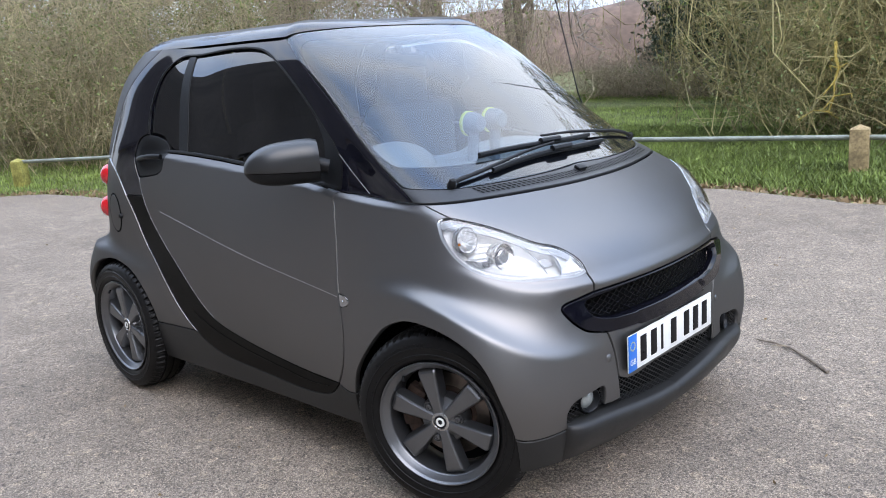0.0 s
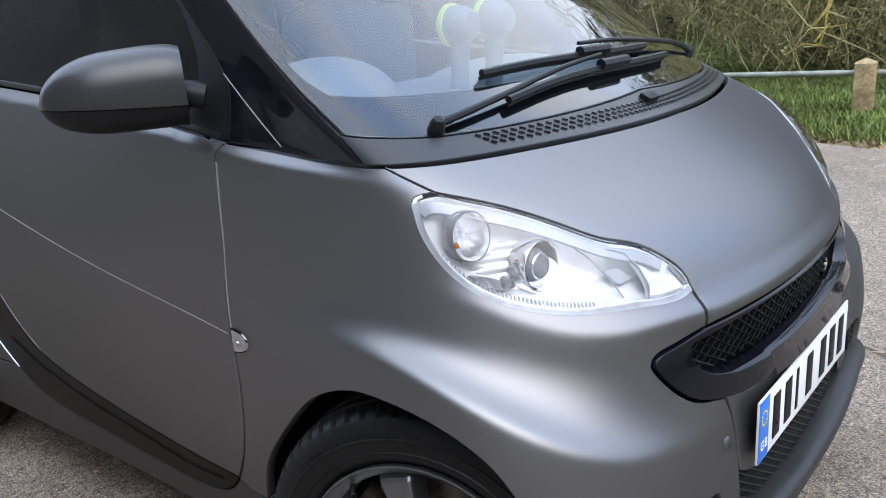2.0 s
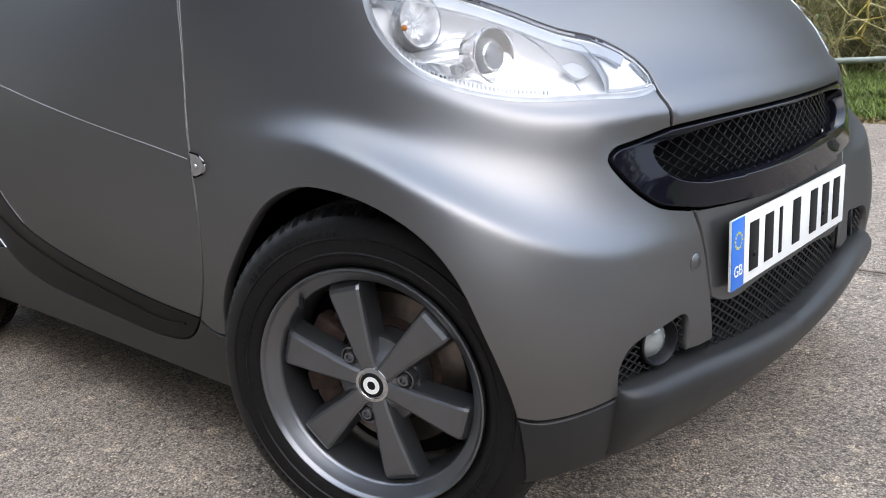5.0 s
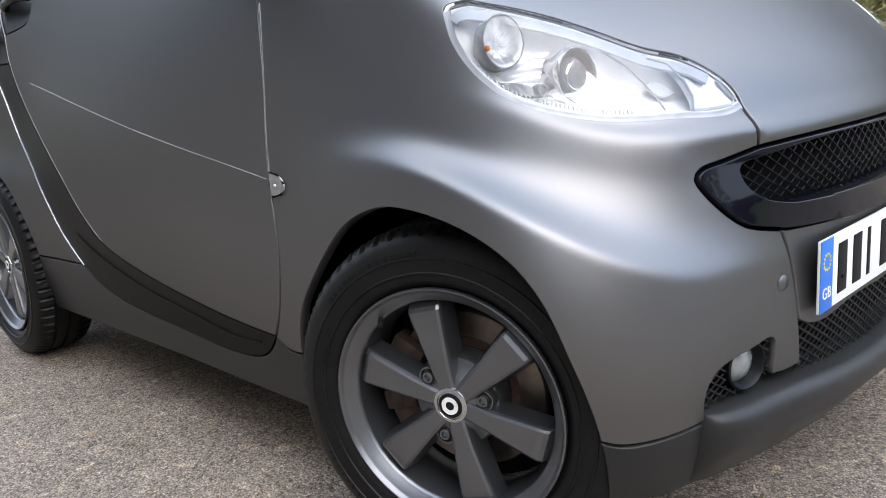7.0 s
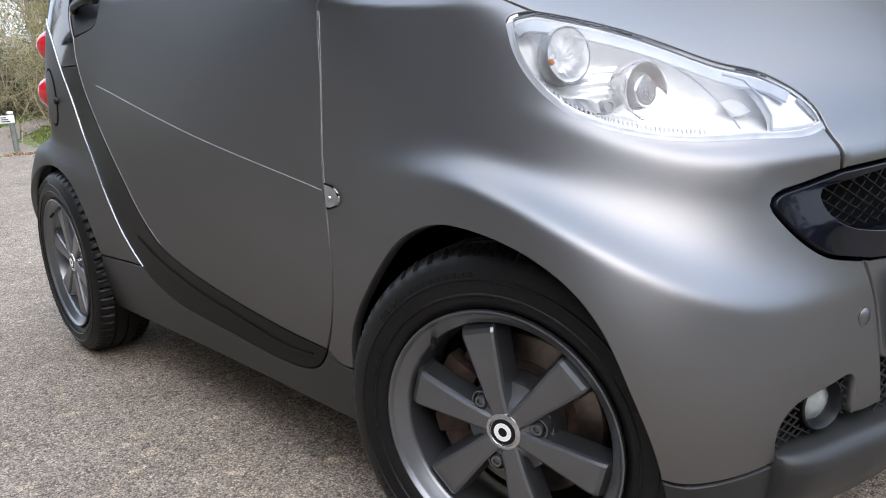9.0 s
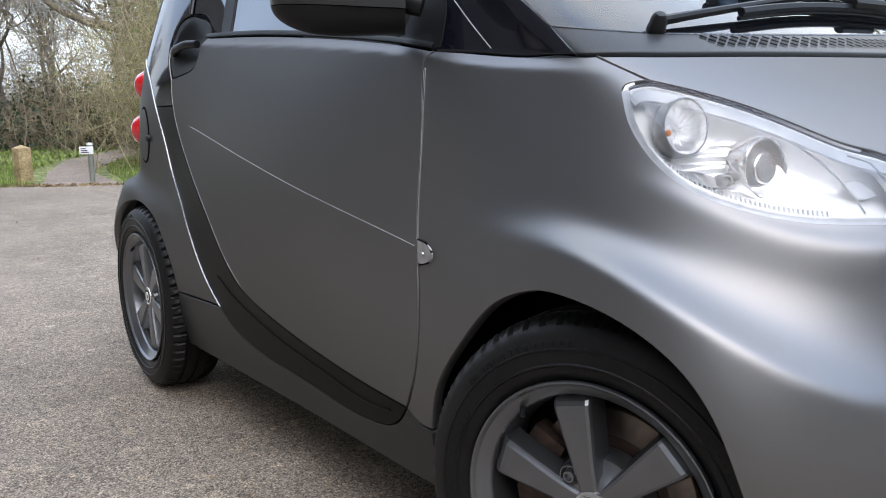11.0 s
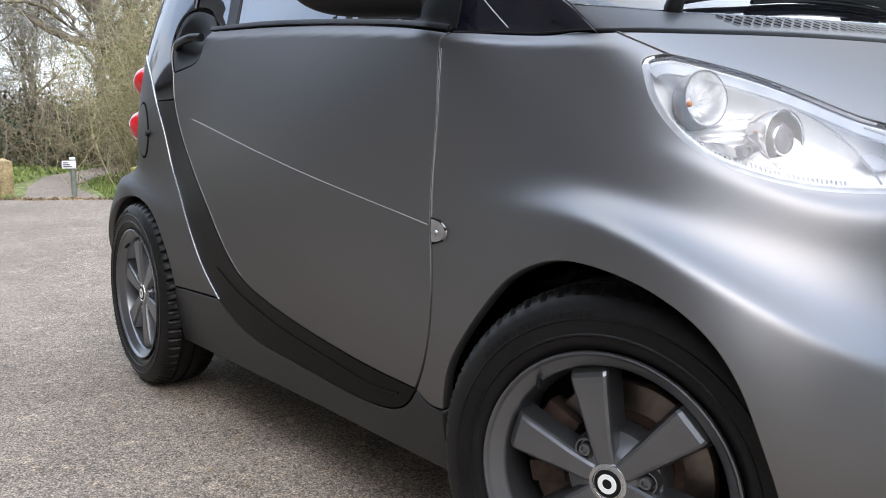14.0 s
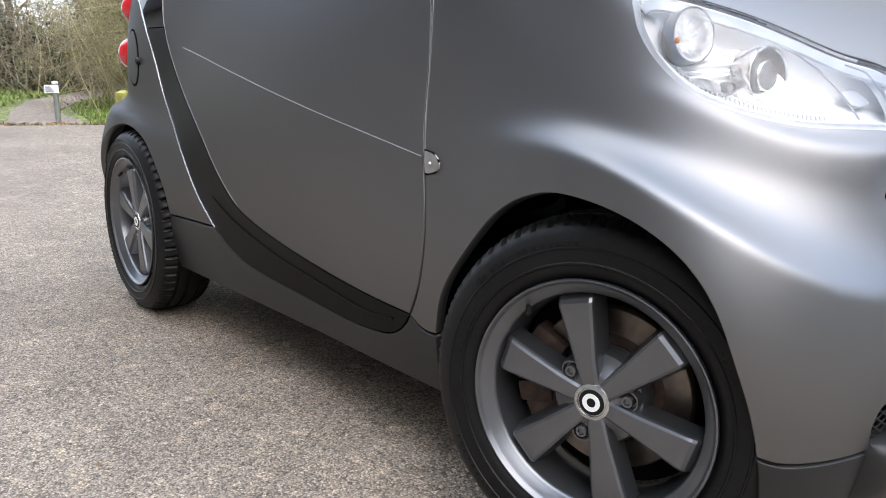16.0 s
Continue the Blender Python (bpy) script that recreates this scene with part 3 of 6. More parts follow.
for side in (1, -1):
    wing = in_car(skin_panel("front_wing", outline(WING_TOP, HOOD_SEAM, LAMP_LOW, NOSE_SEAM, GRILLE_END, PLATE_SEAM, FOG_SIDE, FOG_TOP, CHIN_SEAM, FRONT_ARCH, WING_FOOT, back(DOOR_FRONT)), PAINT, car, side=side, depth=0.02, step=0.0082 if side > 0 else 0.013))
    door = in_car(skin_panel("door", outline(DOOR_FRONT, DOOR_LOW, POCKET_LOW, BELT), PAINT, car, side=side, step=0.0115 if side > 0 else 0.02))
    band = in_car(skin_panel("safety_cell", outline(
        [(.685, .997), (.70, 1.10), (.735, 1.25), (.78, 1.385), (.80, 1.483)], [(.80, 1.483), (1.1, 1.483), (2.0, 1.483), (2.68, 1.483)],
        [(2.68, 1.483), (2.72, 1.42), (2.77, 1.32), (2.81, 1.2), (2.84, 1.1), (2.86, 1.04)], SILVER_EDGE[:3], [(2.678, .894), (2.561, .894)], DOOR_LOW[11:], back(POCKET_TOP)[:5], back(WINDOW_TOP),
        [(1.308, .978), (1.071, .968), (.87, .956), (.70, .952)], [(.70, .952), (.685, .997)]), GLOSS, car, "gloss black safety cell", side=side, step=0.016))
    # dusty foot, also dulled in place of the dark reflections gloss would show
    in_car(skin_panel("cell_foot", outline(SILVER_EDGE[2:], TRIM_LOW, DOOR_LOW[:12], [(2.561, .894), (2.678, .894)]), TRIM_BLACK, car, "dusty black foot of the safety cell, dulled to mirror less", side=side, gap=0.001, edge=0.001))
    in_car(skin_strip("foot_ridge", [(2.235, .452), (2.14, .412), (2.05, .385), (1.9, .352), (1.67, .322), (1.49, .309), (1.425, .316)], 0.0035, 0.003, TRIM_BLACK, car, "narrow black ridge along the foot", side=side))
    in_car(skin_strip("silver_edge", SILVER_EDGE, 0.0045, 0.003, SILVER, car, "silver edge line", side=side))
    quarter = in_car(skin_panel("rear_wing", outline(back(SILVER_EDGE), [(2.86, 1.04), (2.93, 1.045)], [(2.93, 1.045), (3.0, .95), (3.06, .80), (3.12, .62)], [(3.12, .62), (3.16, .45), (3.17, .30)], [(3.17, .30), (3.12, .30)], back(REAR_ARCH), [(2.53, .361), (2.239, .368)]), PAINT, car, side=side, depth=0.02))
    sill = in_car(skin_panel("sill", outline(WING_FOOT, back(TRIM_LOW), [(2.239, .368), (2.53, .361)], [(2.53, .361), (2.55, .28), (2.56, .192)], [(2.56, .192), (1.9, .19), (1.30, .194)], [(1.30, .194), (1.289, .320)]), GREY_PLASTIC, car, "dark grey plastic sill", side=side, depth=0.03))
    # dark strips behind the door gaps stand in for the shade inside them
    for run in (DOOR_FRONT, DOOR_LOW):
        in_car(skin_strip("door_gap_shade", run, 0.016, 0.003, DARK, door, "dark strip standing in for the gap's shade", side=side, lift=-0.009))
    # highlight on the door's front edge, put in as a silver strip
    in_car(skin_strip("seam_glint", [(1.334, .945), (1.3405, .895), (1.3405, .80), (1.339, .70), (1.334, .655)], 0.0044, 0.002, SILVER, door, "silver strip painted as the glint beside the gap", side=side, lift=-0.0004))
    # a pale strip painted where the door's rear edge catches light
    in_car(skin_strip("door_edge_glint", [(s + 0.006 * ds, z + 0.006 * dz) for (s, z), (ds, dz) in zip(DOOR_LOW[5:], ((-.5, .9), (-.6, .8), (-.66, .75), (-.7, .7), (-.74, .67), (-.8, .6), (-.93, .37), (-1, .2)))], 0.0016, 0.0016, PALE_LINE, door, "pale strip painted as the door edge's glint", side=side, lift=-0.0006))
    # the same dark backing for the shade in the nose's seams
    for run in (NOSE_SEAM, PLATE_SEAM):
        in_car(skin_strip("seam_gap_shade", run, 0.016, 0.003, DARK, wing, side=side, lift=-0.009))
    # the crease's highlight, painted as a pale strip
    in_car(skin_strip("crease_glint", [(2.434, .838), (1.991, .757), (1.66, .696), (1.485, .665), (1.345, .641)], 0.0017, 0.0018, PALE_LINE, door, side=side, lift=-0.0008))
    in_car(skin_strip("belt_seal", [(2.40, 1.083), (2.283, 1.080), (1.865, 1.049), (1.47, 1.006), (1.32, .987)], 0.013, 0.005, PLASTIC, door, "black rubber seal", side=side))
    glass = in_car(skin_panel("door_window", outline([(2.272, 1.082), (1.865, 1.05), (1.47, 1.007), (1.33, .99)], [(1.33, .99), (1.26, 1.04), (1.20, 1.10), (1.205, 1.18), (1.228, 1.275), (1.293, 1.345), (1.39, 1.403), (1.51, 1.435), (1.66, 1.448), (2.088, 1.449), (2.322, 1.443)], [(2.322, 1.443), (2.272, 1.082)]), TINTED, door, "dark tinted glass", side=side, lift=-0.006, gap=0.0))
    quarter_glass = in_car(skin_panel("quarter_window", outline([(2.382, 1.442), (2.46, 1.43), (2.507, 1.393), (2.52, 1.32), (2.523, 1.231), (2.518, 1.155)], [(2.518, 1.155), (2.43, 1.135), (2.40, 1.11), (2.328, 1.086)], [(2.328, 1.086), (2.382, 1.442)]), TINTED, door, "dark tinted glass", side=side, lift=-0.006, gap=0.0))
    for pane in (glass, quarter_glass):
        pane.visible_shadow = False
    in_car(skin_panel("window_post", outline([(2.322, 1.45), (2.382, 1.448)], [(2.382, 1.448), (2.328, 1.08)], [(2.328, 1.08), (2.272, 1.076)], [(2.272, 1.076), (2.322, 1.45)]), PLASTIC, door, "black window post", side=side, lift=-0.002, gap=0.0))
    in_car(skin_panel("mirror_triangle", outline([(1.312, .984), (1.252, 1.036), (1.194, 1.10)], [(1.194, 1.10), (1.205, 1.155), (1.225, 1.205)], [(1.225, 1.205), (1.34, 1.10), (1.47, 1.004)], [(1.47, 1.004), (1.312, .984)]), PLASTIC, door, "black plastic mirror mount", side=side, lift=0.001, gap=0.0))
    in_car(skin_strip("corner_seam", [(1.178, 1.096), (1.11, 1.035), (1.042, .976)], 0.0016, 0.0014, PALE_LINE, band, side=side, lift=0.0005))
    in_car(skin_strip("window_seal", [(1.30, .985), (1.247, 1.036), (1.188, 1.10), (1.193, 1.18), (1.216, 1.28), (1.283, 1.355), (1.383, 1.415), (1.507, 1.448), (1.66, 1.461), (2.088, 1.461), (2.35, 1.454), (2.475, 1.438), (2.523, 1.396), (2.536, 1.32), (2.54, 1.231), (2.534, 1.15)], 0.008, 0.003, RUBBER, band, "thin rubber window seal", side=side, lift=-0.001))
    # handle pocket: a dish with a bar
    dish = lambda s, z: -0.004 - 0.03 * np.clip(1 - ((np.abs(s) - 2.50) / 0.095) ** 2 - ((z - 1.06) / 0.075) ** 2, 0, 1)  # noqa: E731
    pocket = in_car(skin_panel("handle_pocket", outline(POCKET_LOW, POCKET_TOP), PLASTIC, door, "black plastic handle pocket", side=side, lift=dish, step=0.008))
    a, n1 = on_skin(2.592 * side, 1.046, -0.004)
    b, n2 = on_skin(2.51 * side, 1.055, 0.012)
    c, n3 = on_skin(2.425 * side, 1.058, 0.002)
    in_car(part("handle", tube([a, a * 0.5 + b * 0.5 + n1 * 0.006, b, b * 0.5 + c * 0.5 + n3 * 0.006, c], 0.011, 10), PLASTIC, pocket))
    # indicator on the wing
    rep = in_car(skin_panel("side_indicator", outline([(1.333, .653), (1.308, .649), (1.292, .638), (1.289, .627), (1.299, .617), (1.326, .612)], [(1.326, .612), (1.331, .63), (1.333, .653)]), INDICATOR, car, "clear side indicator lamp", side=side, lift=0.004, gap=0.0, step=0.006))
    in_car(skin_strip("indicator_rim", [(1.333, .653), (1.308, .649), (1.292, .638), (1.289, .627), (1.299, .617), (1.326, .612), (1.331, .63), (1.333, .653)], 0.003, 0.003, DARK, rep, "dark rim", side=side, lift=0.001))
    p, n = on_skin(1.314 * side, .63, 0.003)
    bm = bmesh.new()
    bmesh.ops.create_uvsphere(bm, u_segments=10, v_segments=6, radius=0.0042, matrix=Matrix.Translation(p))
    in_car(part("bulb", bm, SILVER, rep))
    # fuel flap and tail lamps
    flap = [(2.79 + 0.053 * math.cos(a), .81 + 0.083 * math.sin(a)) for a in np.linspace(0, 2 * math.pi, 29)[:-1]]
    if side > 0:
        in_car(skin_panel("fuel_flap", np.array(flap), PAINT, quarter, side=1, lift=0.003, gap=0.003, edge=0.002, depth=0.02))
        # the gap's shade is a dark strip laid round the flap
        in_car(skin_strip("flap_gap_shade", flap + flap[:1], 0.009, 0.0016, DARK, quarter, "dark strip painted as the gap round the fuel flap", side=1))
        c, n = on_skin(2.735, .80, 0.004)
        bm = lathe([(0.0, 0.006), (0.008, 0.005), (0.011, 0.001), (0.012, -0.006)], 14, "z")
        bm.transform(Matrix.Translation(c) @ n.to_track_quat("Z", "Y").to_matrix().to_4x4())
        in_car(part("flap_catch", bm, PLASTIC, quarter))
    for z in (.965, .825):
        p, n = on_skin(2.985 * side, z, -0.012)
        lamp_bm = lathe([(0.0, 0.046), (0.02, 0.043), (0.039, 0.031), (0.050, 0.012), (0.053, 0.0), (0.053, -0.03)], 24, "z")
        lamp_bm.transform(Matrix.Translation(p) @ Vector(n).to_track_quat("Z", "Y").to_matrix().to_4x4())
        lamp = in_car(part("tail_lamp", lamp_bm, RED, car, "round red tail lamp"))

# middle of the nose and the rear
bonnet = in_car(skin_panel("bonnet", outline(*mirrored([(0, .948), (.2, .947), (.4, .947), (.55, .947), (.657, .950)], HOOD_SEAM, LAMP_TOP, NOSE_SEAM, back(GRILLE_TOP))), PAINT, car, depth=0.02))
centre = in_car(skin_panel("bumper_centre", outline(*mirrored(back(GRILLE_LOW), PLATE_SEAM[:4], [(.298, .389), (.29, .384), (.138, .379), (0, .379)])), PAINT, car, depth=0.03))
rear_panel = in_car(skin_panel("tail_panel", outline([(3.17, .30), (3.16, .45), (3.12, .62)], [(3.12, .62), (3.06, .80), (3.0, .95), (2.93, 1.045)], [(2.93, 1.045), (3.4, 1.045), (3.86, 1.045)], [(3.86, 1.045), (3.86, .6), (3.86, .2)], [(3.86, .2), (3.4, .2), (3.17, .30)]), PAINT, car))
rear_panel_b = in_car(skin_panel("tail_panel", outline([(3.17, .30), (3.16, .45), (3.12, .62)], [(3.12, .62), (3.06, .80), (3.0, .95), (2.93, 1.045)], [(2.93, 1.045), (3.4, 1.045), (3.86, 1.045)], [(3.86, 1.045), (3.86, .6), (3.86, .2)], [(3.86, .2), (3.4, .2), (3.17, .30)]), PAINT, car, side=-1))
for side in (1, -1):
    hatch = in_car(skin_panel("tailgate_side", outline([(2.86, 1.05), (2.84, 1.1), (2.81, 1.2), (2.77, 1.32), (2.72, 1.42), (2.68, 1.483)], [(2.68, 1.483), (3.2, 1.483), (3.86, 1.483)], [(3.86, 1.483), (3.86, 1.05)], [(3.86, 1.05), (3.4, 1.05), (2.86, 1.05)]), PAINT, car, "satin charcoal tailgate", side=side))

# chin: the black lower lip, standing forward of the skin
for side in (1, -1):
    flank = in_car(skin_panel("chin_flank", outline([(.48, .300), (.517, .292)], CHIN_SEAM, [(.709, .296), (.70, .25), (.69, .19)], [(.69, .19), (.6, .180), (.48, .178)], [(.48, .178), (.48, .300)]), GREY_PLASTIC, car, "dark grey plastic bumper flank", side=side, depth=0.03, lift=lambda s, z: 0.016 * np.clip((np.abs(s) - 0.60) / 0.09, 0, 1) * np.clip((0.285 - z) / 0.03, 0, 1)))
chin_top = natural([0, .13, .25, .37, .45, .54, .62], [.274, .283, .294, .303, .303, .303, .290])
bm = bmesh.new()
rings = []
for q in np.linspace(-.528, .528, 141):
    zt = float(chin_top(np.abs(q)))
    e = max(0.0, 1 - max(0.0, (abs(q) - .44) / .088) ** 2.6) ** 0.5
    ring = []
    for out, z in ((-.055, zt), (.016 * e - .004, zt), (.028 * e - .003, zt - .004), (.034 * e, zt - .014), (.037 * e, zt - .030), (.032 * e, zt - .06), (.020 * e - .005, .19), (-.012, .176), (-.05, .176)):
        p, n = on_skin(q, z, 0)
        n = Vector((n.x, n.y, 0)).normalized()
        ring.append(bm.verts.new(p + n * (out - 0.008 * (1 - e))))
    rings.append(ring)
for a, b in zip(rings, rings[1:]):
    for i in range(8):
        bm.faces.new((a[i], a[i + 1], b[i + 1], b[i]))
bm.faces.new(rings[0])
bm.faces.new(rings[-1])
chin = in_car(part("chin_spoiler", bm, GREY_PLASTIC, car, "dark grey plastic chin spoiler"))


DARK_MESH = material("gloss black mesh plastic", (0.006, 0.006, 0.008), 0.25, specular=0.3, stain=0.2, stain_scale=30)
MESH = material("black mesh plastic", (0.014, 0.014, 0.015), 0.34, specular=0.5, stain=0.2, stain_scale=30)


def lattice(name, poly, pitch, width, parent, lift, side=1, slope=0.62, mat=MESH, label="black diamond mesh", keep_out=None):
    """A diamond mesh of thin bars, clipped to an outline on the skin."""
    poly = np.asarray(poly) * (side, 1)
    lo, hi = poly.min(0), poly.max(0)
    bm = bmesh.new()
    for way in (1, -1):
        reach = (hi[1] - lo[1]) / slope
        c = lo[0] - reach
        while c < hi[0] + reach:
            k = np.linspace(0, 1, 60)
            q = np.stack([c + way * reach * (k - 0.5) * 1.0, lo[1] + (hi[1] - lo[1]) * k], -1)
            ok = inside(poly, q)
            if keep_out is not None:
                ok &= np.hypot((np.abs(q[:, 0]) - keep_out[0]) / keep_out[2], (q[:, 1] - keep_out[1]) / keep_out[3]) > 1
            runs, run = [], []
            for p, o in zip(q, ok):
                if o:
                    run.append(p)
                elif run:
                    runs.append(run)
                    run = []
            if run:
                runs.append(run)
            for r in runs:
                if len(r) > 2:
                    r = np.array(r)[[0, len(r) // 2, -1]]
                    pts = car_skin(r[:, 0], r[:, 1]) + normals(car_skin, r[:, 0], r[:, 1]) * (lift + 0.002 * way)
                    tube([Vector(p) for p in pts], width, 5, bm)
            c += pitch
    return tagged(in_car(part(name, bm, mat, parent, label)), kind="stuff")


FOG_GLASS = material("fog lamp glass", (0.26, 0.28, 0.275), 0.12, 0.3, coat=1.0, stain=0.2, stain_scale=50)
# upper grille: gloss frame, recessed mesh and backing
GRILLE_OUT = outline(*mirrored(GRILLE_TOP, GRILLE_END, GRILLE_LOW))
GRILLE_IN = outline(*mirrored([(0, .664), (.25, .661), (.375, .648)], [(.375, .648), (.398, .640), (.395, .622), (.37, .598), (.33, .585), (.30, .580)], [(.30, .580), (.15, .574), (0, .571)]))
frame_lift = lambda s, z: 0.004 + 0.016 * np.clip(1 - np.abs(z - (.553 - .02 * (np.abs(s) < .2))) / 0.03, 0, 1) * np.clip((.40 - np.abs(s)) / .1, 0, 1)  # noqa: E731
grille = in_car(skin_panel("grille", GRILLE_OUT, PIANO, car, "gloss black grille with diamond mesh", lift=frame_lift, holes=[GRILLE_IN], step=0.012, depth=0.035))
in_car(skin_panel("grille_backing", GRILLE_OUT, DARK, grille, lift=-0.05, gap=0.004, depth=0.02))
lattice("grille_mesh", GRILLE_IN, 0.030, 0.0015, grille, -0.030, mat=DARK_MESH)

LOW_GRILLE = outline(*mirrored([(0, .382), (.138, .382), (.296, .388)], [(.296, .388), (.29, .295)], [(.29, .295), (.252, .285), (.124, .272), (0, .262)]))
low_grille = in_car(skin_panel("lower_grille", outline(*mirrored([(0, .40), (.31, .40)], [(.31, .40), (.31, .20)], [(.31, .20), (0, .20)])), DARK, car, "black lower grille with diamond mesh", lift=-0.07, gap=0.0, depth=0.02))
lattice("grille_mesh", LOW_GRILLE, 0.026, 0.0015, low_grille, -0.016)
for side in (1, -1):
    FOG = outline(FOG_TOP, [(.517, .292), (.50, .305), (.446, .308), (.388, .312), (.368, .320)])
    fog = in_car(skin_panel("fog_lamp_bay", FOG, DARK, car, "black mesh bay with round fog lamp", lift=-0.06, gap=-0.01, side=side, depth=0.02))
    lattice("fog_mesh", FOG, 0.022, 0.0015, fog, -0.012, side=side, keep_out=(.420, .347, .046, .037))
    p, n = on_skin(.420 * side, .349, -0.030)
    aim = Matrix.Translation(p) @ Vector((0.93, -0.25 * side, 0)).to_track_quat("Z", "Y").to_matrix().to_4x4() @ Matrix.Diagonal((0.86, 0.86, 1, 1))
    bm = lathe([(0.029, -0.02), (0.037, 0.02), (0.042, 0.026), (0.045, 0.024), (0.043, -0.02)], 28, "z")
    bm.transform(aim)
    in_car(part("bezel", bm, PLASTIC, fog))
    bm = lathe([(0.0, 0.020), (0.015, 0.018), (0.028, 0.013), (0.036, 0.006)], 24, "z")
    bm.transform(aim)
    in_car(part("fog_lens", bm, FOG_GLASS, fog, "clear fog lamp glass"))
    p, n = on_skin(.335 * side, .458, 0.0005)
    bm = lathe([(0.0, 0.002), (0.010, 0.0018), (0.0125, 0.0), (0.0155, 0.0002), (0.0165, -0.004)], 20, "z")
    bm.transform(Matrix.Translation(p) @ n.to_track_quat("Z", "Y").to_matrix().to_4x4())
    in_car(part("tow_cap", bm, PAINT, wing))

# headlamps
def off_edge(poly):
    """How far places lie inside an outline."""
    def at(s, z):
        a = np.stack([np.abs(np.ravel(s)), np.ravel(z)], -1)
        return np.hypot(a[:, None, 0] - poly[None, :, 0], a[:, None, 1] - poly[None, :, 1]).min(1).reshape(np.shape(s))
    return at


LAMP = outline(LAMP_LOW, back(LAMP_TOP))
lamp_edge = off_edge(LAMP)
RIBBED = material("streaked projector glass", (0.10, 0.12, 0.15), 0.22, 0.2, coat=0.3, stain=0.9, stain_scale=110, bump=0.45, bump_scale=150)
FACETED = material("faceted chrome", (0.92, 0.93, 0.94), 0.14, 0.3, stain=0.15, stain_scale=150, bump=0.3, bump_scale=120)
FLUTED = material("fluted chrome", (0.92, 0.93, 0.94), 0.12, 0.4, stain=0.10, stain_scale=60)
LAMP_GREY = material("pale grey lamp plastic", (0.38, 0.40, 0.43), 0.34, 0.1, stain=0.15, stain_scale=40)
LAMP_SMOKE = material("smoky lamp plastic", (0.20, 0.205, 0.21), 0.2, coat=0.5, stain=0.3, stain_scale=60)
MARKER_WHITE = material("milky marker lens", (0.82, 0.84, 0.86), 0.16, 0.1, coat=0.6, stain=0.2, stain_scale=50, bump=0.15, bump_scale=90)
DIM = material("shaded lamp glass", (0.010, 0.015, 0.026), 0.45, specular=0.25, stain=0.3, stain_scale=60)
RIDGE_LINE = [(.454, .810), (.435, .804), (.428, .787), (.429, .765), (.434, .744), (.443, .732)]
MAIN_EDGE = [(.505, .848), (.492, .833), (.483, .811), (.479, .785), (.476, .763), (.475, .742)]


def lamp_place(x, y, z, side):
    """A place inside a lamp; the left lamp stands a little farther out."""
    return Vector((x, y, z)) if side > 0 else Vector((x + 0.01, -y + 0.045, z))


def aimed(place, way, squash=(1, 1)):
    return Matrix.Translation(place) @ Vector(way).to_track_quat("Z", "Y").to_matrix().to_4x4() @ Matrix.Diagonal((squash[0], squash[1], 1, 1))


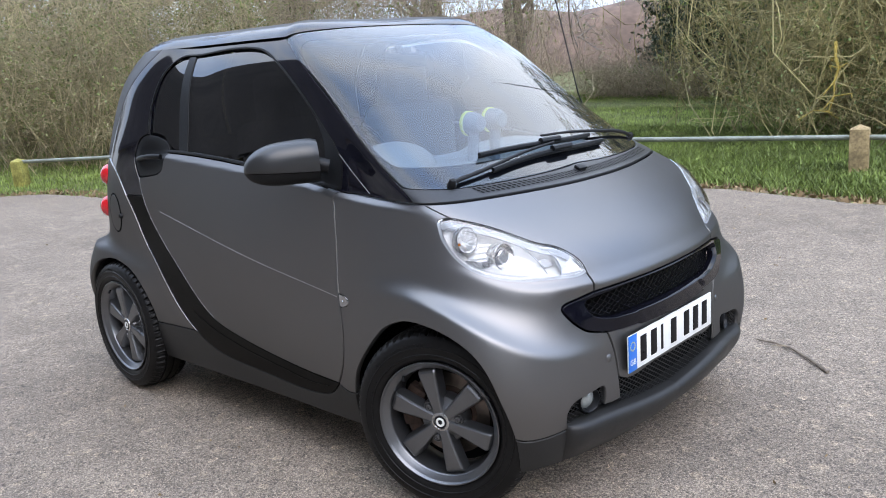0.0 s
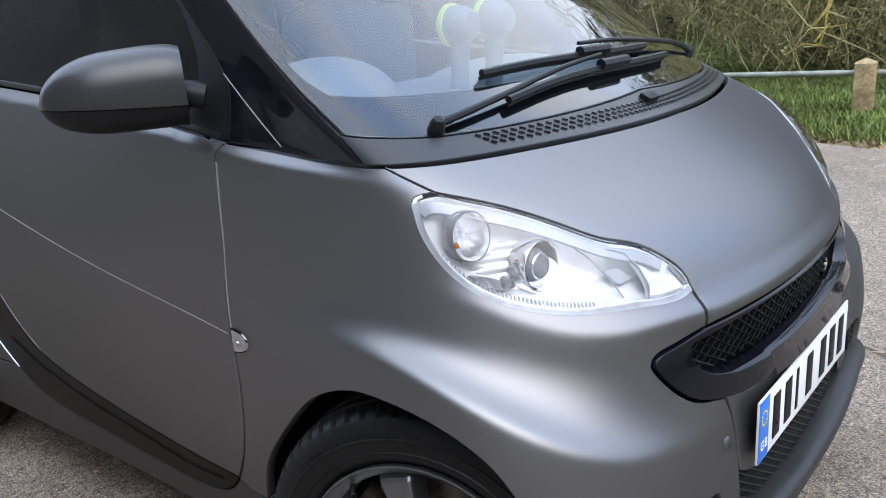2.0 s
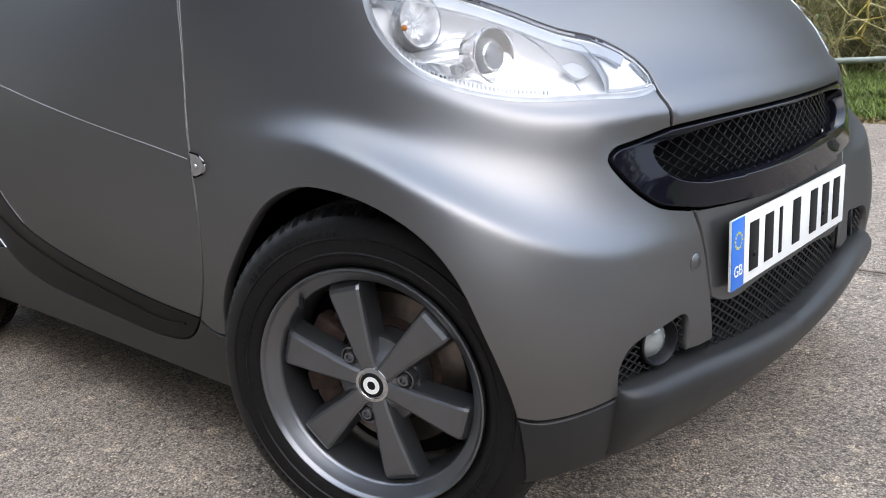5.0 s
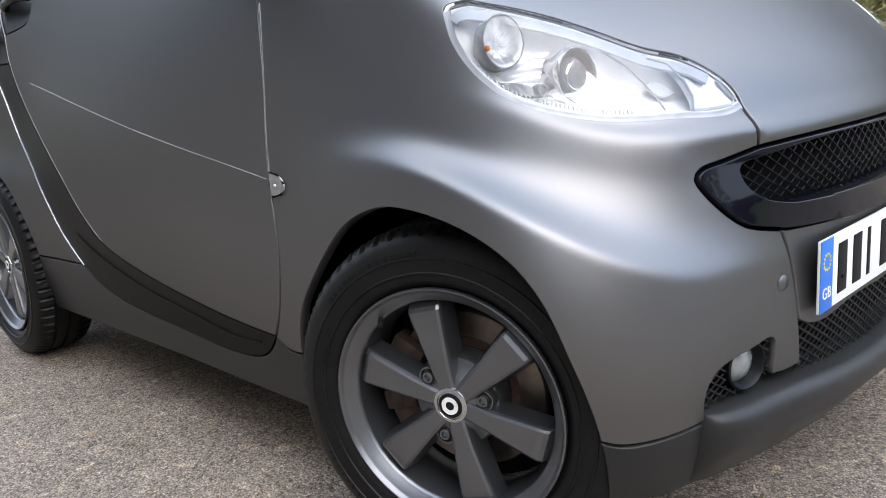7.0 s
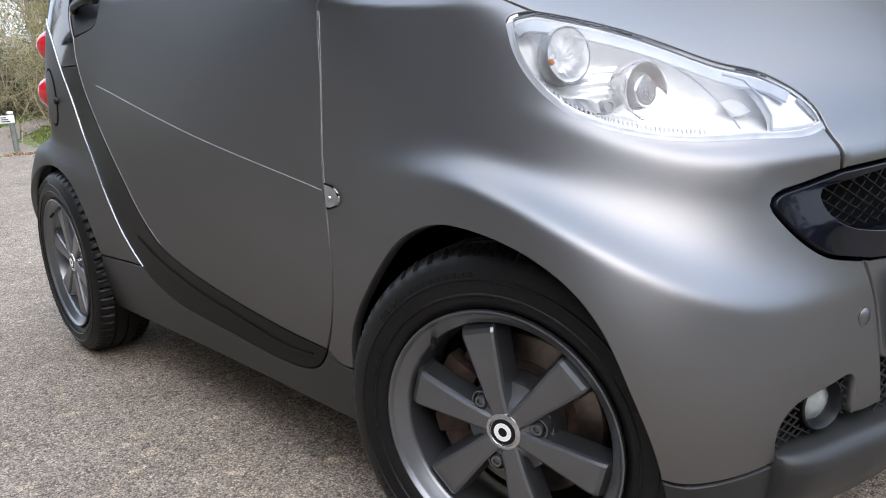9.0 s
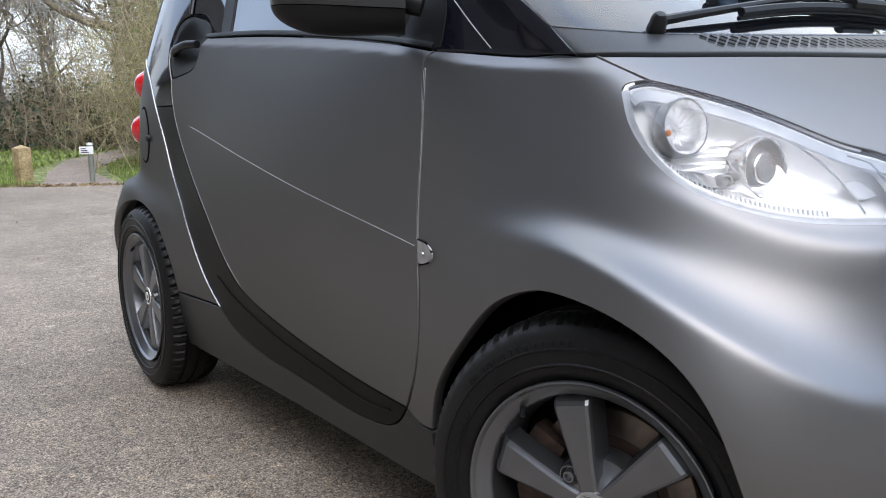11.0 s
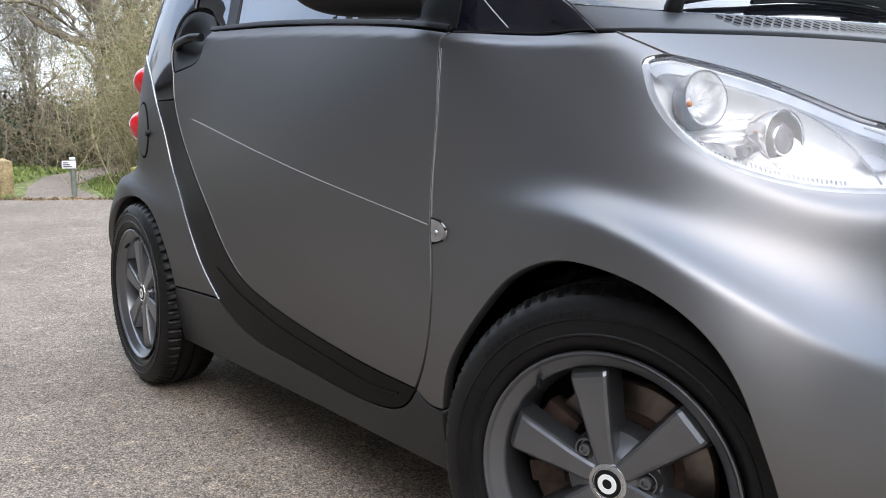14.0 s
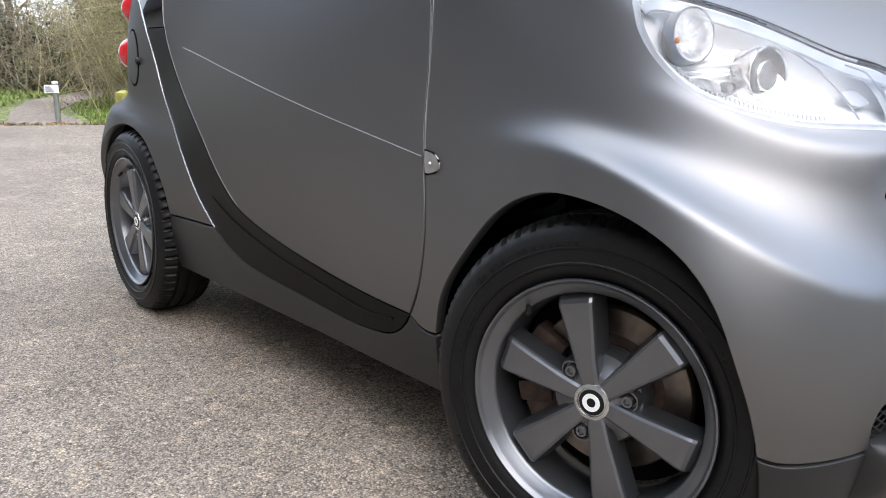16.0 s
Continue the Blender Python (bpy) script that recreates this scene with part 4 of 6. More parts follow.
for side in (1, -1):
    trough = lambda s, z: -0.006 - 0.038 * np.clip(lamp_edge(s, z) / 0.05, 0, 1) ** 0.8  # noqa: E731
    bulge = lambda s, z: 0.001 + 0.013 * np.sin(np.clip(lamp_edge(s, z) / 0.05, 0, 1) * 1.5708)  # noqa: E731
    lamp = in_car(skin_panel("headlamp", LAMP, REFLECTOR, car, "clear headlamp with chrome reflectors", side=side, gap=0.001, edge=0.001, depth=0.06, lift=trough, step=0.009, own_normals=True))
    cover = in_car(skin_panel("lamp_cover", LAMP, CLEAR, lamp, "clear plastic cover", side=side, lift=bulge, gap=0.0006, edge=0.002, depth=0.006))
    cover.visible_shadow = False
    # projector: chrome ring, dark throat, streaked glass dome
    aim = aimed(lamp_place(.147, -.524, .790, side), (0.99, -0.14 * side, 0.05))
    bm = lathe([(0.0370, -0.010), (0.0376, -0.003), (0.0388, 0.0), (0.0405, 0.0005), (0.0425, -0.002), (0.0438, -0.010), (0.0438, -0.030)], 40, "z")
    bm.transform(aim)
    bowl = in_car(part("projector", bm, CHROME, lamp, "chrome-ringed projector lens"))
    bm = lathe([(0.024, -0.020), (0.0376, -0.004)], 32, "z")
    bm.transform(aim)
    in_car(part("throat", bm, DIM, bowl, "dark blue throat ring"))
    bm = lathe([(0.0, 0.003), (0.012, 0.0015), (0.020, -0.003), (0.026, -0.009), (0.0295, -0.020)], 28, "z")
    bm.transform(aim)
    in_car(part("lens", bm, RIBBED, bowl))
    bm = lathe([(0.0195, -0.0018), (0.0195, -0.0008), (0.0212, -0.0022), (0.0212, -0.004)], 28, "z")
    bm.transform(aim)
    in_car(part("lens_ring", bm, CHROME, bowl))
    # indicator bowl of chrome petals
    p = lamp_place(.057, -.590, .844, side)
    aim = aimed(p, (0.90, -0.40 * side, 0.15), (0.86, 1.04))
    bm = bmesh.new()
    petals, rows = 20, ((0.004, -0.016), (0.013, -0.012), (0.022, -0.005), (0.030, 0.004), (0.036, 0.014))
    rings = [[bm.verts.new((r * math.cos(a), r * math.sin(a), d + (0.0035 if (i + j // 2) % 2 else -0.0015) * (j < 4))) for i, a in enumerate(2 * math.pi * (q + 0.3 * j) / petals for q in range(petals))] for j, (r, d) in enumerate(rows)]
    for a, b in zip(rings, rings[1:]):
        for i in range(petals):
            bm.faces.new((a[i], a[(i + 1) % petals], b[(i + 1) % petals], b[i]))
    bm.faces.new(rings[0])
    bm.transform(aim)
    bowl = in_car(part("indicator_bowl", bm, FACETED, lamp, "petalled chrome indicator bowl", smooth=False))
    bm = lathe([(0.0355, 0.010), (0.0362, 0.0155), (0.0378, 0.0155), (0.0385, 0.008), (0.040, -0.015)], 32, "z")
    bm.transform(aim)
    in_car(part("bowl_ring", bm, LAMP_SMOKE, bowl, "thin smoky ring"))
    bm = bmesh.new()
    bmesh.ops.create_uvsphere(bm, u_segments=10, v_segments=8, radius=0.0045, matrix=Matrix.Translation(lamp_place(.062, -.622, .838, side)))
    in_car(part("bulb", bm, AMBER, bowl, "amber bulb"))
    bm = lathe([(0.0, 0.021), (0.014, 0.0185), (0.027, 0.012), (0.0355, 0.004)], 20, "z")
    bm.transform(aim)
    in_car(part("bowl_lens", bm, CLEAR, bowl))
    # fluted chrome between bowl and projector
    flutes = outline([(.712, .832), (.690, .845), (.640, .828), (.600, .842), (.548, .846)], [(.548, .846), (.560, .815), (.585, .775), (.610, .757)], [(.610, .757), (.655, .763), (.700, .785), (.712, .832)])
    in_car(skin_panel("fluted_reflector", flutes, FLUTED, lamp, "fluted chrome reflector", side=side, gap=0.0, edge=0.001, depth=0.03, step=0.0035, own_normals=True, lift=lambda s, z: -0.034 + 0.0022 * np.sin((z + 0.10 * np.abs(s)) * 400)))
    # aiming screw in its fan-shaped pocket
    fan = outline([(.652, .772), (.690, .776), (.712, .792), (.690, .793), (.660, .788)], [(.660, .788), (.652, .772)])
    in_car(skin_panel("aimer_pocket", fan, LAMP_SMOKE, lamp, "smoky pocket round the aiming screw", side=side, gap=0.0, edge=0.0008, depth=0.008, step=0.005, lift=lambda s, z: -0.013 + 0.002 * np.sin((np.abs(s) * 0.6 + z) * 900), own_normals=True))
    p, n = on_skin(.647 * side, .780, -0.012)
    bm = lathe([(0.0, 0.002), (0.0045, 0.003), (0.006, 0.007), (0.0085, 0.007), (0.010, 0.003), (0.011, -0.012)], 16, "z")
    bm.transform(aimed(p, (0.9, -0.42 * side, 0.1)))
    in_car(part("aiming_screw", bm, LAMP_SMOKE, lamp))
    # main reflector's edge, the slot beside it and the milky marker lens at the tip
    in_car(skin_strip("reflector_edge", MAIN_EDGE, 0.0018, 0.003, LAMP_GREY, lamp, side=side, lift=-0.018))
    slot = outline([(.473, .783), (.446, .785), (.438, .768)], [(.438, .768), (.468, .765), (.473, .783)])
    in_car(skin_panel("marker_slot", slot, LAMP_GREY, lamp, "grey slot", side=side, gap=0.0, edge=0.0008, depth=0.006, step=0.006, lift=-0.022))
    marker = outline(RIDGE_LINE, [(.443, .732), (.41, .731), (.372, .735)], [(.372, .735), (.369, .755), (.376, .777), (.395, .797), (.42, .808), (.454, .810)])
    well = off_edge(marker)
    marker = in_car(skin_panel("marker_lens", marker, MARKER_WHITE, lamp, "milky marker lens", side=side, gap=0.0, edge=0.002, depth=0.012, step=0.006, lift=lambda s, z: -0.004 - 0.007 * np.clip(well(s, z) / 0.022, 0, 1), own_normals=True))
    in_car(skin_strip("marker_ridge", RIDGE_LINE, 0.003, 0.005, LAMP_GREY, marker, side=side, lift=-0.004))
    in_car(skin_strip("marker_foot", [(.443, .7345), (.41, .733), (.376, .736)], 0.006, 0.003, LAMP_GREY, marker, side=side, lift=-0.004))
    in_car(skin_strip("marker_end", [(.376, .772), (.3695, .757), (.3675, .742)], 0.007, 0.003, LAMP_SMOKE, marker, "smoky end of the lamp", side=side, lift=-0.003))
    in_car(skin_strip("lamp_rim", [(q - 0.006 * (q > .6), z + 0.004) for q, z in LAMP_LOW[1:]], 0.008, 0.004, LENS_WHITE, lamp, side=side, lift=-0.006))
    in_car(skin_strip("lamp_seal", LAMP_LOW[2:], 0.013, 0.003, LAMP_GREY, lamp, "pale lamp seal", side=side, lift=-0.0035))
    # grey shelf along the upper edge, ribs along the lower one
    shelf_line = [(.69, .882), (.66, .890), (.61, .884), (.565, .870), (.515, .846), (.478, .820), (.448, .803), (.412, .793), (.388, .775)]
    in_car(skin_strip("lamp_shelf", shelf_line, 0.021, 0.003, LAMP_GREY, lamp, "pale grey upper shelf", side=side, lift=-0.004))
    bm = bmesh.new()
    run = smooth_line(LAMP_LOW[5:11], 0.006)
    for s, z in run:
        a, n = on_skin((s - 0.008) * side, z + 0.006, -0.005)
        b, n = on_skin((s - 0.012) * side, z + 0.014, -0.008)
        tube([a, b], 0.0016, 5, bm)
    tagged(in_car(part("lamp_rib", bm, LAMP_GREY, lamp)), kind="stuff")

# scuttle panel under the windscreen
SCUTTLE_GREY = material("faded black scuttle plastic", (0.020, 0.021, 0.023), 0.36, specular=0.45, grain=0.15, grain_scale=300, stain=0.15, stain_scale=6, bump=0.08, bump_scale=900)
scuttle = in_car(skin_panel("scuttle", outline(*mirrored([(0, .990), (.18, .983), (.38, .979), (.48, .980), (.575, .986), (.685, .997)], [(.685, .997), (.70, .952)], [(.70, .952), (.657, .950)], [(.657, .950), (.55, .947), (.4, .947), (.2, .947), (0, .948)])), SCUTTLE_GREY, car, "black plastic scuttle panel", lift=0.002, gap=0.002))
bm = bmesh.new()
for row in range(3):
    for k in range(58):
        s = -0.47 + k * 0.0155 + row * 0.005
        z0 = 0.9585 + row * 0.0055
        a, n1 = on_skin(s, z0, 0.0035)
        b, n2 = on_skin(s + 0.006, z0 + 0.0035, 0.0035)
        d = (b - a)
        e = n1.cross(d).normalized() * 0.0028
        vs = [bm.verts.new(q) for q in (a - e, a + e, b + e, b - e)]
        bm.faces.new(vs)
in_car(part("intake_slot", bm, DARK, scuttle, "row of dark intake slots"))

# windscreen and roof
WS_SIDE = [(.685, .997), (.70, 1.10), (.735, 1.25), (.78, 1.385), (.80, 1.476)]
screen = in_car(skin_panel("windscreen", outline(*mirrored([(0, 1.503), (.3, 1.499), (.55, 1.490), (.80, 1.476)], back(WS_SIDE), [(.685, .997), (.575, .986), (.48, .980), (.38, .979), (.18, .983), (0, .990)])), GLASS, car, "clear windscreen reflecting pale sky", step=0.03, gap=0.001))
screen.visible_shadow = False
ss = np.linspace(-3.87, 3.87, 150)
edge_z = 1.478 + 0.027 * np.clip(1 - (ss / 0.8) ** 2, 0, 1)
ring = car_skin(ss, edge_z)
turn = 5.0 + 5.5 * np.clip(np.abs(ring[:, 1]) / 0.5, 0, 1) ** 2
for name, ks, mat, label in (("roof_frame", np.linspace(1, 0.90, 9), GLOSS, "gloss black roof frame"), ("roof", np.linspace(0.90, 0.02, 16), PAINT, "satin charcoal roof panel")):
    rings, faces = [], []
    for k in ks:
        c = np.array([-1.27, 0, 0])
        q = c + (ring - c) * (k, k, 1)
        q[:, 2] = 1.478 + (edge_z - 1.478) * k**2 + 0.056 * (1 - k**turn) - (0.004 if name == "roof" and k > 0.89 else 0)
        rings.append(q)
    for i in range(len(ks) - 1):
        for j in range(149):
            a, b = i * 150 + j, (i + 1) * 150 + j
            faces.append((a, a + 1, b + 1, b))
    roof = new(name, mesh_of(name, np.vstack(rings), faces, mat))
    roof.parent = car
    in_car(tagged(roof, label))

# ---- wheels ----
def tyre_mesh(w, r0):
    h = w / 2
    half = [(0.195, -h + 0.018), (0.203, -h + 0.006), (0.215, -h - 0.001), (0.221, -h - 0.002), (0.2225, -h - 0.0045), (0.2245, -h - 0.0045), (0.226, -h - 0.0028), (0.240, -h - 0.004), (0.2425, -h - 0.0038), (0.2435, -h - 0.0055), (0.2455, -h - 0.0052), (0.2465, -h - 0.003), (0.262, -h + 0.002), (0.272, -h + 0.010), (0.2785, -h + 0.020), (0.282, -h + 0.032)]
    half = [(r if r < 0.2225 else 0.2225 + (r - 0.2225) * (r0 - 0.2225) / 0.0615, d) for r, d in half]
    tread = []
    grooves = [-h * 0.42, 0.0, h * 0.42]
    for g in grooves:
        tread += [(r0, g - 0.0055), (r0 - 0.007, g - 0.0035), (r0 - 0.007, g + 0.0035), (r0, g + 0.0055)]
    profile = half + tread + [(r, -d) for r, d in half[::-1]]
    n, turns = len(profile), 300
    verts, faces = [], []
    for k in range(turns):
        a = 2 * math.pi * k / turns
        cut = 0.008 if k % 5 == 0 else (0.0025 if k % 5 == 3 else 0.0)
        for i, (r, d) in enumerate(profile):
            shoulder = 14 <= i <= 16 or n - 17 <= i <= n - 15
            q = r - (cut if shoulder else 0)
            verts.append((q * math.cos(a + d * 0.5), d, q * math.sin(a + d * 0.5)))
    for k in range(turns):
        for i in range(n - 1):
            a, b = k * n + i, ((k + 1) % turns) * n + i
            faces.append((a, a + 1, b + 1, b))
    me = mesh_of("tyre", verts, faces, RUBBER)
    me.set_sharp_from_angle(angle=radians(35))
    return me


def raised_bars(w):
    """Raised marks on the sidewall, too worn to read."""
    bm = bmesh.new()
    for start, count, r in ((20, 9, 0.231), (96, 14, 0.255), (150, 7, 0.231), (205, 12, 0.252), (300, 10, 0.231)):
        for k in range(count):
            a = radians(start + k * 3.3)
            m = pose(0, 0, 0, 0, -math.degrees(a), 0) @ Matrix.Translation((r, -w / 2 - 0.003, 0))
            box(-0.0038, 0.0038, -0.0012, 0.0004, -0.0034 if k % 3 else -0.0015, 0.0034, 0, bm, m)
    return bm


def spoke_bm(h):
    """A flat-faced spoke: widens outward, its tip folds down into the rim, one flank falls away steeply."""
    bm = bmesh.new()
    face = -h + 0.019
    rows = [(0.020, 0.030, 0.004), (0.040, 0.032, 0.0015), (0.070, 0.037, 0.0), (0.110, 0.047, -0.0008), (0.148, 0.0565, -0.001), (0.1575, 0.0585, 0.0), (0.1640, 0.0585, 0.0035), (0.1715, 0.056, 0.0135), (0.1760, 0.054, 0.024)]
    rings = []
    for r, w, y in rows:
        t, y = w / 2, face + y
        rings.append([bm.verts.new((r, y + d, z)) for d, z in ((0.040, -t - 0.008), (0.0075, -t - 0.0014), (0.0028, -t + 0.0008), (0.0, -t + 0.0050), (0.0, t - 0.0050), (0.0028, t - 0.0008), (0.0075, t + 0.0010), (0.040, t + 0.006))])
    for a, b in zip(rings, rings[1:]):
        for i in range(7):
            bm.faces.new((a[i], a[i + 1], b[i + 1], b[i]))
    bm.faces.new(rings[0])
    bm.faces.new(rings[-1][::-1])
    return bm


WHEEL_DATA = {}


def data_of(key, bm, mat, smooth=True):
    if key not in WHEEL_DATA:
        ob = part(key.split("/")[0], bm, mat, smooth=smooth)
        WHEEL_DATA[key] = ob.data
        bpy.data.objects.remove(ob)
    return WHEEL_DATA[key]


def make_wheel(x, y, side, w, turn, steer=0.0, r0=0.2925):
    h = w / 2
    k = "/%.3f" % w
    rim = data_of("wheel" + k, lathe([(0.190, -h + 0.024), (0.1985, -h + 0.010), (0.2005, -h + 0.003), (0.1995, -h - 0.001), (0.1970, -h - 0.002), (0.1945, -h + 0.000), (0.1930, -h + 0.004), (0.1912, -h + 0.0062), (0.1885, -h + 0.0075), (0.1805, -h + 0.0165), (0.1775, -h + 0.0185), (0.1745, -h + 0.0215), (0.1730, -h + 0.027), (0.1700, -h + 0.050), (0.166, 0.0), (0.182, h - 0.02), (0.200, h - 0.004), (0.204, h)], 128), ALLOY)
    wheel = new("wheel", rim)
    wheel.parent = car
    wheel.matrix_basis = pose(x, y, 0.2945, 0, 0, (0 if side > 0 else 180) + steer)
    wheel.matrix_parent_inverse = Matrix.Translation((0.93, 0, 0))
    tagged(wheel, "anthracite six-spoke alloy wheel")

    def sub(name, me, m=Matrix()):
        ob = new(name, me)
        ob.parent = wheel
        ob.matrix_basis = m
        return ob

    if "tyre" + k not in WHEEL_DATA:
        WHEEL_DATA["tyre" + k] = tyre_mesh(w, r0)
    tagged(sub("tyre", WHEEL_DATA["tyre" + k]), "black treaded tyre")
    tagged(sub("sidewall_marking", data_of("sidewall_marking" + k, raised_bars(w), RUBBER)), kind="stuff")
    spoke = data_of("spoke" + k, spoke_bm(h), ALLOY, False)
    for i in range(6):
        sub("spoke", spoke, pose(0, 0, 0, 0, -(turn + 60 * i), 0))
    sub("hub", data_of("hub" + k, lathe([(0.0, -h + 0.012 + 0.013), (0.034, -h + 0.012 + 0.013), (0.045, -h + 0.012 + 0.016), (0.054, -h + 0.012 + 0.026), (0.074, -h + 0.012 + 0.032), (0.078, -h + 0.012 + 0.04), (0.078, -h + 0.012 + 0.07), (0.0, -h + 0.012 + 0.07)], 48), ALLOY))
    cap = sub("hub_cap", data_of("hub_cap" + k, lathe([(0.0, -h + 0.012 + 0.0075), (0.021, -h + 0.012 + 0.0078), (0.0225, -h + 0.012 + 0.0085), (0.0235, -h + 0.012 + 0.007), (0.029, -h + 0.012 + 0.0085), (0.0305, -h + 0.012 + 0.012), (0.031, -h + 0.012 + 0.02)], 48), SILVER))
    tagged(cap, "silver-ringed hub cap")
    disc = sub("cap_centre", data_of("cap_centre" + k, lathe([(0.0, -h + 0.012 + 0.0068), (0.0205, -h + 0.012 + 0.0068), (0.0215, -h + 0.012 + 0.0085)], 36), INK))
    badge = lathe([(0.0075, -h + 0.012 + 0.0066), (0.0076, -h + 0.012 + 0.0055), (0.0145, -h + 0.012 + 0.0055), (0.0146, -h + 0.012 + 0.0066)], 30) if "badge" + k not in WHEEL_DATA else None
    sub("badge", data_of("badge" + k, badge, WHITE), pose(0, 0, 0, 0, -turn, 0))
    # valve stem in the rim's well
    sub("valve", data_of("valve" + k, tube([(0.1795, -h + 0.022, 0), (0.172, -h + 0.012, 0.0), (0.166, -h + 0.006, 0.0)], 0.0042, 8), PLASTIC), pose(0, 0, 0, 0, -(turn + 27), 0))
    for i in range(3):
        a = turn - 90 + 120 * i
        m = pose(0, 0, 0, 0, -a, 0) @ Matrix.Translation((0.057, -0.007, 0)) @ Matrix.Diagonal((1.0, 1.0, 1.0, 1.0))
        bolt = sub("wheel_bolt", data_of("wheel_bolt" + k, lathe([(0.0, -h + 0.012 + 0.022), (0.005, -h + 0.012 + 0.022), (0.0055, -h + 0.012 + 0.017), (0.0085, -h + 0.012 + 0.017), (0.0095, -h + 0.012 + 0.019), (0.0105, -h + 0.012 + 0.031), (0.0125, -h + 0.012 + 0.031), (0.0145, -h + 0.012 + 0.0215), (0.0165, -h + 0.012 + 0.0215), (0.018, -h + 0.012 + 0.025), (0.018, -h + 0.012 + 0.06)], 6 * 4), ALLOY), m)
        sub("rivet_hole", data_of("rivet_hole" + k, lathe([(0.0, -h + 0.012 + 0.032), (0.0042, -h + 0.012 + 0.031), (0.0055, -h + 0.012 + 0.028), (0.007, -h + 0.012 + 0.03), (0.0075, -h + 0.012 + 0.045)], 14), DARK), pose(0, 0, 0, 0, -(a + 60), 0) @ Matrix.Translation((0.053, 0, 0)))
    d = -h + 0.095
    sub("brake_disc", data_of("brake_disc" + k, lathe([(0.045, d - 0.028), (0.068, d - 0.026), (0.072, d - 0.02), (0.074, d), (0.088, d - 0.001), (0.089, d - 0.003), (0.134, d - 0.003), (0.136, d), (0.136, d + 0.012), (0.05, d + 0.012)], 64), RUST))
    sub("disc_face", data_of("disc_face" + k, lathe([(0.092, d - 0.0034), (0.092, d - 0.0046), (0.133, d - 0.0046), (0.133, d - 0.0034)], 64), STEEL))
    if "brake_caliper" + k not in WHEEL_DATA:
        bm = bmesh.new()
        for j, (a, rr) in enumerate(((150, .118), (164, .124), (178, .126), (192, .122), (206, .115))):
            m = pose(0, 0, 0, 0, -a, 0) @ Matrix.Translation((rr, d - 0.008, 0))
            box(-0.028, 0.034, -0.017 - 0.004 * (j % 2), 0.02, -0.018, 0.018, 0.006, bm, m)
    else:
        bm = None
    sub("brake_caliper", data_of("brake_caliper" + k, bm, RUST))
    sub("back_plate", data_of("back_plate" + k, lathe([(0.0, d + 0.02), (0.15, d + 0.02), (0.172, d + 0.03), (0.172, d + 0.04)], 40), DARK))
    return wheel


STEER = 18.0
back_set = 0.058
make_wheel(0.005 - back_set * math.sin(radians(STEER)), -0.699 + back_set * math.cos(radians(STEER)), 1, 0.155, 103, STEER)
make_wheel(-0.016, 0.643, -1, 0.155, 60, STEER)
make_wheel(-1.872, -0.718, 1, 0.175, 100, 0.0, 0.2850)
make_wheel(-1.867, 0.696, -1, 0.175, 40, 0.0, 0.2850)
for ob in [o for o in car.children if o.name.split(".")[0] == "wheel" and o.location.x < -1]:
    ob.matrix_basis = ob.matrix_basis @ Matrix.Diagonal((1.03, 1.0, 1.03, 1))

# wheel housings and floor pan
for side in (1, -1):
    for x, y0, y1, r in ((-0.02, 0.575, 0.36, 0.302), (-1.867, 0.755, 0.44, 0.318)):
        bm = lathe([(r + 0.012, -y0 * side), (r + 0.006, -y0 * side), (r, -(y0 - 0.02) * side), (r, -y1 * side), (0.05, -y1 * side)], 40, "y", start=-12, sweep=204)
        bm.transform(Matrix.Translation((x, 0, 0.294)))
        liner = part("wheel_housing", bm, DARK, car, "black plastic wheel housing")
        in_car(liner)
bm = box(-2.05, 0.28, -0.42, 0.42, 0.17, 0.33, 0.03)
box(-1.50, -0.36, -0.68, 0.68, 0.175, 0.34, 0.03, bm)
in_car(part("floor_pan", bm, DARK, car, "dark underbody"))
in_car(part("front_bulkhead", box(-0.42, 0.25, -0.34, 0.34, 0.30, 0.64, 0.03), DARK, car))
in_car(part("engine_tray", box(-2.05, -1.45, -0.42, 0.42, 0.30, 0.80, 0.03), DARK, car))

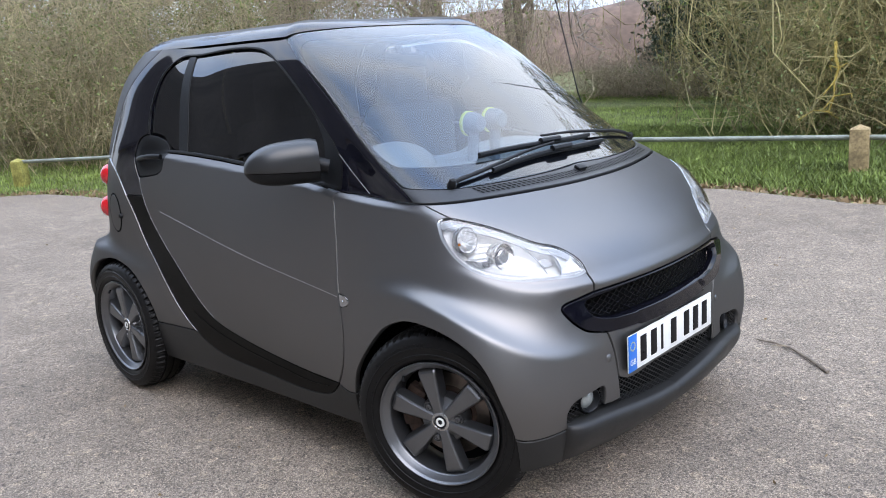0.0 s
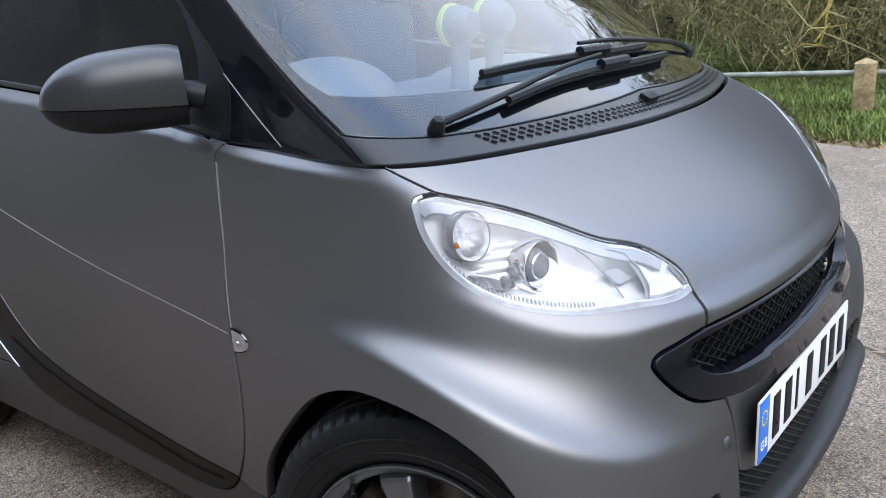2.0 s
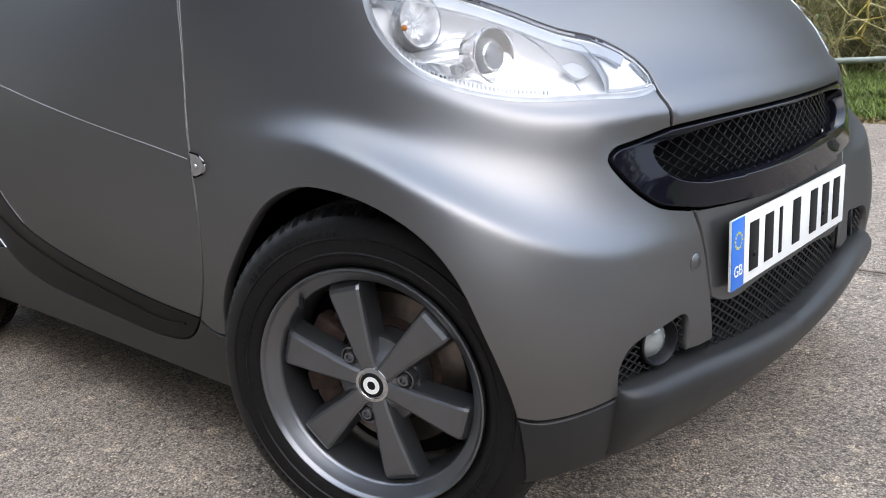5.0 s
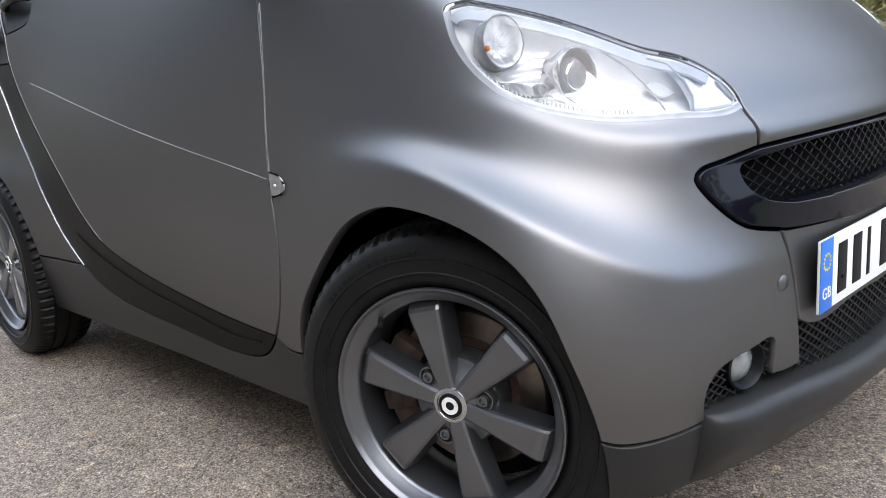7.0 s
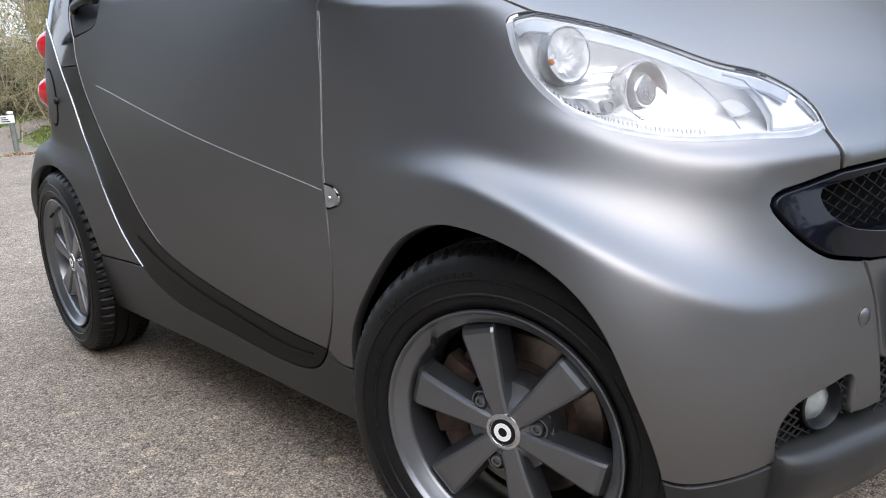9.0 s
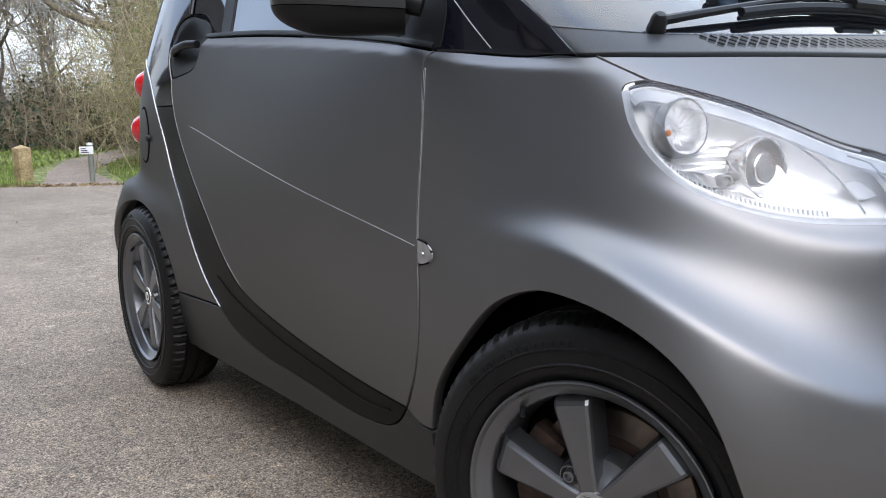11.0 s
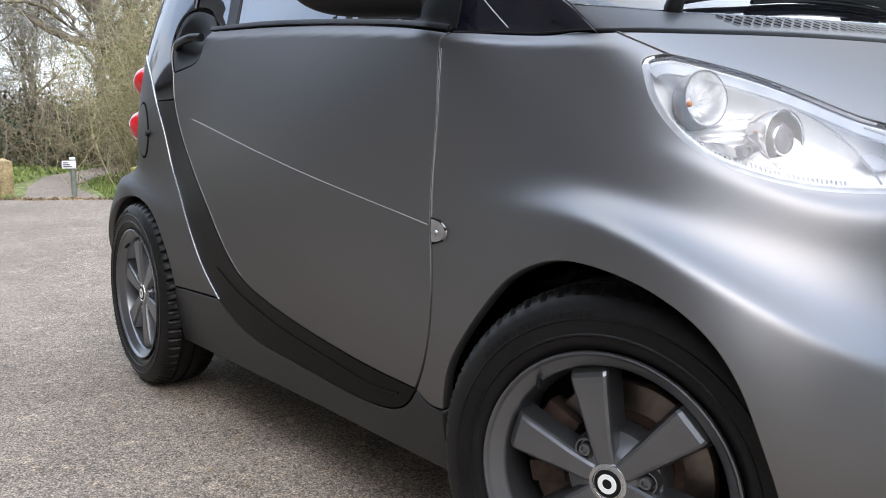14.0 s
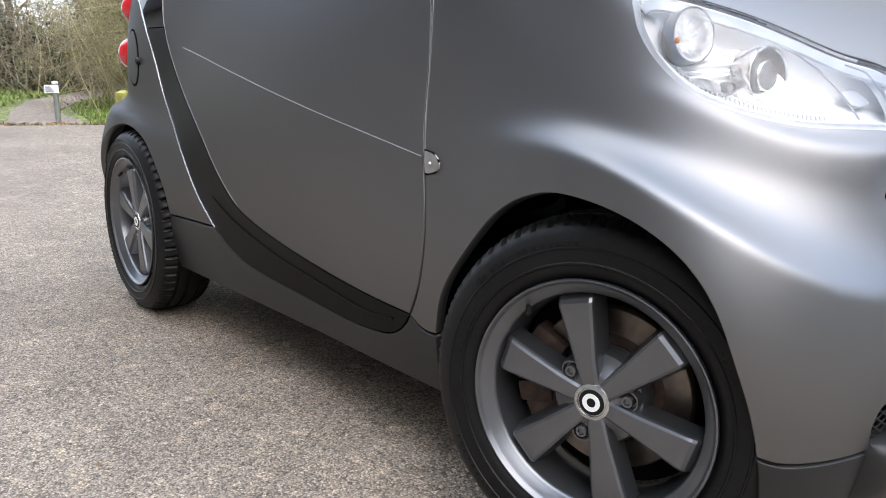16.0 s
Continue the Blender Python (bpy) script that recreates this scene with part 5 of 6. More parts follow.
# ---- ground ----
def ground_material(name, base, specks, scale, bump, stain):
    """Crumbly ground: stones of two sizes with crevice shade painted between them, single pale and dark stones, broad
    stains.
    """
    m = material(name, base, 0.9, stain=stain, stain_scale=0.6, grain=stain * 0.55, grain_scale=5.0)
    nt = m.node_tree
    b = nt.nodes["Principled BSDF"]
    where = nt.nodes["Texture Coordinate"]
    last = b.inputs["Base Color"].links[0].from_socket
    # the stones lie a little unevenly
    shift = nt.nodes.new("ShaderNodeTexNoise")
    shift.inputs["Scale"].default_value = scale * 0.35
    nt.links.new(where.outputs["Object"], shift.inputs["Vector"])
    warp = nt.nodes.new("ShaderNodeVectorMath")
    warp.operation = "MULTIPLY_ADD"
    warp.inputs[1].default_value = (0.6 / scale,) * 3
    nt.links.new(shift.outputs["Color"], warp.inputs[0])
    nt.links.new(where.outputs["Object"], warp.inputs[2])

    def cells(size, channel, stops):
        v = nt.nodes.new("ShaderNodeTexVoronoi")
        v.inputs["Scale"].default_value = size
        nt.links.new(warp.outputs[0], v.inputs["Vector"])
        sep = nt.nodes.new("ShaderNodeSeparateColor")
        nt.links.new(v.outputs["Color"], sep.inputs[0])
        ramp = nt.nodes.new("ShaderNodeValToRGB")
        while len(ramp.color_ramp.elements) < len(stops):
            ramp.color_ramp.elements.new(0.5)
        for e, (at, c) in zip(ramp.color_ramp.elements, stops):
            e.position, e.color = at, (*c, 1)
        nt.links.new(sep.outputs[channel], ramp.inputs["Fac"])
        return v, ramp.outputs["Color"]

    def times(a, c):
        mul = nt.nodes.new("ShaderNodeMix")
        mul.data_type, mul.blend_type = "RGBA", "MULTIPLY"
        mul.inputs["Factor"].default_value = 1.0
        nt.links.new(a, mul.inputs["A"])
        nt.links.new(c, mul.inputs["B"])
        return mul.outputs["Result"]

    fine, colour = cells(scale, 0, specks)
    last = times(last, colour)
    coarse, colour = cells(scale * 0.45, 1, [(0.04, (0.62,) * 3), (0.14, (0.97,) * 3), (0.88, (1.03, 1.02, 1.0)), (0.98, (1.36, 1.33, 1.28))])
    last = times(last, colour)
    rare, colour = cells(scale * 0.16, 2, [(0.955, (1.0,) * 3), (0.975, (1.35, 1.32, 1.25))])
    last = times(last, colour)
    # crevices between the stones, their shade darkened into the base colour
    crack = nt.nodes.new("ShaderNodeMapRange")
    crack.inputs["From Min"].default_value, crack.inputs["From Max"].default_value = 0.30, 0.75
    crack.inputs["To Min"].default_value, crack.inputs["To Max"].default_value = 1.10, 0.55
    nt.links.new(fine.outputs["Distance"], crack.inputs["Value"])
    grey = nt.nodes.new("ShaderNodeCombineColor")
    for k in range(3):
        nt.links.new(crack.outputs[0], grey.inputs[k])
    nt.links.new(times(last, grey.outputs[0]), b.inputs["Base Color"])
    n = nt.nodes.new("ShaderNodeTexNoise")
    n.inputs["Scale"].default_value, n.inputs["Detail"].default_value = scale * 0.3, 4
    nt.links.new(where.outputs["Object"], n.inputs["Vector"])
    low = nt.nodes.new("ShaderNodeMath")
    low.operation = "SUBTRACT"
    nt.links.new(n.outputs["Fac"], low.inputs[0])
    nt.links.new(fine.outputs["Distance"], low.inputs[1])
    u = nt.nodes.new("ShaderNodeBump")
    u.inputs["Strength"].default_value, u.inputs["Distance"].default_value = bump, 0.006
    nt.links.new(low.outputs[0], u.inputs["Height"])
    nt.links.new(u.outputs["Normal"], b.inputs["Normal"])
    return m


ASPHALT = ground_material("worn pale asphalt", (0.308, 0.257, 0.207), [(0.0, (0.36, 0.345, 0.33)), (0.3, (0.80, 0.785, 0.77)), (0.72, (1.05, 1.03, 1.0)), (1.0, (1.55, 1.5, 1.44))], 215, 0.8, 0.2)
TURF = ground_material("spring turf and soil", (0.165, 0.19, 0.07), [(0.0, (0.5, 0.6, 0.4)), (0.6, (1.0, 1.0, 0.9)), (1.0, (1.8, 1.5, 1.2))], 25, 0.8, 0.4)
PATH_DIRT = ground_material("pale trodden path", (0.27, 0.22, 0.18), [(0.0, (0.75, 0.75, 0.75)), (1.0, (1.2, 1.17, 1.13))], 150, 0.4, 0.2)
GRASS = material("grass blades", (0.195, 0.255, 0.065), 0.6, random_tint=0.5, stain=0.3, stain_scale=1.2)
STRAW = material("dry grass and leaf litter", (0.25, 0.175, 0.095), 0.8, random_tint=0.5, stain=0.3, stain_scale=2)
BARK = material("grey-brown bark", (0.19, 0.155, 0.12), 0.9, grain=0.35, grain_scale=30, stain=0.35, stain_scale=3, bump=0.6, bump_scale=60)
TWIG = material("bare brown twigs", (0.34, 0.275, 0.19), 0.85, random_tint=0.35, stain=0.25, stain_scale=1)
TWIG_GREY = material("grey distant twigs", (0.36, 0.33, 0.30), 0.9, random_tint=0.35, stain=0.25, stain_scale=1)
TWIG_STRAW = material("straw-coloured hedge twigs", (0.40, 0.335, 0.20), 0.85, random_tint=0.45, stain=0.3, stain_scale=0.8)
TWIG_GREEN = material("green-barked shrub twigs", (0.40, 0.345, 0.165), 0.85, random_tint=0.4, stain=0.3, stain_scale=1)
LICHEN = material("yellow lichen on branch", (0.36, 0.27, 0.06), 0.9, stain=0.4, stain_scale=20, bump=0.3, bump_scale=120)
LEAF = material("small spring leaves", (0.165, 0.205, 0.06), 0.55, random_tint=0.5, stain=0.3, stain_scale=1)
EVERGREEN = material("dark evergreen leaves", (0.042, 0.068, 0.03), 0.5, random_tint=0.5, stain=0.3, stain_scale=1)
POST_WOOD = material("weathered post timber", (0.33, 0.245, 0.125), 0.85, grain=0.3, grain_scale=40, stain=0.4, stain_scale=7, bump=0.4, bump_scale=150)
POST_MOSS = material("mossy post timber", (0.28, 0.26, 0.07), 0.9, grain=0.3, grain_scale=40, stain=0.45, stain_scale=9, bump=0.4, bump_scale=150)
GALV = material("galvanised rail", (0.23, 0.245, 0.21), 0.6, 0.4, grain=0.15, grain_scale=60, stain=0.25, stain_scale=6)
SIGN_WHITE = material("white sign board", (0.8, 0.8, 0.8), 0.5, stain=0.1)
BRICK_RED = material("red-brown earth bank", (0.125, 0.082, 0.060), 0.95, grain=0.3, grain_scale=3, stain=0.35, stain_scale=0.5, bump=0.4, bump_scale=10)

EDGE = [(60, -2), (22, 2.2), (8, 3.9), (3, 4.25), (-0.2, 4.5), (-1.82, 4.73), (-3.6, 4.3), (-5.8, 3.1), (-8.2, 1.85), (-9.6, 1.40), (-10.05, 0.75), (-10.75, -0.16), (-11.9, -2.0), (-13.2, -3.4), (-18, -5.2), (-30, -8), (-60, -14)]
rng = np.random.default_rng(7)


def sheet(name, poly, z, mat, label, drop=0.0):
    bm = bmesh.new()
    top = [bm.verts.new((x, y, z)) for x, y in poly]
    bm.faces.new(top)
    if drop:
        low = [bm.verts.new((x, y, z - drop)) for x, y in poly]
        for i in range(len(poly)):
            j = (i + 1) % len(poly)
            bm.faces.new((top[i], top[j], low[j], low[i]))
    bmesh.ops.triangulate(bm, faces=bm.faces[:])
    ob = part(name, bm, mat, None, label, smooth=False)
    return tagged(ob, category=name.replace("_", " "), kind="structure")


n_grid = 70
gx = np.sign(np.linspace(-1, 1, n_grid)) * np.abs(np.linspace(-1, 1, n_grid)) ** 3 * 900
gv, gf = [], []
for a in gx:
    for b in gx:
        far = max(0.0, math.hypot(a, b) - 60)
        gv.append((a, b, -0.02 + 0.03 * far * (0.5 + 0.5 * noise.noise(Vector((a, b, 0)) * 0.008))))
for i in range(n_grid - 1):
    for j in range(n_grid - 1):
        k = i * n_grid + j
        gf.append((k, k + n_grid, k + n_grid + 1, k + 1))
tagged(new("ground", mesh_of("ground", gv, gf, TURF)), "rough green turf with bare soil", "ground", kind="structure")

edge = smooth_line(EDGE, 0.12)
edge = edge + rng.normal(0, 0.022, edge.shape) + 0.05 * np.stack([np.sin(edge[:, 0] * 2.1), np.cos(edge[:, 1] * 1.7 + edge[:, 0])], -1)
park = [tuple(p) for p in edge] + [(-60, -60), (60, -60)]
sheet("road", park, 0.0, ASPHALT, "worn pale grey asphalt car park", 0.06)
sheet("path", [(-9.9, 0.1), (-11.2, 0.55), (-13.4, 1.0), (-16.6, 1.9), (-22, 4.6), (-30, 9), (-30, 10.2), (-21.5, 5.6), (-16.1, 2.75), (-13.0, 1.55), (-11.0, 1.35), (-9.7, 1.25)], -0.006, PATH_DIRT, "pale trodden footpath over the grass")


def strands(name, roots, tips, mat, radius=0.004, bend=0.15, sides=3, segs=3, parent=None, seed=1, taper=0.3, curl=0.0):
    """Many thin bent stems in one mesh; curl makes them wind."""
    r = np.random.default_rng(seed)
    roots, tips = np.asarray(roots, float), np.asarray(tips, float)
    n = len(roots)
    d = tips - roots
    length = np.linalg.norm(d, axis=1, keepdims=True)
    bow = r.normal(0, 1, (n, 3)) * length * bend
    u = np.cross(d, r.normal(0, 1, (n, 3)))
    u /= np.maximum(np.linalg.norm(u, axis=1, keepdims=True), 1e-9)
    w = np.cross(d / np.maximum(length, 1e-9), u)
    rad = np.broadcast_to(np.asarray(radius, float), (n,))[:, None]
    sway, phase = r.normal(0, 1, (n, 3)) * length * curl, r.uniform(0, 6.3, (n, 1))
    rows = []
    for k in range(segs + 1):
        q = k / segs
        p = roots + d * q + bow * (4 * q * (1 - q)) * 0.5 + sway * (np.sin(8.5 * q + phase) - np.sin(phase))
        rr = rad * (1 - (1 - taper) * q)
        for s in range(sides):
            a = 2 * math.pi * s / sides
            rows.append(p + rr * (math.cos(a) * u + math.sin(a) * w))
    verts = np.stack(rows, 1).reshape(-1, 3)
    per = (segs + 1) * sides
    faces = []
    base = np.arange(n) * per
    quad = []
    for k in range(segs):
        for s in range(sides):
            a, b = k * sides + s, k * sides + (s + 1) % sides
            quad.append((a, b, b + sides, a + sides))
    faces = (base[:, None, None] + np.array(quad)[None]).reshape(-1, 4)
    return fast_mesh(name, verts, faces, mat, parent)


def fast_mesh(name, verts, faces, mat, parent=None, smooth=False):
    me = bpy.data.meshes.new(name)
    k = faces.shape[1]
    me.vertices.add(len(verts))
    me.vertices.foreach_set("co", np.ascontiguousarray(verts, np.float32).ravel())
    me.loops.add(faces.size)
    me.loops.foreach_set("vertex_index", np.ascontiguousarray(faces, np.int32).ravel())
    me.polygons.add(len(faces))
    me.polygons.foreach_set("loop_start", np.arange(0, faces.size, k, dtype=np.int32))
    me.polygons.foreach_set("loop_total", np.full(len(faces), k, np.int32))
    me.update(calc_edges=True)
    me.validate()
    me.materials.append(mat)
    ob = new(name, me)
    ob.parent = parent
    return ob


def leaves(name, places, size, mat, parent=None, seed=2, long=1.6):
    """Many small bent leaves in one mesh."""
    r = np.random.default_rng(seed)
    n = len(places)
    a = r.normal(0, 1, (n, 3))
    a /= np.linalg.norm(a, axis=1, keepdims=True)
    b = np.cross(a, r.normal(0, 1, (n, 3)))
    b /= np.linalg.norm(b, axis=1, keepdims=True)
    c = np.cross(a, b)
    s = (size * r.uniform(0.6, 1.3, n))[:, None]
    p = np.asarray(places)
    verts = np.stack([p - a * s * long / 2, p + b * s * 0.5 + c * s * 0.12, p + a * s * long / 2, p - b * s * 0.5 + c * s * 0.12], 1).reshape(-1, 3)
    faces = np.arange(n * 4).reshape(n, 4)
    return fast_mesh(name, verts, faces, mat, parent)


def blades(name, xy, height, mat, seed=3, width=0.006, lean=0.35, z0=-0.02):
    """Grass: single bent blades."""
    r = np.random.default_rng(seed)
    n = len(xy)
    h = height * r.uniform(0.45, 1.25, n)
    a = r.uniform(0, 2 * math.pi, n)
    lx, ly = np.cos(a) * h * lean * r.uniform(0.2, 1.5, n), np.sin(a) * h * lean * r.uniform(0.2, 1.5, n)
    px, py = -np.sin(a) * width, np.cos(a) * width
    x, y = xy[:, 0], xy[:, 1]
    z = np.full(n, z0)
    verts = np.stack([np.stack([x - px, y - py, z], -1), np.stack([x + px, y + py, z], -1), np.stack([x + lx * 0.4 + px * 0.7, y + ly * 0.4 + py * 0.7, z + h * 0.6], -1), np.stack([x + lx, y + ly, z + h], -1), np.stack([x + lx * 0.4 - px * 0.7, y + ly * 0.4 - py * 0.7, z + h * 0.6], -1)], 1).reshape(-1, 3)
    faces = np.arange(n * 5).reshape(n, 5)
    return fast_mesh(name, verts, faces, mat)


def beyond_edge(n, lo, hi, near=0.0, reach=None, seed=4):
    """Places on the turf side of the asphalt's edge, in a box."""
    r = np.random.default_rng(seed)
    q = np.stack([r.uniform(lo[0], hi[0], n), r.uniform(lo[1], hi[1], n)], -1)
    q = q[~inside(np.array(park), q)]
    if reach is not None:
        e = edge[:: 2]
        d = np.concatenate([np.hypot(q[k : k + 2000, None, 0] - e[None, :, 0], q[k : k + 2000, None, 1] - e[None, :, 1]).min(1) for k in range(0, len(q), 2000)])
        q = q[(d > near) & (d < reach)]
    return q


def not_path(q):
    line = smooth_line([(-9.8, .7), (-11.1, .95), (-13.2, 1.28), (-16.3, 2.3), (-21.7, 5.1), (-30, 9.6)], 0.2)
    d = np.concatenate([np.hypot(q[k : k + 2000, None, 0] - line[None, :, 0], q[k : k + 2000, None, 1] - line[None, :, 1]).min(1) for k in range(0, len(q), 2000)])
    return q[d > 0.55]


tagged(blades("grass", beyond_edge(105000, (-5.5, 4.2), (4.5, 9.5), 0.16, 30, seed=11), 0.085, GRASS, 11, 0.006, 0.6), "long green spring grass", "grass", kind="stuff")
tagged(blades("grass", beyond_edge(60000, (-14, 7.0), (4, 19), seed=12), 0.065, GRASS, 12, 0.012), "green grass under the trees", "grass", kind="stuff")
tagged(blades("grass", not_path(beyond_edge(34000, (-16, -1.5), (-8, 4.5), seed=13)), 0.055, GRASS, 13, 0.007), "green verge grass round the posts", "grass", kind="stuff")
tagged(blades("grass", not_path(beyond_edge(22000, (-40, -6), (-15, 12), seed=14)), 0.07, GRASS, 14, 0.03), "green grass beyond the footpath", "grass", kind="stuff")
litter = beyond_edge(90000, (-12, -1), (5, 6), -1, 0.28, 15)
tagged(leaves("leaf_litter", np.c_[litter, np.full(len(litter), 0.004)][:24000], 0.03, STRAW, seed=16, long=2.2), "dry leaf litter along the asphalt's edge", "leaf litter", kind="stuff")


# ---- posts, rail, sign ----
def post(x, y, h, w, mat, turn, label):
    t = thing("post", label, "post", (x, y, -0.02), "timber posts along the verge")
    bm = bmesh.new()
    own = box(-w / 2, w / 2, -w / 2, w / 2, 0, h - 0.03, 0.006)
    join(bm, own)
    part("shaft", bm, mat, t).matrix_basis = pose(0, 0, 0, 0, 0, turn)
    bm = bmesh.new()
    bmesh.ops.create_cone(bm, cap_ends=True, segments=4, radius1=w / 2 * 1.414, radius2=0.006, depth=0.04, matrix=Matrix.Translation((0, 0, h - 0.011)) @ Matrix.Rotation(math.pi / 4, 4, "Z"))
    part("top", bm, mat, t, smooth=False).matrix_basis = pose(0, 0, 0, 0, 0, turn)
    return t


RAIL = [(-10.6, 1.9), (-7.4, 4.05), (-4.1, 5.32), (-0.88, 6.0), (2.4, 6.55), (5.8, 6.9)]
post(-0.88, 6.0, 0.47, 0.165, POST_WOOD, 12, "weathered square timber post with pyramid top in grass")
for x, y in RAIL[1:3] + RAIL[4:]:
    post(x, y, 0.47, 0.16, POST_WOOD, 20, "weathered square timber post with pyramid top in grass")
post(-10.62, 1.88, 0.40, 0.16, POST_MOSS, 35, "mossy yellow-green timber post at the rail's end")
post(-11.35, 0.34, 0.50, 0.17, POST_WOOD, 20, "weathered timber post beside the footpath")
for (x0, y0), (x1, y1) in zip(RAIL, RAIL[1:]):
    bm = tube([(x0, y0, 0.338), ((x0 + x1) / 2, (y0 + y1) / 2, 0.333), (x1, y1, 0.338)], 0.026, 12)
    tagged(part("rail", bm, GALV), "dull galvanised tube rail between timber posts", "rail", "verge rails")

t = thing("signpost", "thin grey post with a small white sign board beside the footpath", "signpost", (-10.78, 1.07, -0.01))
part("shaft", tube([(0, 0, 0), (0, 0, 0.50)], 0.035, 10), GALV, t)
part("cap", lathe([(0.0, 0.52), (0.036, 0.515), (0.04, 0.49), (0.036, 0.485)], 12, "z"), SIGN_WHITE, t)
board = part("sign_board", box(-0.012, 0.012, -0.14, 0.03, 0.37, 0.47, 0.003), SIGN_WHITE, t, "white board")
board.matrix_basis = pose(0.045, 0, 0, 0, 0, -15)
bars = bmesh.new()
for k, (a, b) in enumerate(((0.39, 0.40), (0.415, 0.425), (0.44, 0.45))):
    box(0.0585, 0.0600, -0.11, -0.01 - 0.02 * k, a, b, 0, bars)
part("lettering", bars, INK, t).matrix_basis = pose(0, 0, 0, 0, 0, -15)

t = thing("fallen_twig", "dry bent twig lying on the asphalt", "twig", (0.3, 1.3, 0))

# ---- mirrors ----
def mirror_shell(side, upper, mat, name, parent):
    """The mirror head, upper shell or lower half, split along a level seam."""
    inner, outer = Vector((-0.482, -0.684, 0)), Vector((-0.602, -0.886, 0))
    ax = outer - inner
    front = Vector((-ax.y, ax.x, 0)).normalized()
    seam, slack = 1.046, 0.0 if upper else 0.0025
    bm = bmesh.new()
    rings = []
    for q in 1 - (1 - np.linspace(0, 1, 24)) ** 1.6:
        end = math.sqrt(max(0.0, 1 - max(0.0, (q - 0.45) / 0.55) ** 2.4)) if q < 1 else 0.05
        start = 1 - 0.06 * max(0.0, 1 - q / 0.12) ** 2
        zt = 1.062 + (0.086 - 0.016 * max(0.0, q - 0.25)) * end * start
        zl, d = 1.062 - 0.056 * end, 0.066 * end * start
        zm = (zt + zl) / 2
        ring = []
        for j in range(36):
            a = 2 * math.pi * j / 36
            c, n = math.cos(a), math.sin(a)
            z = zm + (zt - zl) / 2 * abs(n) ** 0.82 * (1 if n > 0 else -1)
            out = d * abs(c) ** 0.82 if c > 0 else -0.45 * d * abs(c) ** 0.5
            cutoff = min(max(seam + 0.012 * q, zl + 0.002), zt - 0.002)
            z = max(z, cutoff) if upper else min(z, cutoff - 0.0015)
            k = inner + ax * q + front * (out * (1 - min(0.5, slack / max(d, 0.005))))
            ring.append(bm.verts.new((k.x, k.y * side, z)))
        rings.append(ring)
    for a, b in zip(rings, rings[1:]):
        for i in range(36):
            bm.faces.new((a[i], a[(i + 1) % 36], b[(i + 1) % 36], b[i]))
    for r in (rings[0], rings[-1]):
        bm.faces.new(r)
    bmesh.ops.remove_doubles(bm, verts=bm.verts[:], dist=1e-4)
    return in_car(part(name, bm, mat, parent))


MIRROR_SKIN = material("satin graphite mirror shell", (0.020, 0.021, 0.022), 0.32, 0.0, specular=0.6, grain=0.05, grain_scale=500, stain=0.1, stain_scale=8)
for side in (1, -1):
    shell = mirror_shell(side, True, MIRROR_SKIN, "door_mirror", car)
    tagged(shell, "satin graphite door mirror")
    tagged(mirror_shell(side, False, PLASTIC, "mirror_underside", shell), "black plastic underside")
    bm = tube([(-0.44, -0.672 * side, 1.055), (-0.455, -0.690 * side, 1.062), (-0.485, -0.712 * side, 1.066)], 0.022, 14, taper=0.024)
    in_car(part("mirror_arm", bm, PLASTIC, shell))

# ---- number plate ----
plate = in_car(part("number_plate", box(0.399, 0.404, -0.274, 0.270, 0.3955, 0.5125, 0.0015), WHITE, car, "white number plate"))
in_car(part("plate_band", box(0.4037, 0.4048, -0.2738, -0.226, 0.3957, 0.5123, 0.0004), BLUE, plate, "blue country band"))
bm = bmesh.new()
for k in range(12):
    a = 2 * math.pi * k / 12
    box(0.4047, 0.4056, -0.2499 + 0.013 * math.cos(a) - 0.0018, -0.2499 + 0.013 * math.cos(a) + 0.0018, 0.476 + 0.013 * math.sin(a) - 0.0018, 0.476 + 0.013 * math.sin(a) + 0.0018, 0, bm)
in_car(part("star_ring", bm, YELLOW_STARS, plate, "ring of small yellow stars"))
text = bpy.data.curves.new("letters", "FONT")
text.body, text.size, text.align_x, text.extrude = "GB", 0.026, "CENTER", 0.0004
holder = new("letters", text)
bpy.context.view_layer.update()
letters = bpy.data.meshes.new_from_object(holder.evaluated_get(bpy.context.evaluated_depsgraph_get()))
bpy.data.objects.remove(holder)
letters.materials.append(WHITE)
gb = new("country_letters", letters)
gb.parent = plate
gb.matrix_basis = Matrix.Translation((0.4055, -0.2499, 0.417)) @ Matrix(((0, 0, 1, 0), (1, 0, 0, 0), (0, 1, 0, 0), (0, 0, 0, 1)))
for k in range(7):
    y = -0.205 + k * 0.0635 + (0.024 if k > 3 else 0)
    w = 0.013 if k == 2 else 0.036
    in_car(part("character_bar", box(0.4042, 0.4055, y, y + w, 0.4125, 0.4955, 0.0003), INK, plate))
for y, z in ((-0.187, 0.440), (0.143, 0.440)):
    bm = lathe([(0.0, 0.0035), (0.004, 0.003), (0.0055, 0.0)], 12, "x")
    bm.transform(Matrix.Translation((0.4052, y, z)))
    in_car(part("plate_screw", bm, INK, plate))

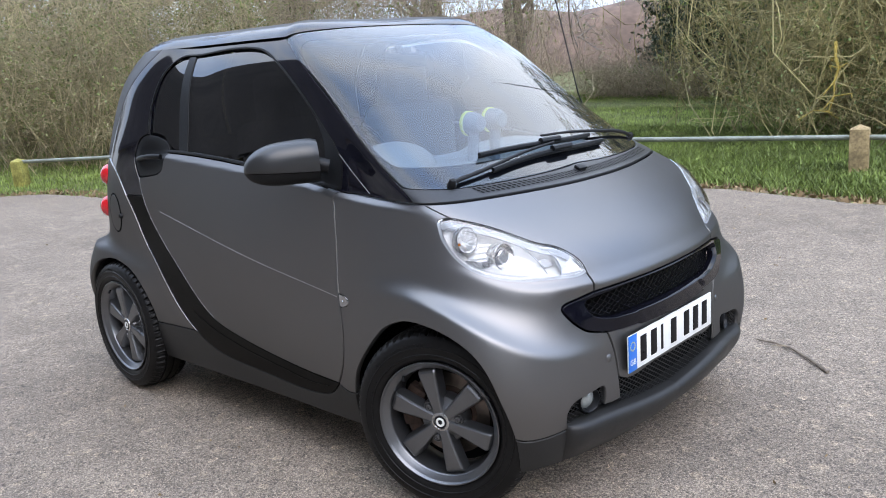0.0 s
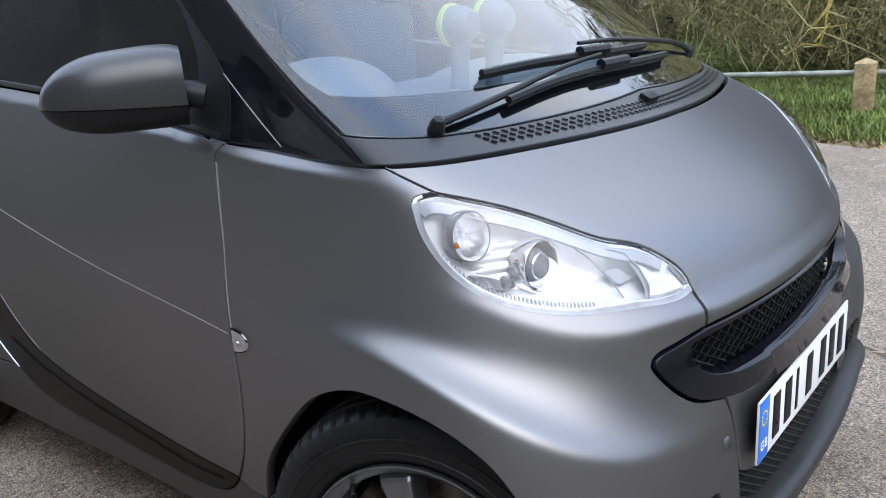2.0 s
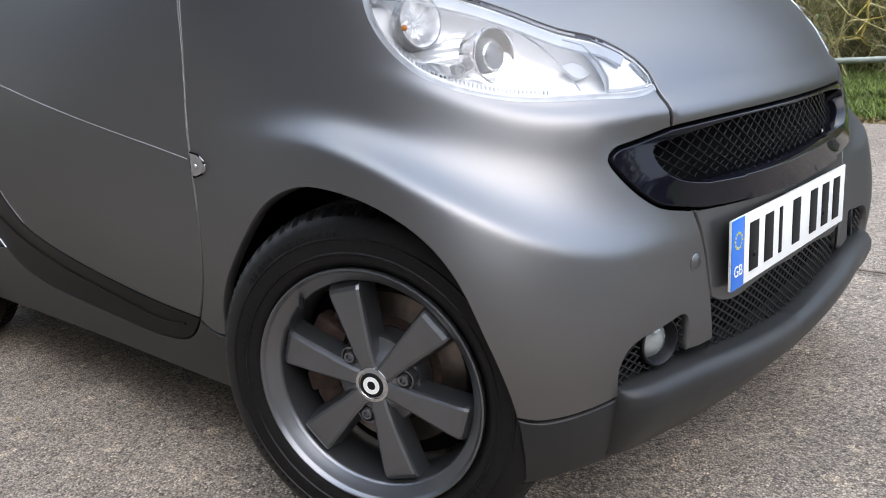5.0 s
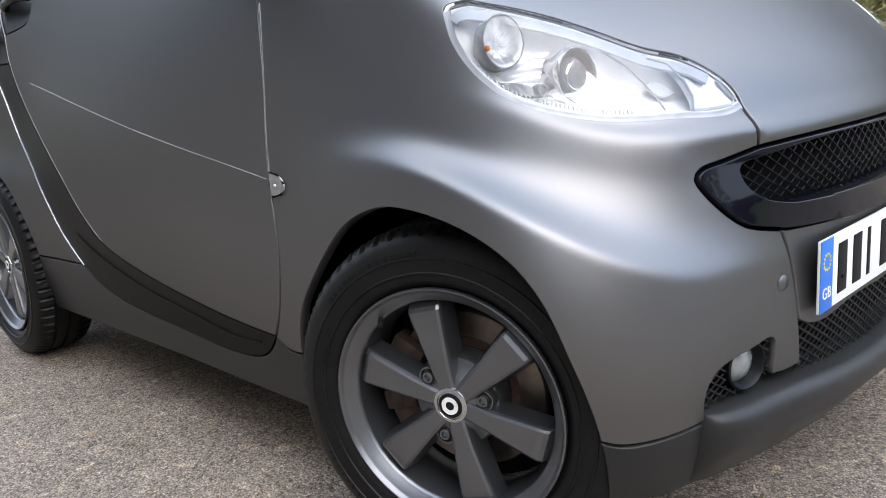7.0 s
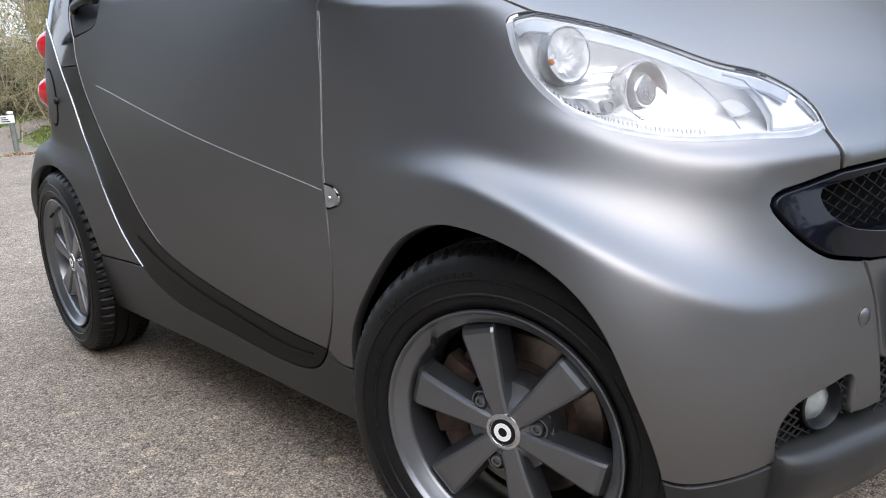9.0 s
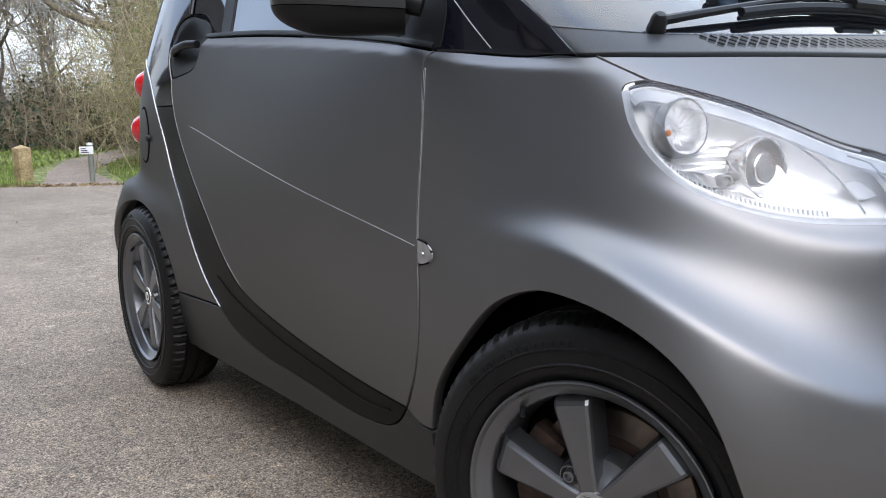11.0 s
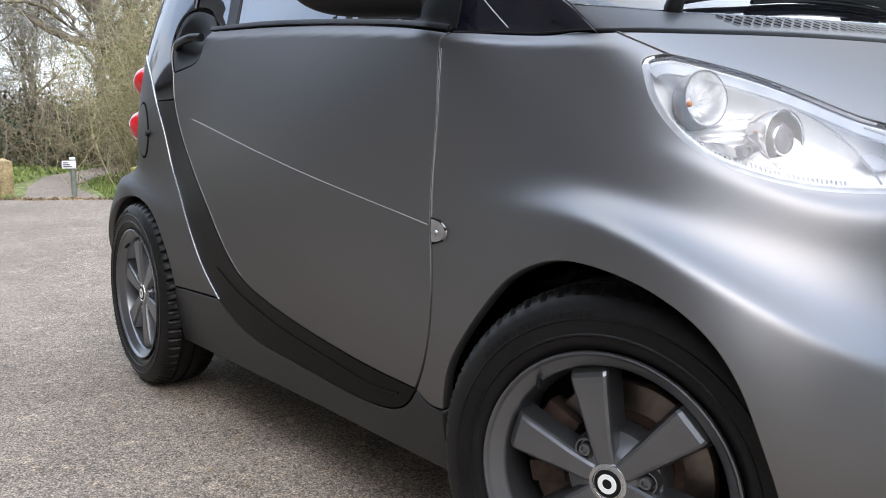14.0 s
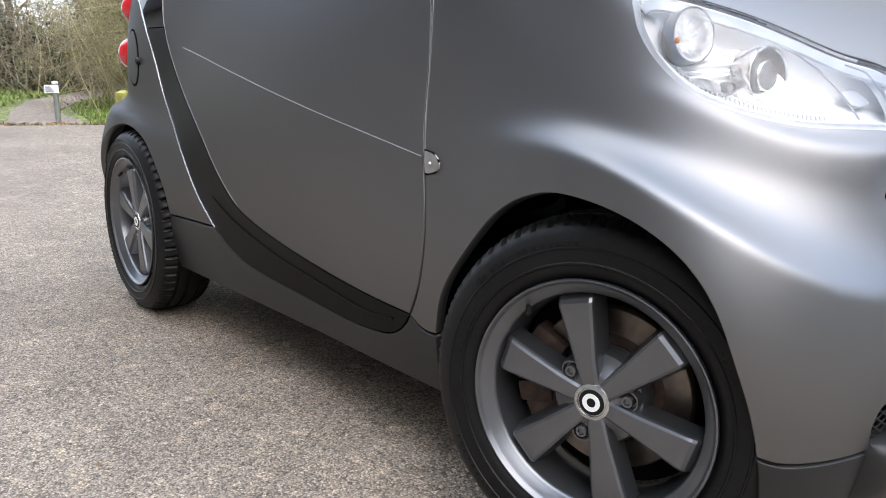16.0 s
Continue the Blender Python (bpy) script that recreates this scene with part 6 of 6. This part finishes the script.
# ---- wipers ----
def wiper(arm_line, blade_line, label):
    a = smooth_line(arm_line, 0.03)
    pts = car_skin(a[:, 0], a[:, 1]) + normals(car_skin, a[:, 0], a[:, 1]) * np.linspace(0.012, 0.024, len(a))[:, None]
    w = in_car(part("wiper", tube([Vector(p) for p in pts], 0.0075, 8, taper=0.004), PLASTIC, car, label))
    b = smooth_line(blade_line, 0.03)
    pts = car_skin(b[:, 0], b[:, 1]) + normals(car_skin, b[:, 0], b[:, 1]) * 0.016
    in_car(part("blade", tube([Vector(p) for p in pts], 0.0075, 6), PLASTIC, w))
    pts = car_skin(b[:, 0], b[:, 1]) + normals(car_skin, b[:, 0], b[:, 1]) * 0.005
    in_car(part("blade_rubber", tube([Vector(p) for p in pts], 0.004, 5), RUBBER, w))
    p = pts[0]
    m = len(b) // 2
    c, n = on_skin(b[m, 0], b[m, 1], 0.024)
    d = Vector(pts[min(m + 1, len(pts) - 1)] - pts[m - 1]).normalized()
    tube_bm = tube([c - d * 0.05, c + d * 0.05], 0.011, 8)
    in_car(part("blade_clip", tube_bm, PLASTIC, w))
    c, n = on_skin(a[0, 0], a[0, 1], 0.008)
    bm = lathe([(0.0, 0.018), (0.008, 0.017), (0.012, 0.011), (0.015, -0.01)], 16, "z")
    bm.transform(Matrix.Translation(c) @ n.to_track_quat("Z", "Y").to_matrix().to_4x4())
    in_car(part("pivot", bm, PLASTIC, w))


wiper([(-.60, .996), (-.45, 1.024), (-.323, 1.041), (-.132, 1.060), (.05, 1.064)], [(.315, 1.046), (.224, 1.050), (.126, 1.050), (-.22, 1.043)], "black wiper on the windscreen")
wiper([(.475, .988), (.311, 1.013), (.21, 1.029), (.03, 1.04)], [(.328, 1.003), (.236, 1.016), (.035, 1.024), (-.25, 1.019)], "black wiper on the windscreen")
c, n = on_skin(.03, .974, 0.004)
bm = box(-0.012, 0.012, -0.022, 0.022, -0.004, 0.008, 0.004)
bm.transform(Matrix.Translation(c) @ n.to_track_quat("Z", "X").to_matrix().to_4x4())
in_car(part("washer_jet", bm, PLASTIC, scuttle))

# dark printed border of the windscreen
FRIT_OUT = outline(*mirrored([(0, 1.501), (.3, 1.497), (.55, 1.488), (.798, 1.474)], back(WS_SIDE), [(.685, .997), (.575, .987), (.48, .981), (.38, .980), (.18, .984), (0, .991)]))
FRIT_IN = outline(*mirrored([(0, 1.468), (.25, 1.465), (.60, 1.452), (.69, 1.43)], [(.69, 1.43), (.712, 1.386), (.68, 1.27), (.652, 1.17), (.64, 1.09), (.60, 1.056)], [(.60, 1.056), (.44, 1.044), (.244, 1.040), (0, 1.040)]))
FRIT = material("black printed glass border", (0.006, 0.006, 0.008), 0.3, stain=0.2, specular=0.1)
in_car(skin_panel("glass_border", FRIT_OUT, FRIT, screen, "black printed border", lift=-0.004, holes=[FRIT_IN], gap=0.001, edge=0.001, depth=0.003, step=0.025))

# ---- aerial ----
in_car(part("aerial", tube([(-0.30, 0.645, 1.0), (-0.372, 0.64, 1.178), (-0.471, 0.64, 1.567), (-0.50, 0.64, 1.69)], 0.0035, 6, taper=0.002), PLASTIC, car, "thin black whip aerial"))

# ---- cabin ----
def soft_box(x0, x1, y0, y1, z0, z1, r, turn=None):
    bm = box(x0, x1, y0, y1, z0, z1)
    bmesh.ops.bevel(bm, geom=bm.edges[:], offset=r, segments=4, affect="EDGES", profile=0.5)
    if turn is not None:
        bm.transform(turn)
    return bm


def dome(x, y, z, rx, ry, rz):
    bm = bmesh.new()
    bmesh.ops.create_uvsphere(bm, u_segments=28, v_segments=16, radius=1.0)
    for v in bm.verts:
        v.co = Vector((x + rx * v.co.x, y + ry * v.co.y, z + rz * (1 if v.co.z > 0 else 0.3) * v.co.z))
    return bm


dash = in_car(part("dashboard", soft_box(-0.62, -0.10, -0.60, 0.60, 0.62, 0.965, 0.05), DASH, car, "grey plastic dashboard"))
in_car(part("dash_top", soft_box(-0.60, -0.26, -0.56, 0.56, 0.93, 1.0, 0.03), DASH, dash))
in_car(part("binnacle", dome(-0.50, -0.34, 0.985, 0.15, 0.17, 0.105), DASH, dash, "rounded instrument binnacle"))
in_car(part("dash_hump", dome(-0.46, 0.26, 0.975, 0.17, 0.27, 0.06), DASH, dash, "rounded dashboard hump"))
for x, y, z in ((-0.305, -0.115, 1.132), (-0.268, -0.040, 1.138)):
    at = Matrix.Translation((x, y, z)) @ Matrix.Rotation(math.pi, 4, "Z") @ Matrix.Scale(0.88, 4)
    bm = lathe([(0.0, -0.045), (0.03, -0.042), (0.043, -0.02), (0.046, 0.0), (0.046, 0.02)], 24, "x")
    bm.transform(at)
    pod = in_car(part("dash_pod", bm, POD_BLUE, dash, "round blue-grey instrument pod"))
    bm = lathe([(0.047, 0.016), (0.051, 0.018), (0.051, 0.030), (0.046, 0.032)], 24, "x")
    bm.transform(at)
    in_car(part("pod_ring", bm, LIME, pod, "lime green ring"))
    in_car(part("pod_stalk", tube([(x - 0.01, y, 0.99), (x, y, z - 0.025)], 0.020, 10), POD_BLUE, pod))
bm = bmesh.new()
ring = lathe([(0.178 + 0.014 * math.cos(a), 0.014 * math.sin(a)) for a in np.linspace(0, 2 * math.pi, 11)], 40, "x")
ring.transform(Matrix.Translation((-0.70, -0.34, 1.0)) @ Matrix.Rotation(radians(-25), 4, "Y"))
wheel_ring = in_car(part("steering_wheel", ring, PLASTIC, car, "black steering wheel"))
in_car(part("steering_hub", soft_box(-0.72, -0.67, -0.41, -0.27, 0.93, 1.05, 0.02), PLASTIC, wheel_ring))
for y in (-0.33, 0.33):
    back_rest = in_car(part("seat", soft_box(-1.16, -1.0, y - 0.24, y + 0.24, 0.50, 1.18, 0.06, None), SEAT_CLOTH, car, "grey cloth bucket seat"))
    in_car(part("headrest", soft_box(-1.17, -1.06, y - 0.13, y + 0.13, 1.13, 1.36, 0.05), SEAT_CLOTH, back_rest))
    in_car(part("cushion", soft_box(-1.05, -0.62, y - 0.24, y + 0.24, 0.44, 0.62, 0.06), SEAT_CLOTH, back_rest))
in_car(part("cabin_floor", soft_box(-1.6, -0.3, -0.62, 0.62, 0.33, 0.42, 0.02), DARK, car))
in_car(part("cabin_rear", soft_box(-1.62, -1.5, -0.62, 0.62, 0.42, 1.10, 0.03), DARK, car))
in_car(part("roof_lining", soft_box(-1.65, -1.0, -0.44, 0.44, 1.455, 1.467, 0.004), material("pale roof lining", (0.45, 0.46, 0.47), 0.95, grain=0.1, stain=0.05), car, "pale roof lining"))
in_car(part("interior_mirror", soft_box(-0.76, -0.73, -0.11, 0.11, 1.335, 1.395, 0.012), PLASTIC, car))

# ---- twig and litter on the asphalt ----
part("stem", tube([(-0.121, -0.099, 0.008), (-0.04, -0.109, 0.012), (0.043, -0.125, 0.010), (0.15, -0.218, 0.013), (0.264, -0.317, 0.009)], 0.004, 6, taper=0.0075), BARK, t)
part("side_shoot", tube([(0.02, -0.122, 0.010), (-0.01, -0.15, 0.018), (-0.03, -0.155, 0.014)], 0.003, 5, taper=0.001), TWIG, t)
scatter = np.random.default_rng(21)
q = np.stack([scatter.uniform(-10, 6, 900), scatter.uniform(-3.5, 4.6, 900)], -1)
q = q[inside(np.array(park), q)]
tagged(leaves("leaf_litter", np.c_[q, np.full(len(q), 0.004)][:500], 0.012, STRAW, seed=22, long=1.5), "scattered crumbs of dry leaf on asphalt", "leaf litter", kind="stuff")

# ---- trees and shrubs ----
def grow(seed, stems, spread, height, counts, lengths, rise, gnarl):
    """Branch lines by level: arrays of roots, tips and radii."""
    r = np.random.default_rng(seed)
    a = r.uniform(0, 2 * math.pi, stems)
    roots = np.stack([np.cos(a) * 0.12, np.sin(a) * 0.12, np.full(stems, -0.1)], -1) * (1 if stems > 1 else 0.01)
    tips = roots + np.stack([np.cos(a) * spread, np.sin(a) * spread, height * r.uniform(0.75, 1.0, stems)], -1)
    levels = [(roots, tips)]
    for count, length, up in zip(counts, lengths, rise):
        p, q = levels[-1]
        n = len(p) * count
        which = np.repeat(np.arange(len(p)), count)
        f = r.uniform(0.25, 1.0, n)[:, None] ** 0.8
        start = p[which] + (q[which] - p[which]) * f
        along = (q[which] - p[which])
        along /= np.linalg.norm(along, axis=1, keepdims=True)
        d = along * 0.55 + r.normal(0, gnarl, (n, 3)) + (0, 0, up)
        d /= np.linalg.norm(d, axis=1, keepdims=True)
        levels.append((start, start + d * length * r.uniform(0.5, 1.25, n)[:, None]))
    return levels


def tree(name, label, seed, at, stems=1, spread=0.8, height=6.0, counts=(7, 6, 6, 6), lengths=(3.6, 2.0, 1.0, 0.5), rise=(0.35, 0.25, 0.15, 0.0), gnarl=0.6, girth=0.24, bark=BARK, twig=TWIG_GREY, leaf=None, leaf_count=0, leaf_size=0.05):
    t = thing(name, label, "tree", at)
    levels = grow(seed, stems, spread, height, counts, lengths, rise, gnarl)
    rad = [girth, girth * 0.42, girth * 0.17, 0.016, 0.007, 0.004]
    strands("trunk", *levels[0], bark, rad[0], 0.06, 10, 6, t, seed, 0.35)
    for k in (1, 2):
        strands("limb", *levels[k], bark, rad[k], 0.16, 6, 5, t, seed + k, 0.3)
    for k in range(3, len(levels)):
        ob = strands("crown", *levels[k], twig, rad[k], 0.2, 3, 3, t, seed + k, 0.35)
        tagged(ob, kind="stuff")
    if leaf is not None:
        p, q = levels[-1]
        r = np.random.default_rng(seed + 9)
        w = r.integers(0, len(p), leaf_count)
        f = r.uniform(0, 1.1, leaf_count)[:, None]
        tagged(leaves("foliage", p[w] + (q[w] - p[w]) * f + r.normal(0, leaf_size, (leaf_count, 3)), leaf_size, leaf, t, seed + 5), kind="stuff")
    return t


OAK = "bare grey-barked tree with gnarled spreading limbs"
oak = tree("bare_tree", OAK, 31, (-20.3, 5.1, 0), 3, 1.6, 7.5, (7, 7, 6, 5), (4.8, 2.4, 1.1, 0.6), (0.22, 0.1, 0.1, 0.0), 0.62, 0.32)
copy_thing(oak, pose(-17.5, 11.0, 0, 0, 0, 140))
copy_thing(oak, pose(-30, 12, 0, 0, 0, 70))
slim = tree("bare_tree", "slender bare tree with upright grey twigs", 47, (-23.5, 2.2, 0), 2, 0.7, 6.0, (9, 6, 6, 5), (2.6, 1.5, 0.9, 0.5), (0.5, 0.3, 0.2, 0.1), 0.5, 0.14)
for k, (x, y, a, s) in enumerate(((-27, 5.5, 120, 1), (-32, 0, 200, 1), (-13.5, 13.5, 260, 1), (-9.6, 12.4, 20, 1), (-12.6, 9.2, 310, 1), (-24, 9.5, 170, 1), (-6.5, 17, 100, 1), (-30, -6, 20, 1), (-17, 17, 220, 1), (-36, 6, 10, 1))):
    copy_thing(slim, pose(x, y, 0, 0, 0, a))


def thicket(name, label, spots, stem_count, height, spread, twig, seed, radius=0.006, leaf=None, leaf_count=0, leaf_size=0.03, droop=0.0, shoots=5, bark=None):
    """A dense shrub of many stems with side shoots."""
    r = np.random.default_rng(seed)
    spots = np.asarray(spots, float)
    c = np.r_[spots[:, :2].mean(0), 0]
    t = thing(name, label, "shrub", tuple(c))
    w = r.integers(0, len(spots), stem_count)
    root = np.c_[spots[w, :2] + r.normal(0, spread * 0.45, (stem_count, 2)), np.full(stem_count, -0.05)] - c
    a = r.uniform(0, 2 * math.pi, stem_count)
    tall = spots[w, 2] * height * r.uniform(0.45, 1.0, stem_count)
    out = spread * r.uniform(0.1, 1.1, stem_count)
    tip = root + np.stack([np.cos(a) * out, np.sin(a) * out, tall], -1)
    tagged(strands("stem_mass", root, tip, bark or twig, radius * 1.5, 0.3, 4, 9 if droop else 6, t, seed, 0.35, 0.10 if droop else 0.05), kind="stuff")
    p, q, rad = root, tip, radius
    for level in range(2):
        n = stem_count * shoots * (1 if level == 0 else shoots)
        w = r.integers(0, len(p), n)
        f = r.uniform(0.2, 1.0, n)[:, None]
        start = p[w] + (q[w] - p[w]) * f
        d = r.normal(0, 0.75, (n, 3)) + (0, 0, 0.25 - droop)
        d /= np.linalg.norm(d, axis=1, keepdims=True)
        length = (0.9 if level == 0 else 0.42) * r.uniform(0.4, 1.3, n)[:, None]
        end = start + d * length
        end[:, 2] = np.maximum(end[:, 2], 0.03)
        tagged(strands("twig_mass", start, end, twig, rad, 0.55 if droop else 0.45, 3, 8 if droop else (4 if level == 0 else 3), t, seed + level + 1, 0.35, 0.18 if droop else 0.06), kind="stuff")
        p, q, rad = start, end, radius * 0.6
    if leaf is not None:
        w = r.integers(0, len(p), leaf_count)
        f = r.uniform(0, 1.1, leaf_count)[:, None]
        tagged(leaves("foliage", p[w] + (q[w] - p[w]) * f + r.normal(0, leaf_size, (leaf_count, 3)), leaf_size, leaf, t, seed + 7), kind="stuff")
    return t


STRAWY = "dense straw-coloured twiggy hedge with few green buds"
thicket("hedge", STRAWY, [(-9.8, 5.2, .9), (-11.0, 4.3, 1), (-12.2, 3.6, 1), (-13.3, 3.0, .9), (-13.9, 3.6, 1), (-11.6, 5.6, 1.1)], 500, 3.7, 1.25, TWIG_STRAW, 61, 0.0042, LEAF, 42000, 0.024, 0.0, 6)
thicket("hedge", "brown twiggy hedge behind the straw-coloured one", [(-8.6, 6.8, 1), (-10.0, 7.2, 1.1), (-12.5, 6.6, 1.2), (-14.5, 5.4, 1.1), (-16.0, 4.6, 1.0), (-7.2, 8.2, .8)], 400, 4.4, 1.4, TWIG, 67, 0.005, LEAF, 12000, 0.03, 0.0, 6)
thicket("scrub", "low brown bramble scrub at the wood's edge", [(-7.0, 16.2, .6), (-8.6, 16.4, .7), (-10.2, 16.6, .7), (-12, 14.5, .8), (-5.4, 16.6, .6), (-13.4, 12, .8)], 360, 1.3, 0.9, TWIG, 71, 0.007, LEAF, 5000, 0.03)
thicket("scrub", "dark evergreen undergrowth below bare trees", [(-22, 3.4, .7), (-24, 4.6, .8), (-26, 2.4, .8), (-23, 1.2, .6), (-21.5, 6.0, .9), (-27, 0.2, .8), (-26, 7, .9), (-28, 4, 1)], 240, 2.3, 1.1, TWIG, 73, 0.008, EVERGREEN, 16000, 0.075)
thicket("scrub", "brown twiggy scrub below bare trees", [(-18.8, 4.6, 1), (-21, 3.2, .8), (-22.5, 4.8, 1), (-20, 6.6, 1.1), (-17.5, 5.4, 1.0), (-24.5, 2.6, 1)], 230, 3.2, 1.0, TWIG, 79, 0.008)
thicket("scrub", "tall brown bramble scrub behind the lawn", [(-14 + 1.9 * k, 19.5 + 1.1 * (k % 3), 0.9 + 0.12 * (k % 3)) for k in range(4, 11)], 330, 3.9, 1.3, TWIG, 151, 0.009, LEAF, 6000, 0.035)
# the large tangled shrub behind the rail
thicket("large_shrub", "large tangled shrub with arching lichen-green branches", [(-2.5, 9.4, .9), (-1.8, 9.0, 1.05), (-0.6, 9.0, 1.15), (0.8, 9.3, 1.1), (2.2, 9.6, 1.0), (-1.9, 10.2, 1.25), (0.2, 10.4, 1.3)], 340, 4.6, 1.7, TWIG_GREEN, 83, 0.0062, LEAF, 36000, 0.028, 0.6, 6)
thicket("evergreen_shrub", "dark green leafy shrub behind the tangled branches", [(-3.3, 11.9, 1.1), (-2.5, 11.9, 1.25), (-1.5, 12.0, 1.3), (-0.4, 11.8, 1.3), (0.9, 11.8, 1.3)], 190, 5.2, 0.9, TWIG_GREEN, 89, 0.008, EVERGREEN, 80000, 0.07)
thicket("evergreen_shrub", "dark green leafy shrub overhanging the far lawn", [(-8.3, 17.0, 1.1), (-7.2, 16.4, 1.25), (-6.0, 15.6, 1.3), (-4.9, 14.8, 1.2), (-3.8, 14.0, 1.1)], 170, 4.6, 1.0, TWIG_GREEN, 97, 0.008, EVERGREEN, 56000, 0.065)
t = thing("lichen_branch", "dead branch crusted with yellow lichen, hanging from shrub", "branch", (-1.57, 7.35, 0))
r_l = np.random.default_rng(5)
main = [(-0.06, 0.15, 1.20), (-0.03, 0.06, 1.05), (0.02, 0.02, 0.92), (-0.01, 0.0, 0.78), (0.0, -0.02, 0.62), (-0.05, -0.03, 0.45)]
part("bough", tube(main, 0.020, 7, taper=0.008), LICHEN, t)
for k in range(16):
    p = Vector(main[1 + k % 5])
    d = Vector(r_l.normal(0, 1, 3)).normalized() * 0.27
    d.z = abs(d.z) * (0.5 if k % 2 else -0.6)
    part("side_branch", tube([p, p + d * 0.5 + Vector(r_l.normal(0, 0.05, 3)), p + d + Vector(r_l.normal(0, 0.06, 3))], 0.009, 5, taper=0.003), LICHEN if k % 3 else TWIG_GREEN, t)

thicket("scrub", "tall bare wood edge above the earth bank", [(-34 + 2.6 * k, 40 + 1.4 * k, 1.0 + 0.15 * (k % 3)) for k in range(11)], 260, 6.5, 2.2, TWIG_GREY, 157, 0.016)
# earth bank and roofs far behind
bank = new("earth_bank", mesh_of("earth_bank", [(x, y, z + 0.25 * math.sin(x * 0.9 + z)) for x, y, z in [(-30 + 1.2 * i - 0.6 * k, 30 + 0.9 * i + k, -0.3 + 1.7 * k - 0.19 * k * k) for i in range(16) for k in range(6)]], [(i * 6 + k, (i + 1) * 6 + k, (i + 1) * 6 + k + 1, i * 6 + k + 1) for i in range(15) for k in range(5)], BRICK_RED))
tagged(bank, "bare red-brown earth bank beyond the trees", "bank", kind="structure")

# the old barn across the car park, which the windows and the doors mirror
BOARDS = material("limewashed pale boards", (0.25, 0.22, 0.19), 0.85, grain=0.3, grain_scale=40, stain=0.35, stain_scale=0.8, bump=0.4, bump_scale=60, random_tint=0.35)
ROOF_TILES = material("old brown roof tiles", (0.055, 0.046, 0.040), 0.85, grain=0.3, grain_scale=25, stain=0.4, stain_scale=0.6, bump=0.4, bump_scale=40, random_tint=0.3)
BX0, BX1, BY0, BY1, EAVE, RIDGE = -18.5, 5.0, -7.6, -16.6, 3.6, 18.5
barn = thing("barn", "old pale boarded barn with a steep hipped dark tiled roof", "barn", ((BX0 + BX1) / 2, (BY0 + BY1) / 2, 0))
bm = bmesh.new()
mid_y = (BY0 + BY1) / 2
box(BX0, BX1, BY0, BY0 + 0.04, 0, EAVE, 0, bm)
box(BX0, BX1, BY1 - 0.04, BY1, 0, EAVE, 0, bm)
box(BX0 - 0.04, BX0, BY1, BY0, 0, EAVE, 0, bm)
box(BX1, BX1 + 0.04, BY1, BY0, 0, EAVE, 0, bm)
bm.transform(Matrix.Translation((-(BX0 + BX1) / 2, -mid_y, 0)))
part("board_wall", bm, BOARDS, barn, smooth=False)
bm = bmesh.new()
for d in (0.0, 0.14):
    low = [bm.verts.new((x, y, EAVE - 0.25 + d)) for x, y in ((BX0 - 0.4, BY0 + 0.4), (BX1 + 0.4, BY0 + 0.4), (BX1 + 0.4, BY1 - 0.4), (BX0 - 0.4, BY1 - 0.4))]
    a, b = bm.verts.new((BX0 + 5.0, mid_y, RIDGE + d)), bm.verts.new((BX1 - 4.0, mid_y, RIDGE + d))
    for f in ((low[0], low[1], b, a), (low[1], low[2], b), (low[2], low[3], a, b), (low[3], low[0], a)):
        bm.faces.new(f)
bm.transform(Matrix.Translation((-(BX0 + BX1) / 2, -mid_y, 0)))
part("tile_roof", bm, ROOF_TILES, barn, smooth=False)
# dark tree line farther round, out of view, for the car's reflections
thicket("hedge", "dark evergreen hedge at the car park's far side", [(x, -14.0 + 0.35 * (x + 26), 1) for x in range(-50, -25, 2)], 240, 5.0, 1.5, TWIG, 137, 0.012, EVERGREEN, 36000, 0.17)
# these two are only added so that the nose and bumper mirror something dark
thicket("hedge", "unseen tall evergreen hedge, added to darken the bumper's reflections", [(17.5 - 0.30 * abs(y + 8), y, 1) for y in range(-20, 3, 2)], 260, 7.5, 1.5, TWIG, 139, 0.012, EVERGREEN, 36000, 0.17)
thicket("hedge", "unseen evergreen hedge, added to darken the nose's reflections", [(26 - 0.02 * y * y, y, 1) for y in range(-16, 18, 2)], 220, 4.0, 1.5, TWIG, 131, 0.012, EVERGREEN, 36000, 0.17)
